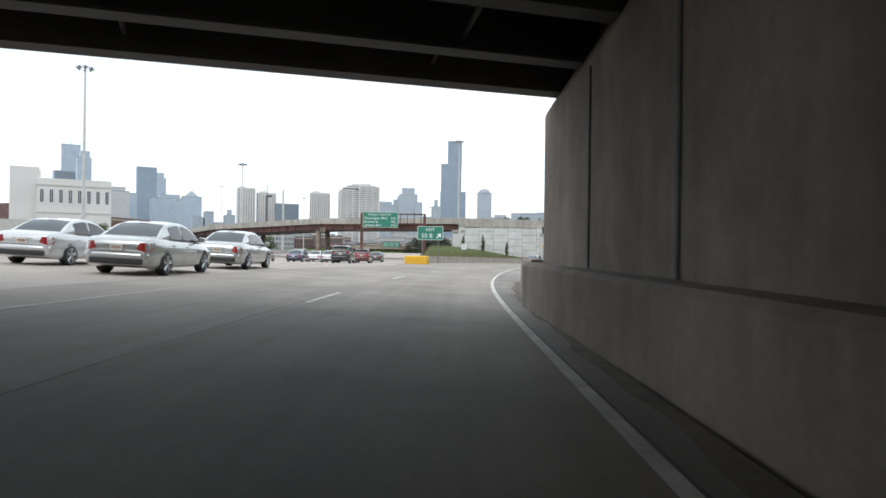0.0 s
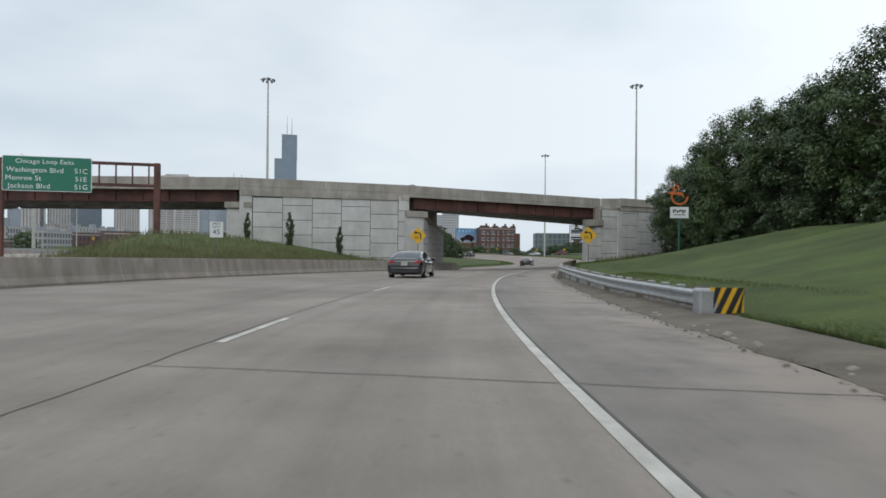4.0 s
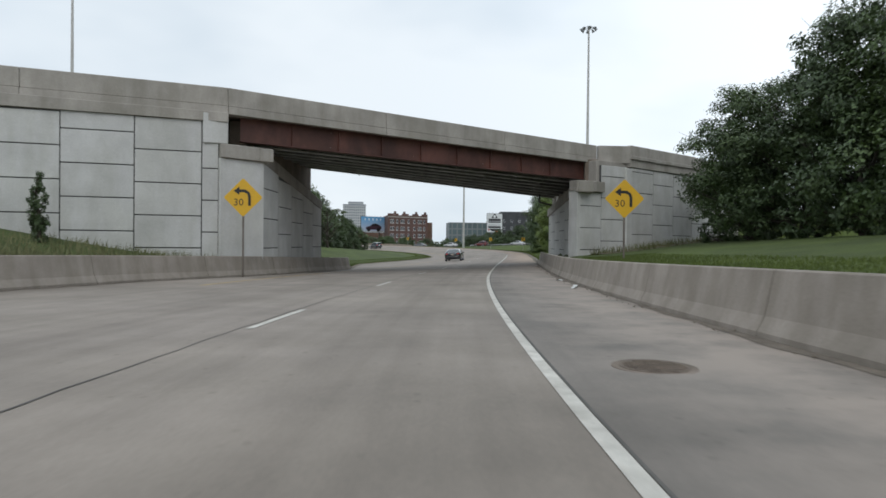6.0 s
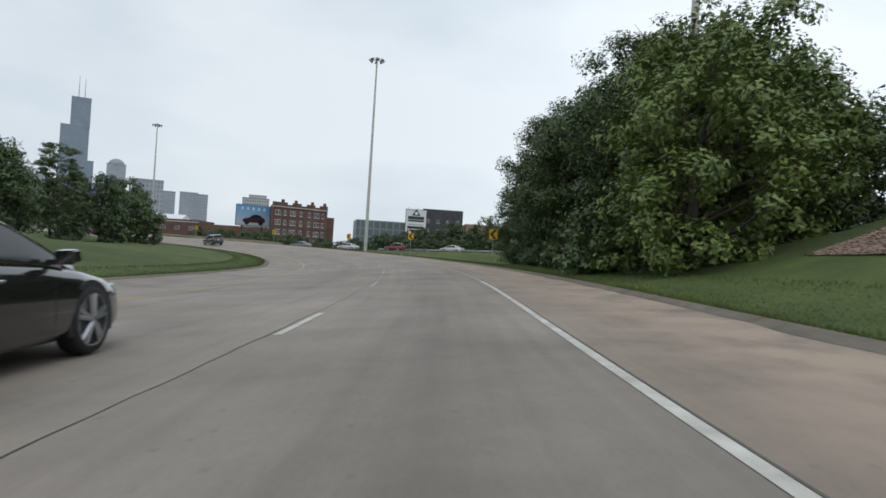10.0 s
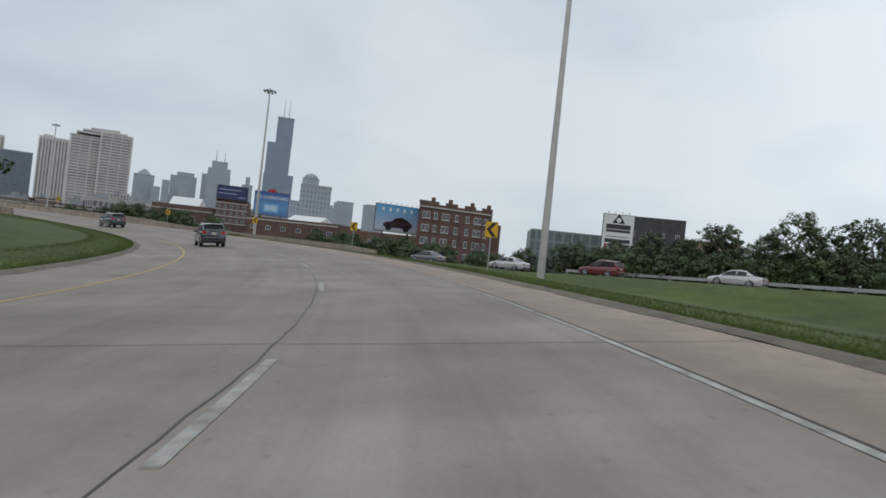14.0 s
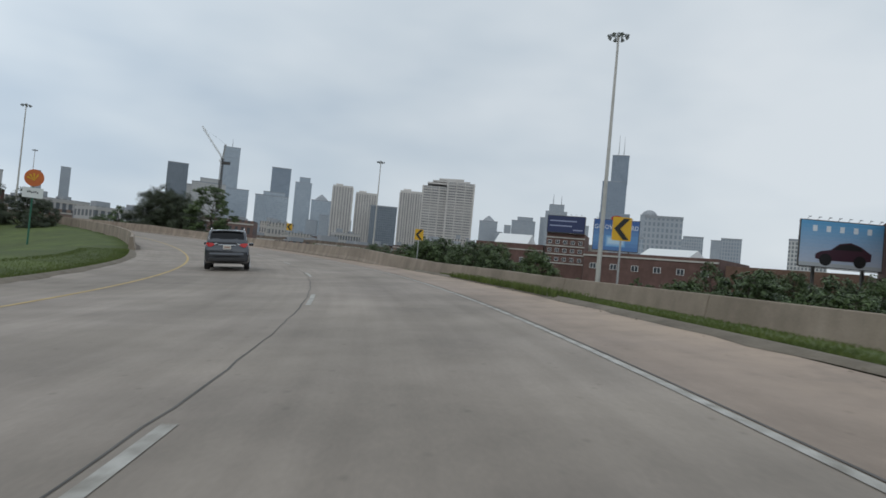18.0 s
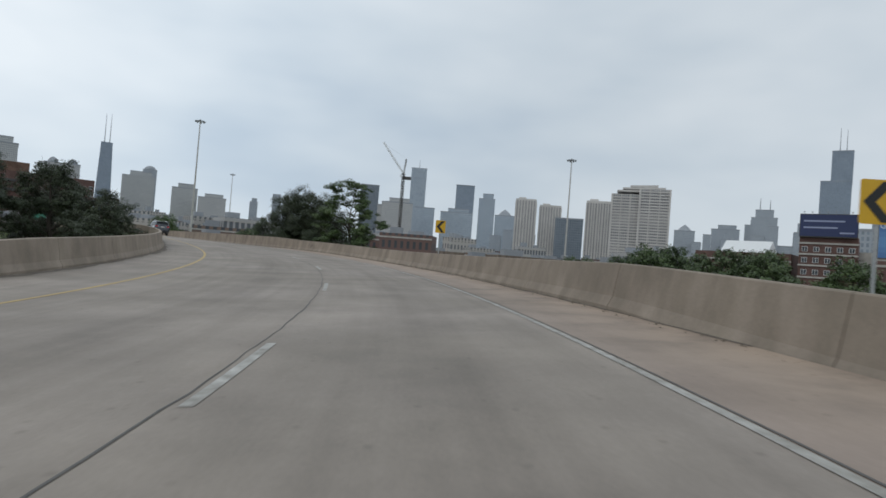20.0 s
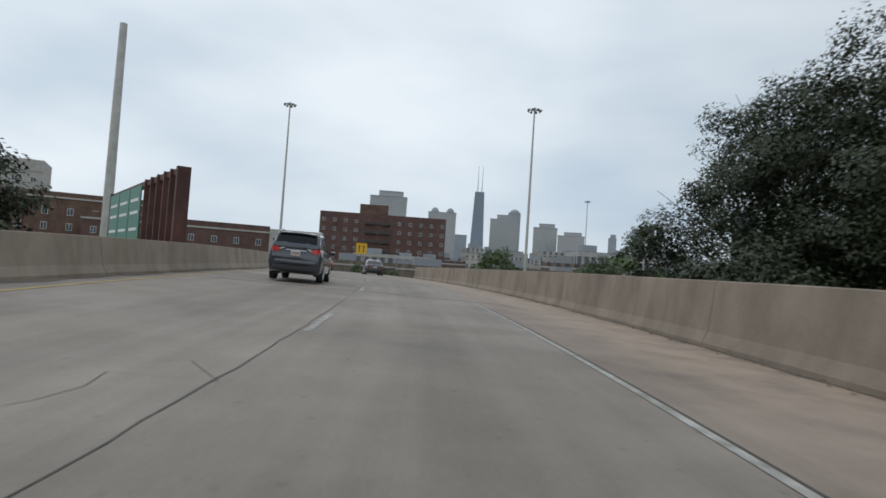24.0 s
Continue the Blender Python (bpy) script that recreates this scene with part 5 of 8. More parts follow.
# manhole cover in the shoulder
x, y, z = rp(106.3, 1.0)
mh = thing("manhole_cover", "round rusty iron manhole cover in the shoulder", "manhole", m=pose(x, y, z, 0, 0, heading(106)))
g = Geo()
g.tube((0, 0, -0.03), (0, 0, 0.006), 0.40, n=28)
part("ring", g, M_OLD, mh)
g = Geo()
g.tube((0, 0, -0.02), (0, 0, 0.012), 0.33, n=28)
cover = part("cover", g, surface("rusty_cast_iron", (0.11, 0.085, 0.065), (0.20, 0.155, 0.12), 6.0, 0.8, 0.3, bump=0.3), mh)
for i in range(-3, 4):
    g = Geo()
    w = math.sqrt(0.29 ** 2 - (i * 0.085) ** 2)
    g.box((0, i * 0.085, 0.015), (2 * w, 0.03, 0.008))
    part("rib", g, bpy.data.materials["rusty_cast_iron"], cover)

# second cut-out sign, inside the bend
root = thing("hillside_sign", "orange disc cut-out over a white board on a green pole", "sign", m=pose(25.4, 328.7, gz(25.4, 328.7) - 0.05, 0, 0, 50))
zc = 4.3 - gz(25.4, 328.7)
g = Geo()
g.tube((0, 0.08, 0), (0, 0.08, zc), 0.07, n=8)
part("pole", g, bpy.data.materials["green_pole_paint"], root)
part("disc", flat([(0.72 * math.cos(a), 0.72 * math.sin(a)) for a in np.linspace(0, 2 * math.pi, 24, endpoint=False)][::-1], 0.0, 0.05), M_ORANGE, root).location = (0, 0, zc)
for k, a in enumerate((60, 95, 130, 165)):
    c, s = math.cos(radians(a)), math.sin(radians(a))
    part("feather", flat([(-0.1 * c, -0.35 + 0.1 * k * 0.3), (0.55 * c - 0.06 * s, 0.5 * s + 0.06 * c - 0.1), (0.5 * c + 0.08 * s, 0.45 * s - 0.08 * c - 0.1)], -0.055, 0.02), M_WARN, root).location = (0, 0, zc)
part("board", sign_plate(Geo(), 1.5, 0.85, 0.03, 0.0, 0.06), M_WHITE, root).location = (0, 0, zc - 1.25)
for k in range(6):
    g = Geo()
    g.box((-0.35 + k * 0.14, -0.006, zc - 1.2 + 0.04 * math.sin(k * 2.1)), (0.09, 0.008, 0.14))
    part("script_bar", g, M_BLACK, root)
# yellow sign at the end of the ramp
root = thing("lane_warning_sign", "yellow diamond sign at the end of the ramp", "road sign", m=pose(-75.8, 390.0, gz(-75.8, 390.0) - 0.05, 0, 0, 70))
zc = 5.0 - gz(-75.8, 390.0)
part("plate", sign_plate(Geo(), 1.5, 1.5, 0.08, 0.0, diamond=False), M_WARN, root).location = (0, 0, zc)
for sx in (-0.3, 0.3):
    part("arrow", flat([(sx - 0.06, -0.5), (sx + 0.06, -0.5), (sx + 0.06, 0.2), (sx + 0.16, 0.2), (sx, 0.5), (sx - 0.16, 0.2), (sx - 0.06, 0.2)], -0.002), M_BLACK, root).location = (0, 0, zc)
g = Geo()
g.box((0, 0.06, zc / 2), (0.1, 0.08, zc + 0.6))
part("post", g, M_POST, root)

# ---- buildings ----
def facade(name, wall, glass, floor=3.6, bay=3.0, frame=0.25, rough=0.35, tall=0.5):
    """Far facade: rows of glass between wall bands, by height and by run along the wall."""
    m = bpy.data.materials.new(name)
    m.use_nodes = True
    nt = m.node_tree
    b = nt.nodes["Principled BSDF"]
    co = nt.nodes.new("ShaderNodeTexCoord")
    sep = nt.nodes.new("ShaderNodeSeparateXYZ")
    nt.links.new(co.outputs["Object"], sep.inputs["Vector"])
    add = nt.nodes.new("ShaderNodeMath")
    add.operation = "ADD"
    nt.links.new(sep.outputs["X"], add.inputs[0])
    nt.links.new(sep.outputs["Y"], add.inputs[1])
    comb = nt.nodes.new("ShaderNodeCombineXYZ")
    nt.links.new(add.outputs[0], comb.inputs["X"])
    nt.links.new(sep.outputs["Z"], comb.inputs["Y"])
    br = nt.nodes.new("ShaderNodeTexBrick")
    br.offset = 0.0
    br.inputs["Scale"].default_value = 1.0
    br.inputs["Brick Width"].default_value, br.inputs["Row Height"].default_value = bay, floor
    br.inputs["Mortar Size"].default_value, br.inputs["Mortar Smooth"].default_value = frame, 0.1
    br.inputs["Color1"].default_value = (*glass, 1)
    br.inputs["Color2"].default_value = (*[k * 0.8 for k in glass], 1)
    br.inputs["Mortar"].default_value = (*wall, 1)
    nt.links.new(comb.outputs["Vector"], br.inputs["Vector"])
    big = noise_node(nt, 0.03, 3.0, 0.5)
    col = mul_node(nt, br.outputs["Color"], ramp_node(nt, big, [(0.3, (0.86, 0.87, 0.88)), (0.7, (1, 1, 1))]))
    nt.links.new(col, b.inputs["Base Color"])
    b.inputs["Roughness"].default_value = rough
    return m


# F_SLATE to F_DARK: distance haze is put into the colours, paled towards blue-grey
F_SLATE = facade("hazed_slate_facade", (0.26, 0.305, 0.355), (0.20, 0.25, 0.31), 4.0, 4.6, 0.5)
F_BLUE = facade("hazed_blue_glass_facade", (0.41, 0.455, 0.50), (0.31, 0.37, 0.43), 4.0, 3.0, 0.4)
F_GREY = facade("hazed_grey_facade", (0.36, 0.39, 0.42), (0.26, 0.30, 0.34), 3.6, 2.6, 0.7, 0.6)
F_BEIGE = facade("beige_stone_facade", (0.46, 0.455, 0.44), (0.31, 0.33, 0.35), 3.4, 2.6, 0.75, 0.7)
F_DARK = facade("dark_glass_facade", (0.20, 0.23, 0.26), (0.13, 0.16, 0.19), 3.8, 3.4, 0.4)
F_PALE = facade("pale_concrete_facade", (0.52, 0.52, 0.50), (0.20, 0.22, 0.24), 3.1, 2.4, 0.55, 0.7)
M_PALE = surface("pale_tower_concrete", (0.52, 0.495, 0.465), (0.62, 0.595, 0.565), 0.06, 0.8, fine=2, bump=0.0)
F_CONDO = facade("condo_window_facade", (0.46, 0.44, 0.42), (0.215, 0.225, 0.235), 3.0, 2.2, 0.42, 0.5)
# roof edges and masts carry the same haze in their base colour
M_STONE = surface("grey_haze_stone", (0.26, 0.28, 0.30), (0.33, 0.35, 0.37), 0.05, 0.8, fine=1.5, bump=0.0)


def tower(name, label, x, y, tiers, material, turn=None, extra=()):
    """A far tower: tiers are (width, depth, bottom, top, shift across); extra are thin masts (shift, bottom, top)."""
    yaw = math.degrees(math.atan2(-(x - 70), y - 280)) if turn is None else turn
    root = thing(name, label, "skyscraper", "city skyline", m=pose(x, y, -4, 0, 0, yaw))
    for w, d, z0, z1, sh in tiers:
        g = Geo()
        g.box((sh, 0, (z0 + z1) / 2 + 4), (w, d, z1 - z0))
        part("tier", g, material, root)
        g = Geo()
        g.box((sh, 0, z1 + 4 + 0.8), (w * 1.015, d * 1.015, 1.6))
        part("roof_edge", g, M_STONE, root)
    for sh, z0, z1 in extra:
        g = Geo()
        g.tube((sh, 0, z0 + 4), (sh, 0, z1 + 4), 1.5, 0.5, 6)
        part("antenna", g, M_STONE, root)
    return root


# black glass in truth; its slate blue is haze painted into the facade
tower("tall_stepped_tower", "tall dark stepped skyscraper with twin antennas, coloured slate-blue for haze", 42, 2659,
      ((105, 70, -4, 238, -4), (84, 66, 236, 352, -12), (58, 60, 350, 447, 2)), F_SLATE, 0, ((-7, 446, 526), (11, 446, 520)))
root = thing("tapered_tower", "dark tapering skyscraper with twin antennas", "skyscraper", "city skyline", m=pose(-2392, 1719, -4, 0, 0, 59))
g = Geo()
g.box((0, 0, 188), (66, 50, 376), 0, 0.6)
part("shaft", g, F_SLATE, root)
for sx in (-9, 9):
    g = Geo()
    g.tube((sx, 0, 376), (sx, 0, 490), 1.8, 0.6, 6)
    part("antenna", g, M_STONE, root)

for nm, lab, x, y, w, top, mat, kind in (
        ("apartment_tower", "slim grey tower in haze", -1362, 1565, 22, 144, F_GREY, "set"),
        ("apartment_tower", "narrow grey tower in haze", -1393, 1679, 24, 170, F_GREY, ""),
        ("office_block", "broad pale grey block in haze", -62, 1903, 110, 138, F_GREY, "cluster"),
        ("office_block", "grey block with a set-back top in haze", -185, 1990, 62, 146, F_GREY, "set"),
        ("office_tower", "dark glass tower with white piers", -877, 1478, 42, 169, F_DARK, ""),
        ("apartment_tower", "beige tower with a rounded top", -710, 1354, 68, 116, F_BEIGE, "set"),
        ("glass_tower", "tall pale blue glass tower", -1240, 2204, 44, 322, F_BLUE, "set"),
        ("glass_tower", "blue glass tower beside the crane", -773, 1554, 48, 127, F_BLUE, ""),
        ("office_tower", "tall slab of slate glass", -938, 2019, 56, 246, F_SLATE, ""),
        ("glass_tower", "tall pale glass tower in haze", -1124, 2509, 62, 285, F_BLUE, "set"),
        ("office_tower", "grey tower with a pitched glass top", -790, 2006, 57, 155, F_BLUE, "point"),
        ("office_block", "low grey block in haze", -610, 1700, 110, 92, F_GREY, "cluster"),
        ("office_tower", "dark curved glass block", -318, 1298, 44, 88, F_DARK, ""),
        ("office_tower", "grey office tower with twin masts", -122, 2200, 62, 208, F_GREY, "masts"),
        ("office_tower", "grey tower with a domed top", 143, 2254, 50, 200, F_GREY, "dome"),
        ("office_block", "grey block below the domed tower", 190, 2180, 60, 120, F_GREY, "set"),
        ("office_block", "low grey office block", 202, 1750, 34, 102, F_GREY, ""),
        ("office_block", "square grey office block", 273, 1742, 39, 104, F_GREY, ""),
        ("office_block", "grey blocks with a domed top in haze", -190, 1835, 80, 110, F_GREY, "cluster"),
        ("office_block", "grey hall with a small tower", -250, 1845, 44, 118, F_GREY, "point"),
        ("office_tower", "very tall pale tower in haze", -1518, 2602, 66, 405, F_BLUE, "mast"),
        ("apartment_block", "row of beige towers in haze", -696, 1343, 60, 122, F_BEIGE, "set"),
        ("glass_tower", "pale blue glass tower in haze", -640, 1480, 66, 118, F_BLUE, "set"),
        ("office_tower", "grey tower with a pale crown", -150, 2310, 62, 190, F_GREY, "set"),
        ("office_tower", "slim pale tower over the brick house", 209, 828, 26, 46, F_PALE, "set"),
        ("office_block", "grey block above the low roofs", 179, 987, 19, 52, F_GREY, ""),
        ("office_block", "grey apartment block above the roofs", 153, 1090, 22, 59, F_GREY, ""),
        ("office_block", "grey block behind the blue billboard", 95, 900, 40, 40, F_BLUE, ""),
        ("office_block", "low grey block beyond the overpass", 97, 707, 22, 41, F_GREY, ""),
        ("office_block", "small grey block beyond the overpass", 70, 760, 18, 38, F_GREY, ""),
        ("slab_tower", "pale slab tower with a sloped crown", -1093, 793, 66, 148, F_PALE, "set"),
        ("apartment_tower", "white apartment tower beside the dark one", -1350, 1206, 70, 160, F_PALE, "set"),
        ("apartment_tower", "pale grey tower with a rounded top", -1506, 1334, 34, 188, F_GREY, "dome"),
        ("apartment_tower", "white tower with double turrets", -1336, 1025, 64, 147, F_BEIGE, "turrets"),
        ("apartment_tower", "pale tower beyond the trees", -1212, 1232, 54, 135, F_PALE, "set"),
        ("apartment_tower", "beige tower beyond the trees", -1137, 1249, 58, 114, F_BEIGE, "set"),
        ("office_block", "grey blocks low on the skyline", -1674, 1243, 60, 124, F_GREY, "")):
    tiers = [(w, w * 0.8, -4, top, 0)]
    extra = []
    if kind == "set":
        tiers = [(w, w * 0.8, -4, top * 0.93, 0), (w * 0.66, w * 0.55, top * 0.925, top, w * 0.06)]
    if kind == "cluster":
        tiers = [(w * 0.24, w * 0.4, -4, top * 0.84, -w * 0.38), (w * 0.2, w * 0.5, -4, top, -w * 0.12), (w * 0.3, w * 0.4, -4, top * 0.7, w * 0.1), (w * 0.22, w * 0.5, -4, top * 0.92, w * 0.36),
                 (w * 0.09, w * 0.2, top * 0.9, top * 1.07, w * 0.36)]
    if kind == "masts":
        extra = [(-w * 0.18, top, top + 34), (w * 0.2, top, top + 30)]
        tiers = [(w, w * 0.8, -4, top * 0.9, 0), (w * 0.7, w * 0.6, top * 0.895, top, 0)]
    if kind == "mast":
        extra = [(0, top, top + 40)]
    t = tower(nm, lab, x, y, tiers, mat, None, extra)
    if kind in ("point", "dome", "turrets"):
        for sh in ((-w * 0.28, w * 0.28) if kind == "turrets" else (0,)):
            g = Geo()
            r = w * (0.16 if kind == "turrets" else 0.45)
            prof = ((1.0, 0), (0.92, 0.35), (0.7, 0.7), (0.35, 0.93), (0.05, 1.0)) if kind != "point" else ((0.9, 0), (0.45, 0.6), (0.05, 1.0))
            k = r * (1.4 if kind == "turrets" else 0.8)
            g.sweep([[(sh + r * q * math.cos(a * math.pi / 6), r * q * math.sin(a * math.pi / 6), top + 4 + k * h) for a in range(12)] for q, h in prof])
            part("crown", g, M_STONE, t)

# towers near enough to show their piers and floors
def pier_tower(name, label, x, y, w, d, top, yaw, piers, blocks):
    root = thing(name, label, "apartment tower", "city skyline", m=pose(x, y, -4, 0, 0, yaw))
    for sh, bw, bt, by in blocks:
        g = Geo()
        g.box((sh, by, (bt + 4) / 2), (bw, d, bt + 4))
        part("shaft", g, F_CONDO, root)
        n = max(3, int(bw / piers))
        for k in range(n + 1):
            px = sh - bw / 2 + bw * k / n
            g = Geo()
            g.box((px, by - d / 2 - 0.5, (bt + 4) / 2), (bw / n * 0.5, 1.4, bt + 4))
            part("pier", g, M_PALE, root)
        for k in range(5):
            g = Geo()
            g.box((sh + bw / 2 + 0.5, by - d / 2 + d * (k + 0.5) / 5, (bt + 4) / 2), (1.4, d / 9, bt + 4))
            part("pier", g, M_PALE, root)
        g = Geo()
        g.box((sh, by, bt + 4 + 1.6), (bw * 1.02, d * 1.02, 3.2))
        part("roof_edge", g, M_PALE, root)
        g = Geo()
        g.box((sh - bw * 0.2, by, bt + 4 + 4.6), (bw * 0.35, d * 0.4, 4.0))
        part("plant_room", g, M_PALE, root)
    return root


pier_tower("twin_apartment_tower", "pair of pale concrete apartment towers with upright piers", -394, 1342, 72, 30, 122, 23, 4.4, ((-20, 34, 121, 0), (22, 36, 113, 6)))
pier_tower("apartment_tower", "pale concrete tower with narrow upright piers", -225, 1162, 35, 30, 100, 19, 3.4, ((0, 32, 98, 0),))

kz = thing("curved_apartment_tower", "pale apartment tower with white balcony bands and curved roof", "apartment tower", "city skyline", m=pose(-139, 1052, -4, 0, 0, 16))
for sh, bw, by, top in ((-17, 30, 0, 96), (14, 32, -4, 102)):
    g = Geo()
    g.box((sh, by, (top + 4) / 2), (bw, 26, top + 4))
    part("shaft", g, F_CONDO, kz)
    n = int((top + 2) / 3.25)
    for k in range(4, n):
        g = Geo()
        g.box((sh, by, k * 3.25 + 2.0), (bw + 1.8, 27.8, 1.35))
        part("balcony_band", g, M_PALE, kz)
    for px in (-bw / 2, bw / 2, -bw / 6, bw / 6):
        g = Geo()
        g.box((sh + px, by - 13.6, (top + 4) / 2), (2.0 if abs(px) > bw / 4 else 1.2, 1.8, top + 4))
        part("pier", g, M_PALE, kz)
for k, (w, z) in enumerate(((58, 105.5), (46, 108.5), (30, 111))):
    g = Geo()
    g.prism([(-w / 2 + 2, -14), (w / 2 + 2, -14), (w / 2 + 2, 10), (-w / 2 + 2, 10)], z - 3, [z - 1.2, z, z, z - 1.2])
    part("roof_tier", g, M_PALE, kz)

# tower crane
cr = thing("tower_crane", "white and red luffing tower crane over a building site", "crane", m=pose(-177, 641, -4, 0, 0, 25) @ Matrix.Diagonal((0.377, 0.377, 0.377, 1)))


def lattice(geo, p, q, w, n, r):
    p, q = Vector(p), Vector(q)
    d = (q - p).normalized()
    u = d.orthogonal().normalized() * w / 2
    v = d.cross(u).normalized() * w / 2
    cs = [u + v, u - v, -u - v, -u + v]
    for c in cs:
        geo.tube(p + c, q + c, r, n=4)
    for i in range(n):
        a, b = p.lerp(q, i / n), p.lerp(q, (i + 1) / n)
        for j in range(4):
            geo.tube(a + cs[j], b + cs[(j + 1) % 4], r * 0.6, n=3)


g = Geo()
lattice(g, (0, 0, 0), (0, 0, 158), 3.4, 40, 0.55)
part("mast", g, M_STEEL_DARK, cr)
g = Geo()
lattice(g, (1, 0, 156), (-38, 0, 208), 2.2, 26, 0.32)
part("jib", g, M_WHITE, cr)
g = Geo()
g.box((6, 0, 150), (14, 4, 5))
part("counterweight", g, M_STEEL_DARK, cr, bevel=0.3)
g = Geo()
lattice(g, (0, 0, 156), (3, 0, 182), 1.8, 8, 0.3)
part("apex", g, M_STEEL_GREY, cr)
g = Geo()
g.box((-3, -2.5, 153), (3, 3, 3.4))
part("cab", g, M_WHITE, cr)
g = Geo()
g.tube((3, 0, 182), (-34, 0, 204), 0.12, n=4)
part("stay", g, M_STEEL_DARK, cr)

# ---- brick houses beside the frontage road ----
M_BRICK = surface("dark_red_brick", (0.112, 0.062, 0.052), (0.172, 0.098, 0.082), 0.5, 0.85, fine=6, bump=0.2, stain=(0.2, 0.8))
M_BRICK_BR = surface("brown_brick", (0.13, 0.075, 0.052), (0.20, 0.12, 0.085), 0.5, 0.85, fine=6, bump=0.2, stain=(0.2, 0.8))
M_LIME = surface("limestone_trim", (0.38, 0.36, 0.32), (0.50, 0.475, 0.43), 0.8, 0.8, bump=0.1)
M_FRAME = plain("white_window_frame", (0.62, 0.62, 0.60), 0.5)
M_PANE = glass_dark("house_window_glass", (0.05, 0.06, 0.07), 0.08)


def house_window(parent, x, y, z, w, h, sill=True):
    """A sash window set into a wall that faces -y."""
    g = Geo()
    g.box((x, y, z), (w, 0.14, h))
    fr = part("window", g, M_FRAME, parent)
    g = Geo()
    for sx in (-1, 1):
        g.box((x + sx * w * 0.23, y - 0.075, z), (w * 0.38, 0.03, h * 0.86))
    part("pane", g, M_PANE, fr)
    if sill:
        g = Geo()
        g.box((x, y - 0.1, z - h / 2 - 0.09), (w + 0.3, 0.3, 0.16))
        part("sill", g, M_LIME, fr)


bh = thing("brick_apartment_house", "dark red brick four-storey apartment house with white windows", "house", m=pose(121.0, 390.2, -4.0, 0, 0, 8))
g = Geo()
g.prism([(-10.7, 0), (10.7, 0), (16.5, 21), (-3.0, 21)], 0, 17.6)
part("wall", g, M_BRICK, bh)
for x0, w in ((-10.7, 5.5), (-3.2, 3.4), (2.4, 3.2), (7.6, 3.1)):
    g = Geo()
    g.box((x0 + w / 2, 0.2, 17.95), (w, 0.5, 0.8))
    part("parapet", g, M_BRICK, bh)
for x0 in (-6.5, -1.5, 5.0, 10.0):
    g = Geo()
    g.box((x0, 1.2, 18.6), (0.9, 0.9, 1.7))
    part("chimney", g, M_BRICK, bh, bevel=0.05)
g = Geo()
g.box((0, -0.12, 16.7), (21.6, 0.4, 0.35))
part("cornice", g, M_LIME, bh)
for fl, z in enumerate((14.6, 11.2, 7.8, 4.4)):
    for cx, n in ((-8.6, 2), (-5.9, 1), (-3.0, 2), (0.2, 1), (3.4, 1), (6.4, 2), (8.9, 1)):
        for k in range(n):
            house_window(bh, cx + (k - (n - 1) / 2) * 1.15, -0.02, z, 0.95, 1.75)
for z in (14.6, 11.2, 7.8):
    for t in (0.2, 0.45, 0.7):
        g = Geo()
        g.box((10.7 + 5.8 * t + 0.08, 21 * t, z), (0.2, 1.0, 1.7), -15)
        part("side_window", g, M_PANE, bh)
    g = Geo()
    g.box((13.3, 7.5, z - 1.1), (1.4, 5.0, 0.18), -15)
    part("balcony", g, M_BRICK_BR, bh)
g = Geo()
g.prism([(10.7, 6), (16.0, 4.5), (22.5, 24), (16.8, 24)], 0, 14.6)
part("rear_wing", g, M_BRICK_BR, bh)


def billboard(name, label, x, y, z0, z1, w, yaw, base, draw):
    root = thing(name, label, "billboard", "billboards", m=pose(x, y, 0, 0, 0, yaw))
    g = Geo()
    g.box((0, 0.2, (z0 + z1) / 2), (w + 0.3, 0.3, z1 - z0 + 0.3))
    part("frame", g, M_STEEL_DARK, root)
    for sx in (-w * 0.3, w * 0.3):
        g = Geo()
        g.box((sx, 0.6, (base + z1) / 2), (0.4, 0.5, z1 - base))
        part("post", g, M_STEEL_DARK, root)
    for k in range(int(w / 1.6)):
        g = Geo()
        x0 = -w / 2 + 0.8 + k * 1.6
        g.tube((x0, 0.1, z1), (x0, -0.9, z1 + 0.5), 0.04, n=4)
        g.box((x0, -0.95, z1 + 0.5), (0.4, 0.2, 0.12))
        part("spot_lamp", g, M_LAMP, root)
    g = Geo()
    g.box((0, -0.6, z0 - 0.3), (w, 1.0, 0.08))
    part("catwalk", g, M_STEEL_DARK, root)
    draw(root, (z0 + z1) / 2, w, z1 - z0)
    return root


def panel_quad(root, name, x0, x1, z0, z1, y, c, rough=0.5):
    g = Geo()
    g.box(((x0 + x1) / 2, y, (z0 + z1) / 2), (x1 - x0, 0.02, z1 - z0))
    nm = "poster_%02d%02d%02d" % tuple(int(k * 99) for k in c)
    mat = bpy.data.materials.get(nm) or plain(nm, c, rough)
    return part(name, g, mat, root)


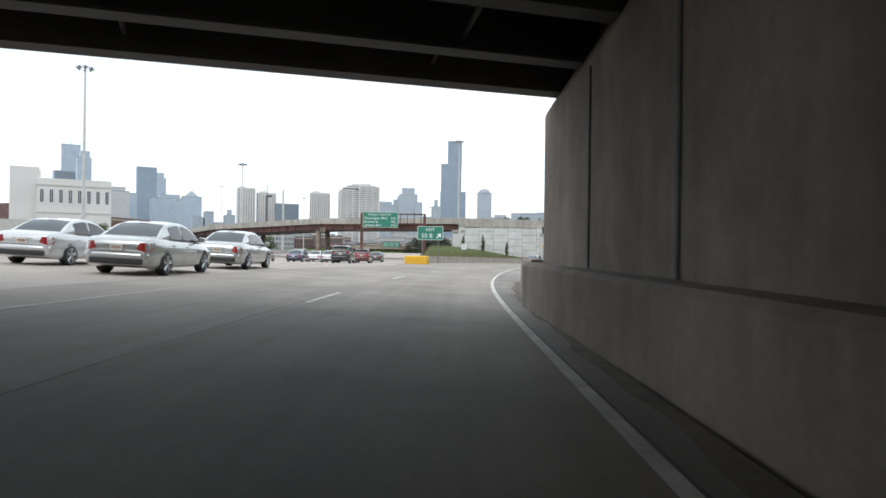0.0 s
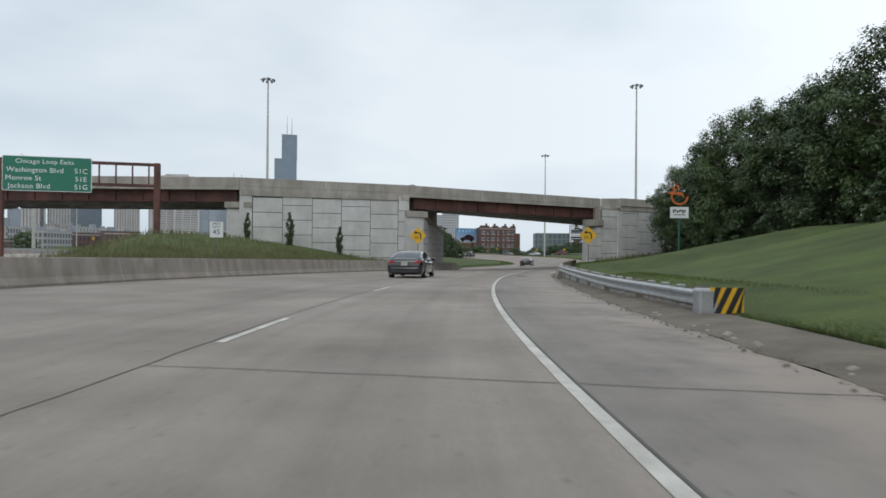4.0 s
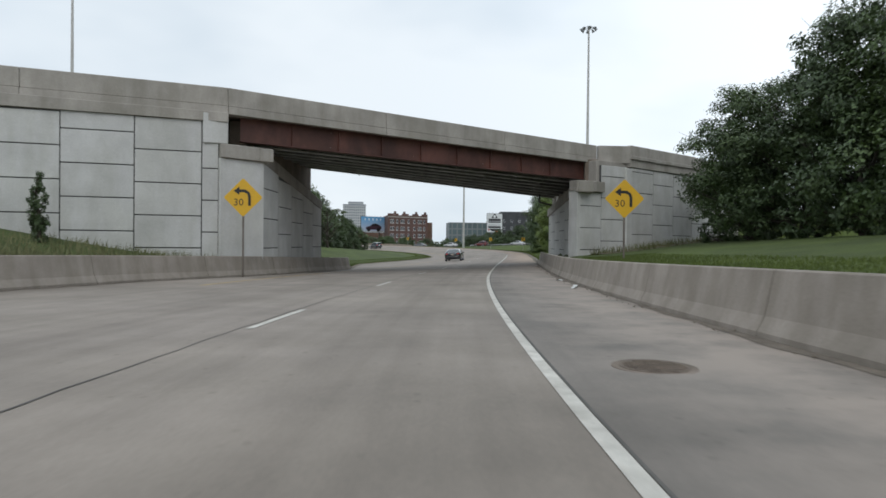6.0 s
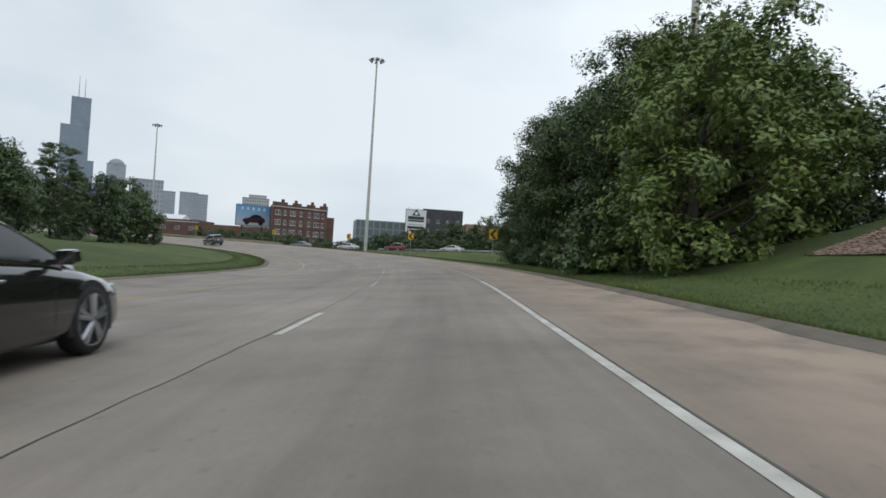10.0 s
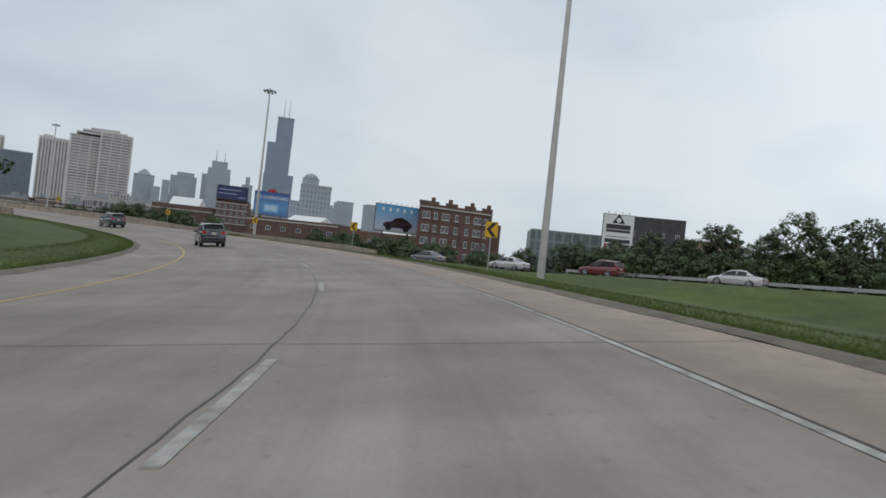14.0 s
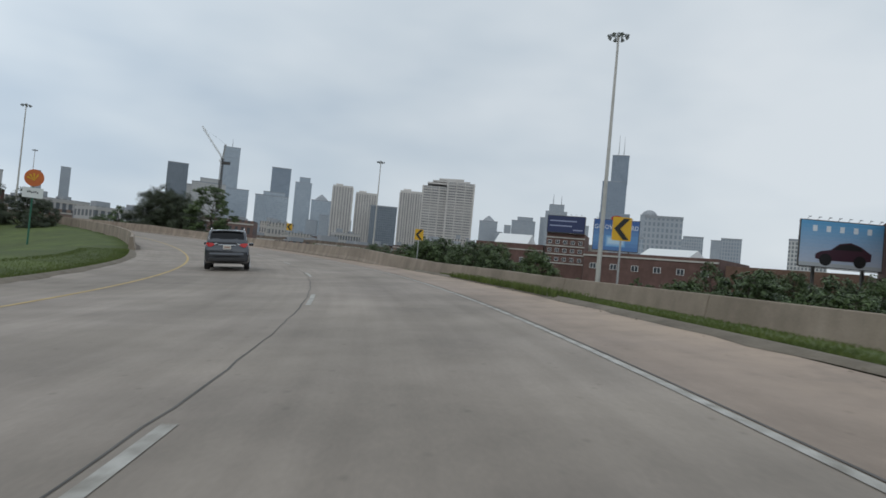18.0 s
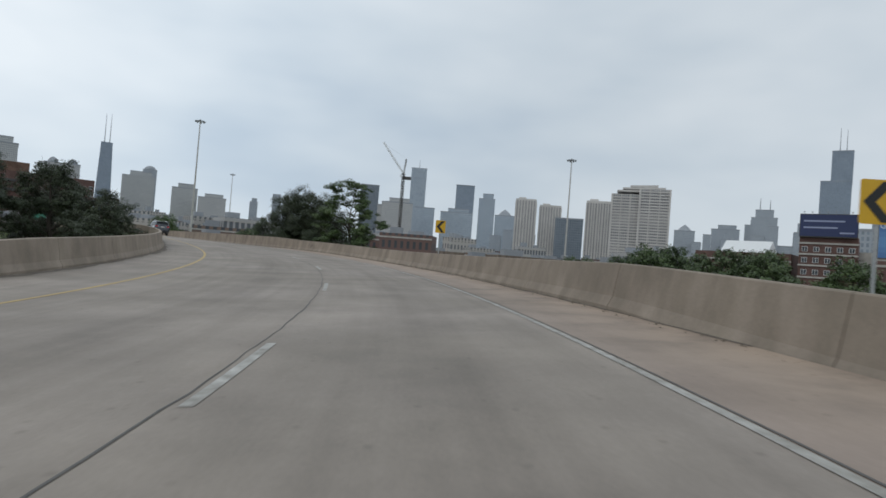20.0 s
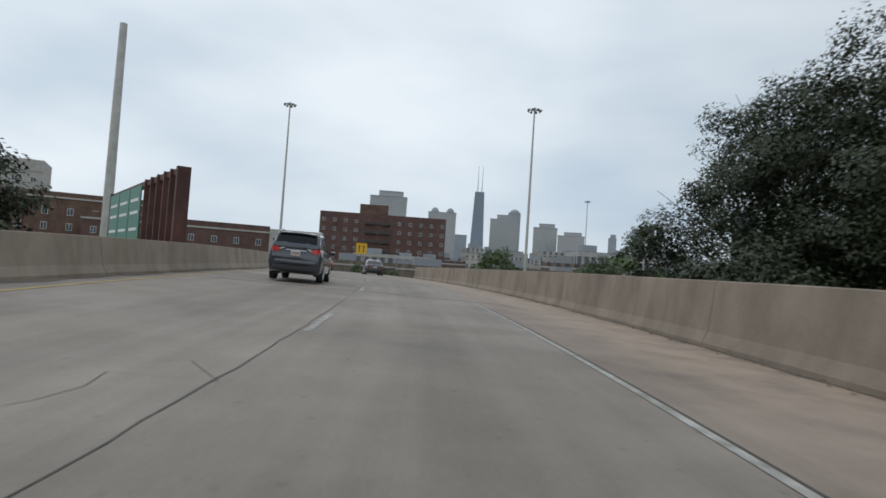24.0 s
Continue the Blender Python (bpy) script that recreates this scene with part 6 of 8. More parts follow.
def draw_car_ad(root, zc, w, h):
    n = 12
    for k in range(n):
        t = (k + 0.5) / n
        c = (0.10 + 0.42 * (1 - t), 0.36 + 0.20 * (1 - t), 0.66 - 0.02 * t)
        panel_quad(root, "poster_band", -w / 2, w / 2, zc - h / 2 + h * k / n, zc - h / 2 + h * (k + 1) / n, 0.03, c)
    for k in range(5):
        panel_quad(root, "heading_bar", -w * 0.33 + k * w * 0.165 - 0.35, -w * 0.33 + k * w * 0.165 + 0.35, zc + h * 0.27, zc + h * 0.40, 0.012, (0.75, 0.8, 0.84))
    hw = w * 0.34
    body = [(-1.0, -0.32), (-0.98, -0.12), (-0.8, 0.0), (-0.45, 0.08), (-0.15, 0.36), (0.25, 0.44), (0.62, 0.30), (0.88, 0.10), (1.0, 0.02), (0.99, -0.28), (0.7, -0.36), (-0.7, -0.38)]
    g = flat([(a * hw + 0.4, zc - h * 0.16 + b * h * 0.52) for a, b in body][::-1], 0.012, 0.006)
    part("poster_shape", g, plain("poster_dark_maroon", (0.06, 0.025, 0.04), 0.4), root)
    g = flat([(a * hw + 0.4, zc - h * 0.16 + b * h * 0.52) for a, b in ((-0.38, 0.09), (-0.12, 0.31), (0.24, 0.38), (0.6, 0.26), (0.7, 0.12))][::-1], 0.004, 0.006)
    part("poster_shape", g, M_BLACK, root)
    for cx in (-0.62, 0.60):
        g = flat([(cx * hw + 0.4 + math.cos(a) * h * 0.135, zc - h * 0.34 + math.sin(a) * h * 0.135) for a in np.linspace(0, 2 * math.pi, 14, endpoint=False)][::-1], 0.003, 0.006)
        part("poster_shape", g, M_BLACK, root)
    panel_quad(root, "poster_band", -w / 2, w / 2, zc - h * 0.5, zc - h * 0.42, 0.015, (0.45, 0.48, 0.50))


def draw_navy(root, zc, w, h):
    panel_quad(root, "poster", -w / 2, w / 2, zc - h / 2, zc + h / 2, 0.03, (0.022, 0.035, 0.11))
    for k, (a, b, z) in enumerate(((-0.44, 0.28, 0.2), (-0.44, 0.16, -0.1), (0.2, 0.45, -0.33))):
        panel_quad(root, "text_bar", a * w, b * w, zc + z * h - 0.18, zc + z * h + 0.18, 0.012, (0.32, 0.36, 0.5))


def draw_blue(root, zc, w, h):
    for k in range(8):
        t = abs(k - 2.5) / 5
        panel_quad(root, "poster_band", -w / 2, w / 2, zc - h / 2 + h * k / 8, zc - h / 2 + h * (k + 1) / 8, 0.03, (0.03 + 0.1 * (1 - t), 0.09 + 0.2 * (1 - t), 0.30 + 0.22 * (1 - t)))
    for k in range(6):
        panel_quad(root, "poster_glow", -w * 0.22 + k * 0.15, w * 0.22 - k * 0.15, zc - h * 0.38 + k * 0.2, zc - k * 0.2, 0.02 - k * 0.002, (0.12 + 0.07 * k, 0.34 + 0.06 * k, 0.62 + 0.03 * k))
    words("GO OVERBOARD", 1.75, M_WHITE, root, pose(0, 0.0, zc + h * 0.26), squeeze=0.86)
    g = Geo()
    g.sweep([[(math.cos(a) * 1.7, y, zc + h * 0.56 + math.sin(a) * 0.8) for a in np.linspace(0, 2 * math.pi, 18, endpoint=False)] for y in (0.05, 0.35)])
    part("logo_oval", g, plain("logo_red", (0.42, 0.02, 0.02), 0.4), root)


billboard("car_billboard", "sky-blue billboard with a dark red car and white bars", 107.3, 403.5, 5.6, 13.0, 13.0, 12, -3.0, draw_car_ad)
billboard("navy_billboard", "navy blue billboard with pale text bars on a brick building", 55.8, 489.2, 13.9, 19.0, 11.5, -2, 13.3, draw_navy)
billboard("blue_billboard", "blue billboard reading go overboard with a red oval", 71.2, 474.0, 8.8, 17.4, 12.4, -2, -3.0, draw_blue)


def block_house(name, label, x, y, w, d, top, yaw, material, bands=(), win=None, roof=None):
    root = thing(name, label, "building", m=pose(x, y, -5.0, 0, 0, yaw))
    h = top + 5.0
    g = Geo()
    g.box((0, d / 2, h / 2), (w, d, h))
    part("wall", g, material, root)
    g = Geo()
    for sx, sy, lx, ly in ((0, 0.15, w, 0.3), (0, d - 0.15, w, 0.3), (-w / 2 + 0.15, d / 2, 0.3, d - 0.6), (w / 2 - 0.15, d / 2, 0.3, d - 0.6)):
        g.box((sx, sy, h + 0.25), (lx, ly, 0.5))
    part("parapet", g, material, root)
    for z in bands:
        g = Geo()
        g.box((0, -0.06, z + 5.0), (w + 0.2, 0.3, 0.4))
        part("stone_band", g, M_LIME, root)
    if win:
        nx, zs, ww, wh = win
        for z in zs:
            for k in range(nx):
                house_window(root, -w / 2 + w * (k + 0.5) / nx, -0.02, z + 5.0, ww, wh, False)
    if roof:
        g = Geo()
        a, b, hh = roof
        g.add([(a - b, 1, h), (a + b, 1, h), (a + b, d * 0.7, h), (a - b, d * 0.7, h), (a - b, d * 0.35, h + hh), (a + b, d * 0.35, h + hh)],
              [(0, 1, 5, 4), (2, 3, 4, 5), (1, 2, 5), (3, 0, 4)])
        part("skylight_roof", g, M_WHITE, root, "white pitched roof light")
    return root


block_house("striped_brick_building", "red brick building with pale stone bands under the navy billboard", 56.0, 489.0, 11.8, 16, 13.2, -2, M_BRICK, (12.2, 9.6, 7.0, 4.2), (5, (10.8, 8.2, 5.4), 1.2, 1.2))
block_house("grey_shop_building", "grey shop building under the blue billboard", 71.0, 478.0, 13.0, 14, 7.6, -2, M_OLD, (7.0,), (8, (5.0,), 0.9, 1.6))
block_house("beige_block", "plain beige building between the billboards", 62.0, 505.0, 12.0, 14, 11.0, -2, M_LIME)
block_house("low_brick_works", "long low brown brick building with a white roof light", 79.0, 446.0, 33.0, 24, 6.6, -25, M_BRICK, (6.2,), (6, (3.6,), 1.8, 1.4), (3, 6.0, 2.6))
block_house("low_brick_works", "low brown brick building behind the shrubs", 107.0, 431.5, 26.0, 20, 5.2, -25, M_BRICK_BR, (), (4, (2.4,), 1.6, 1.3))
block_house("brick_gable_house", "red brick building with arched gable far off", 36.0, 503.0, 24.0, 20, 9.5, -8, M_BRICK, (8.0,), (5, (4.5,), 1.3, 1.8), (0, 6, 4.0))
block_house("low_warehouse", "low grey warehouse roofs beyond the parapet", -60.0, 560.0, 70.0, 30, 2.0, 10, M_BRICK_BR, (), (12, (0.0,), 2.2, 1.3))
block_house("low_warehouse", "long low tan warehouse far beyond the parapet", -150.0, 640.0, 110.0, 30, 4.0, 20, M_LIME, (), (16, (1.0,), 2.6, 1.5))
block_house("low_warehouse", "low white-roofed sheds below the skyline", -260.0, 720.0, 120.0, 40, 5.5, 26, M_BRICK, (), (16, (2.0,), 2.8, 1.6))
block_house("glass_office", "grey-green glass office with orange panels", 158.0, 396.0, 24.0, 18, 10.6, -18, facade("green_glass_facade", (0.20, 0.22, 0.22), (0.115, 0.155, 0.155), 3.2, 2.6, 0.35))
block_house("dark_loft_building", "charcoal clad loft building behind the white sign", 171.0, 374.0, 15.0, 20, 15.6, -24, surface("charcoal_cladding", (0.035, 0.036, 0.04), (0.065, 0.066, 0.07), 0.4, 0.7, fine=5, bump=0.1), (), (4, (11.5, 8.0, 4.5), 1.1, 1.3))
block_house("tan_brick_building", "tan brick building beside the charcoal one", 192.0, 378.0, 14.0, 18, 11.5, -26, surface("tan_brick", (0.24, 0.17, 0.115), (0.33, 0.24, 0.165), 0.5, 0.85, bump=0.1), (), (3, (8.0, 4.5), 1.2, 1.4))
mk = billboard("white_board_sign", "tall white sign board with black bars and a triangle", 151.7, 358.8, 5.6, 14.0, 7.0, -18, -4.0,
               lambda r, zc, w, h: panel_quad(r, "board", -w / 2, w / 2, zc - h / 2, zc + h / 2, 0.03, (0.70, 0.71, 0.70)))
part("emblem", flat([(-1.5, 12.0), (0.0, 14.3), (1.5, 12.0)][::-1], 0.01, 0.006), M_BLACK, mk)
g = Geo()
g.sweep([[(math.cos(a) * 0.55, y, 12.75 + math.sin(a) * 0.55) for a in np.linspace(0, 2 * math.pi, 14, endpoint=False)] for y in (-0.01, 0.005)])
part("emblem", g, M_WHITE, mk)
for a, b, z, hh in ((-2.8, 2.8, 11.2, 0.55), (-2.8, 2.8, 10.2, 0.3), (-2.6, 2.6, 8.9, 0.08), (-2.9, 2.9, 7.9, 0.45), (-2.2, 2.9, 6.9, 0.3), (-1.6, 2.4, 6.3, 0.3)):
    panel_quad(mk, "text_bar", a, b, z - hh, z + hh, 0.012, (0.03, 0.03, 0.032))
panel_quad(mk, "text_block", -2.9, -2.35, 6.2, 7.2, 0.01, (0.4, 0.03, 0.03))
# apartment block ahead at the end of the ramp
bn = block_house("brick_apartment_block", "long dark red brick apartment block with balconies", -287.5, 474.5, 62.0, 16, 29.5, 68, M_BRICK, (), None)
for z in (26.0, 21.5, 17.0, 12.5, 8.0):
    for k in range(12):
        x = -29 + k * 5.3
        if -8 < x < 4:
            continue
        house_window(bn, x, -0.02, z + 5, 1.5, 1.6, False)
    for x in (-6.0, 1.0):
        g = Geo()
        g.box((x, -0.7, z + 3.9), (5.6, 1.5, 0.25))
        g.box((x, -1.4, z + 4.5), (5.6, 0.08, 1.0))
        part("balcony", g, M_STEEL_DARK, bn)
g = Geo()
g.box((-5, 8, 37.0), (14, 9, 6.0))
part("stair_house", g, M_BRICK_BR, bn)
block_house("brown_flats", "brown brick flats beside the ramp", -165.0, 344.0, 46.0, 16, 15.0, 88, M_BRICK_BR, (14.2,), (9, (11.0, 7.5), 1.3, 1.7))
block_house("brown_flats", "low brown brick flats with white trim", -150.0, 372.0, 40.0, 14, 10.5, 84, M_BRICK, (9.5,), (8, (7.0, 3.8), 1.2, 1.5))
block_house("pale_flats", "pale flats with flat roof over the brown ones", -235.0, 318.0, 36.0, 18, 30.0, 88, M_LIME, (27.0,), (7, (24.0, 20.0), 1.6, 1.6))
block_house("beige_terrace", "long beige terrace with many small windows", -252.0, 402.0, 62.0, 14, 15.5, 78, M_LIME, (), (15, (12.0, 8.5), 1.2, 1.6))
block_house("concrete_hospital", "pale concrete block with deep upright bays", -137.0, 238.0, 24.0, 18, 25.0, 30, M_PALE, (23.0, 13.0), (8, (19.0,), 1.3, 5.5))
block_house("concrete_hospital", "plain pale concrete stair tower of the block", -152.0, 232.0, 9.0, 14, 29.0, 30, M_PALE)
block_house("terrace_house", "pale row houses at the edge of the expressway", -150.0, 205.0, 30.0, 12, 9.0, 40, M_LIME, (), (8, (5.0,), 1.2, 1.4))
# low streets between the ramp and the skyline
LOW_KINDS = []
for w, d, h, mat, lab in ((22, 14, 11, facade("brick_street_facade", (0.15, 0.09, 0.075), (0.06, 0.065, 0.07), 3.4, 2.6, 0.75, 0.7), "red brick walk-up with flat roof in haze"),
                          (30, 16, 9, facade("brown_street_facade", (0.20, 0.14, 0.11), (0.07, 0.075, 0.08), 3.6, 3.4, 0.9, 0.7), "brown brick works with flat roof in haze"),
                          (18, 14, 15, facade("stone_street_facade", (0.42, 0.395, 0.36), (0.14, 0.15, 0.16), 3.3, 2.4, 0.7, 0.7), "pale stone flats in haze"),
                          (40, 20, 7.5, M_OLD, "grey flat-roofed warehouse in haze"),
                          (26, 15, 13, facade("concrete_street_facade", (0.40, 0.39, 0.375), (0.13, 0.14, 0.15), 3.2, 2.8, 0.6, 0.7), "pale concrete block with rows of windows in haze")):
    ob = block_house("low_city_building", lab, -80, 560, w, d, h - 5.0, 25, mat, (h - 5.6,))
    for sx, bw, bh in ((-0.25, 0.22, 2.4), (0.2, 0.14, 1.6)):
        g = Geo()
        g.box((sx * w, d * 0.55, h + bh / 2), (bw * w, d * 0.3, bh))
        part("roof_house", g, M_STONE, ob)
    LOW_KINDS.append(tagged(ob, group="low streets below the skyline"))
rng = random.Random(77)
for k in range(90):
    az, dist = radians(rng.uniform(3, 66)), rng.uniform(240, 640)
    x, y = 50 - math.sin(az) * dist, 320 + math.cos(az) * dist
    m = pose(x, y, -5.5, 0, 0, math.degrees(az) + rng.uniform(-35, 35)) @ Matrix.Diagonal((1, 1, rng.uniform(0.8, 1.3) * (0.8 + dist / 700), 1))
    if k < len(LOW_KINDS):
        LOW_KINDS[k].matrix_basis = m
    else:
        ob = copy_thing(LOW_KINDS[k % len(LOW_KINDS)], pose(0, 0, 0))
        ob.matrix_basis = m
# small footbridge-like wall across the far end of the ramp
block_house("retaining_block", "dark abutment at the end of the ramp", -330.0, 500.0, 60.0, 8, 8.0, 66, M_OLD)

# sign frame beside the inner parapet
gl, gr = Vector((-34.6, 359.7)), Vector((-18.5, 362.2))
d2 = gr - gl
gs = thing("side_sign_gantry", "rust-red sign frame with green sign panels beyond the parapet", "sign gantry", m=pose(gl.x, gl.y, -1.0, 0, 0, math.degrees(math.atan2(d2.y, d2.x))))
ln = d2.length
for k in range(7):
    g = Geo()
    x = ln * (0.0, 0.62, 0.70, 0.78, 0.86, 0.93, 1.0)[k]
    g.box((x, 0.3, 3.25), (0.26 if k in (0, 6) else 0.14, 0.5, 6.5))
    part("upright", g, M_STEEL_RED, gs)
for z in (3.3, 6.35):
    g = Geo()
    g.box((ln / 2, 0.3, z), (ln + 0.3, 0.3, 0.24))
    part("chord", g, M_STEEL_RED, gs)
for a, b in ((0.06, 0.24), (0.25, 0.43), (0.44, 0.61)):
    o = part("sign_panel", sign_plate(Geo(), (b - a) * ln, 3.0, 0.1, 0.0, 0.05), M_GREEN, gs, "green sign panel")
    o.location = ((a + b) / 2 * ln, -0.05, 4.75)
    for z, hh in ((5.6, 0.14), (5.0, 0.14), (4.2, 0.14)):
        g = Geo()
        g.box(((a + b) / 2 * ln, -0.06, z), ((b - a) * ln * 0.7, 0.02, hh))
        part("text_bar", g, M_WHITE, gs)

# timber pole with a one-sided arm beyond the lower road
pole = thing("utility_pole", "dark timber pole with a braced one-sided arm among trees", "utility pole", m=pose(144.2, 269.8, 0.6, 0, 0, -52))
g = Geo()
g.tube((0, 0, -0.4), (0, 0, 11.7), 0.17, 0.13, n=10)
part("shaft", g, M_WOODPOST, pole)
g = Geo()
g.box((1.35, 0.1, 11.15), (3.1, 0.12, 0.16))
part("arm", g, M_WOODPOST, pole)
g = Geo()
g.tube((0.1, 0.1, 10.0), (1.2, 0.1, 11.1), 0.035, n=6)
part("brace", g, M_STEEL_DARK, pole)
g = Geo()
g.tube((0.36, 0.0, 8.0), (0.36, 0.0, 10.9), 0.09, n=8)
part("conduit", g, M_GALV, pole)
banner = thing("banner_pole", "orange banner on a thin pole below the white board", "banner", m=pose(149.6, 354.5, -3.5, 0, 0, -18))
g = Geo()
g.tube((0, 0, 0), (0, 0, 9.9), 0.06, n=8)
part("pole", g, M_POST, banner)
g = Geo()
g.box((0.62, 0, 8.4), (1.15, 0.03, 2.6))
part("banner_cloth", g, plain("orange_banner_cloth", (0.50, 0.10, 0.035), 0.8), banner, "orange cloth")

# ---- trees ----
def leaves(centres, radii, count, size, seed, droop=0.25, twigs=9):
    """Small leaf sprays gathered in clumps on the ends of twigs; a pointed triangle each."""
    r = np.random.default_rng(seed)
    centres, radii = np.asarray(centres, float), np.asarray(radii, float)
    unit = lambda a: a / np.linalg.norm(a, axis=1)[:, None]
    w = radii.prod(1) ** 0.66
    d = unit(r.normal(size=(len(centres) * twigs, 3)) + np.array([0, 0, 0.25]))
    base = np.repeat(np.arange(len(centres)), twigs)
    out = 0.35 + 0.6 * r.random(len(base))
    tw_c = centres[base] + d * radii[base] * out[:, None]
    tw_r = radii[base] * (0.26 + 0.22 * r.random(len(base)))[:, None]
    ww = w[base] * tw_r[:, 0] ** 2
    k = r.choice(len(base), count, p=ww / ww.sum())
    q = unit(r.normal(size=(count, 3)))
    p = tw_c[k] + q * tw_r[k] * (r.random(count) ** 0.4)[:, None]
    n = unit(q * 0.6 + d[k] * 0.5 + r.normal(size=(count, 3)) * 0.4 + np.array([0, 0, 0.6]))
    a = unit(np.cross(n, r.normal(size=(count, 3))))
    b = np.cross(n, a)
    s = size * (0.6 + 0.8 * r.random(count))[:, None]
    tip = p + a * s + np.array([0, 0, -droop]) * s
    tail = p - a * s * 0.75
    v = np.stack([tail + b * s * 0.56, tip, tail - b * s * 0.5], 1).reshape(-1, 3)
    f = np.arange(count * 3).reshape(-1, 3)
    return v, f


def leaf_part(name, v, f, material, parent):
    me = bpy.data.meshes.new(name)
    me.from_pydata(v.tolist(), [], f.tolist())
    me.materials.append(material)
    ob = new(name, me)
    ob.parent = parent
    return ob


def tree(kind, label, height, width, seed, count, leaf, material, bare=0.22, clumps=26, group="", flatten=0.75, clump=1.0, girth=1.0):
    """A tapered trunk with limbs and a crown of leaf clumps at the limbs' ends."""
    rr = random.Random(seed)
    root = thing(kind, label, "tree", group)
    z0 = height * bare
    bend = [(0, 0, -0.4)]
    n = 6
    for i in range(1, n + 1):
        bend.append((rr.uniform(-0.03, 0.03) * height, rr.uniform(-0.03, 0.03) * height, height * 0.8 * i / n))
    r0 = (0.022 * height + 0.06) * girth
    g = Geo()
    for i in range(n):
        g.tube(bend[i], bend[i + 1], r0 * (1 - 0.14 * i), r0 * (1 - 0.14 * (i + 1)), 8, False)
    centres, radii = [], []
    for c in range(clumps):
        t = (c + 0.5) / clumps
        zc = z0 + (height * 0.93 - z0) * t
        prof = math.sin(math.pi * min(1, 0.22 + 0.72 * t)) ** 0.7
        ang = c * 2.399 + rr.uniform(-0.5, 0.5)
        rad = width / 2 * prof * rr.uniform(0.25 if c % 3 == 0 else 0.55, 0.9)
        cx, cy = math.cos(ang) * rad, math.sin(ang) * rad
        q = width * rr.uniform(0.13, 0.22) * (0.75 + 0.4 * prof) * clump
        centres.append((cx, cy, zc))
        radii.append((q, q, q * flatten))
        # limb from the trunk to the clump
        zs = max(height * 0.1, zc - rad * rr.uniform(0.5, 0.9))
        k = min(n - 1, max(0, int(zs / (height * 0.8) * n)))
        a, b = Vector(bend[k]), Vector(bend[k + 1])
        s = a.lerp(b, 0.5)
        s.z = min(zs, bend[-1][2])
        mid = s.lerp(Vector((cx, cy, zc)), 0.55) + Vector((0, 0, -0.06 * rad))
        lr = r0 * 0.32 * (1.1 - t)
        g.tube(s, mid, lr + 0.02, lr * 0.7 + 0.015, 5, False)
        g.tube(mid, (cx, cy, zc + q * 0.3), lr * 0.7 + 0.015, 0.012, 5, False)
        for _ in range(2):
            e = Vector((cx, cy, zc)) + Vector((rr.uniform(-1, 1), rr.uniform(-1, 1), rr.uniform(-0.2, 0.8))) * q * 0.8
            g.tube(mid.lerp(Vector((cx, cy, zc)), 0.5), e, lr * 0.35 + 0.01, 0.008, 4, False)
    part("trunk", g, M_BARK, root)
    if count:
        v, f = leaves(centres, radii, count, leaf, seed)
        leaf_part("crown", v, f, material, root)
    return root


T_BROAD = tree("broadleaf_tree", "full dark green broadleaf tree on the grass", 12.5, 10.5, 3, 42000, 0.118, M_LEAF, 0.14, 46)
T_BROAD2 = tree("broadleaf_tree", "dense deep green tree with uneven crown", 13.5, 9.4, 8, 42000, 0.118, M_LEAF3, 0.09, 46)
T_NEAR = tree("broadleaf_tree", "dense dark green tree beside the chevron sign", 13.0, 9.8, 9, 52000, 0.105, M_LEAF, 0.06, 58)
T_FRESH = tree("broadleaf_tree", "bright green bushy tree beside the mulch slope", 11.0, 8.6, 15, 24000, 0.135, M_LEAF2, 0.03, 46)
T_FAR = tree("broadleaf_tree", "dark green tree inside the bend", 9.0, 8.0, 5, 9500, 0.175, M_LEAF, 0.12, 34)
T_FAR2 = tree("broadleaf_tree", "deep green tree far beyond the road", 9.5, 7.2, 6, 9500, 0.175, M_LEAF3, 0.10, 34)
T_ROW = tree("broadleaf_tree", "full dull green tree in the row beyond the lower road", 9.5, 7.6, 17, 7000, 0.2, M_LEAF3, 0.05, 34)
T_SHRUB = tree("shrub", "rounded dark green shrub at the roadside", 3.2, 4.6, 21, 3600, 0.14, M_LEAF, 0.0, 22)
T_SHRUB2 = tree("shrub", "dense dark shrub in the hedge", 4.0, 4.4, 22, 3600, 0.15, M_LEAF3, 0.0, 22)
T_AIRY = tree("locust_tree", "airy tall locust tree with gaps in its crown", 12.8, 7.4, 31, 30000, 0.09, M_LEAF, 0.26, 46, flatten=0.5, clump=0.74, girth=0.5)
T_MASS = tree("broadleaf_tree", "dense tall tree behind the parapet", 13.8, 9.0, 33, 115000, 0.066, M_LEAF4, 0.04, 64, flatten=0.7)
T_PINE = tree("pine_tree", "dark clumped pine tree behind the parapet", 9.5, 7.0, 41, 34000, 0.08, M_LEAF4, 0.12, 36, flatten=0.6)
T_NARROW = tree("columnar_shrub", "narrow upright young evergreen against the wall", 3.0, 0.6, 51, 5000, 0.05, M_LEAF3, 0.02, 26, clump=1.5, flatten=1.6)
T_YOUNG = tree("young_tree", "small fresh green young tree on the hillside", 4.6, 2.6, 61, 3600, 0.09, M_LEAF2, 0.3, 18)
T_DEAD = tree("bare_tree", "leafless grey branching tree", 7.0, 5.0, 71, 0, 0.1, M_LEAF, 0.25, 34)
T_SPIRE = tree("spire_tree", "dark pointed young tree in the row", 7.6, 3.6, 81, 2600, 0.18, M_LEAF3, 0.05, 18)
used = set()


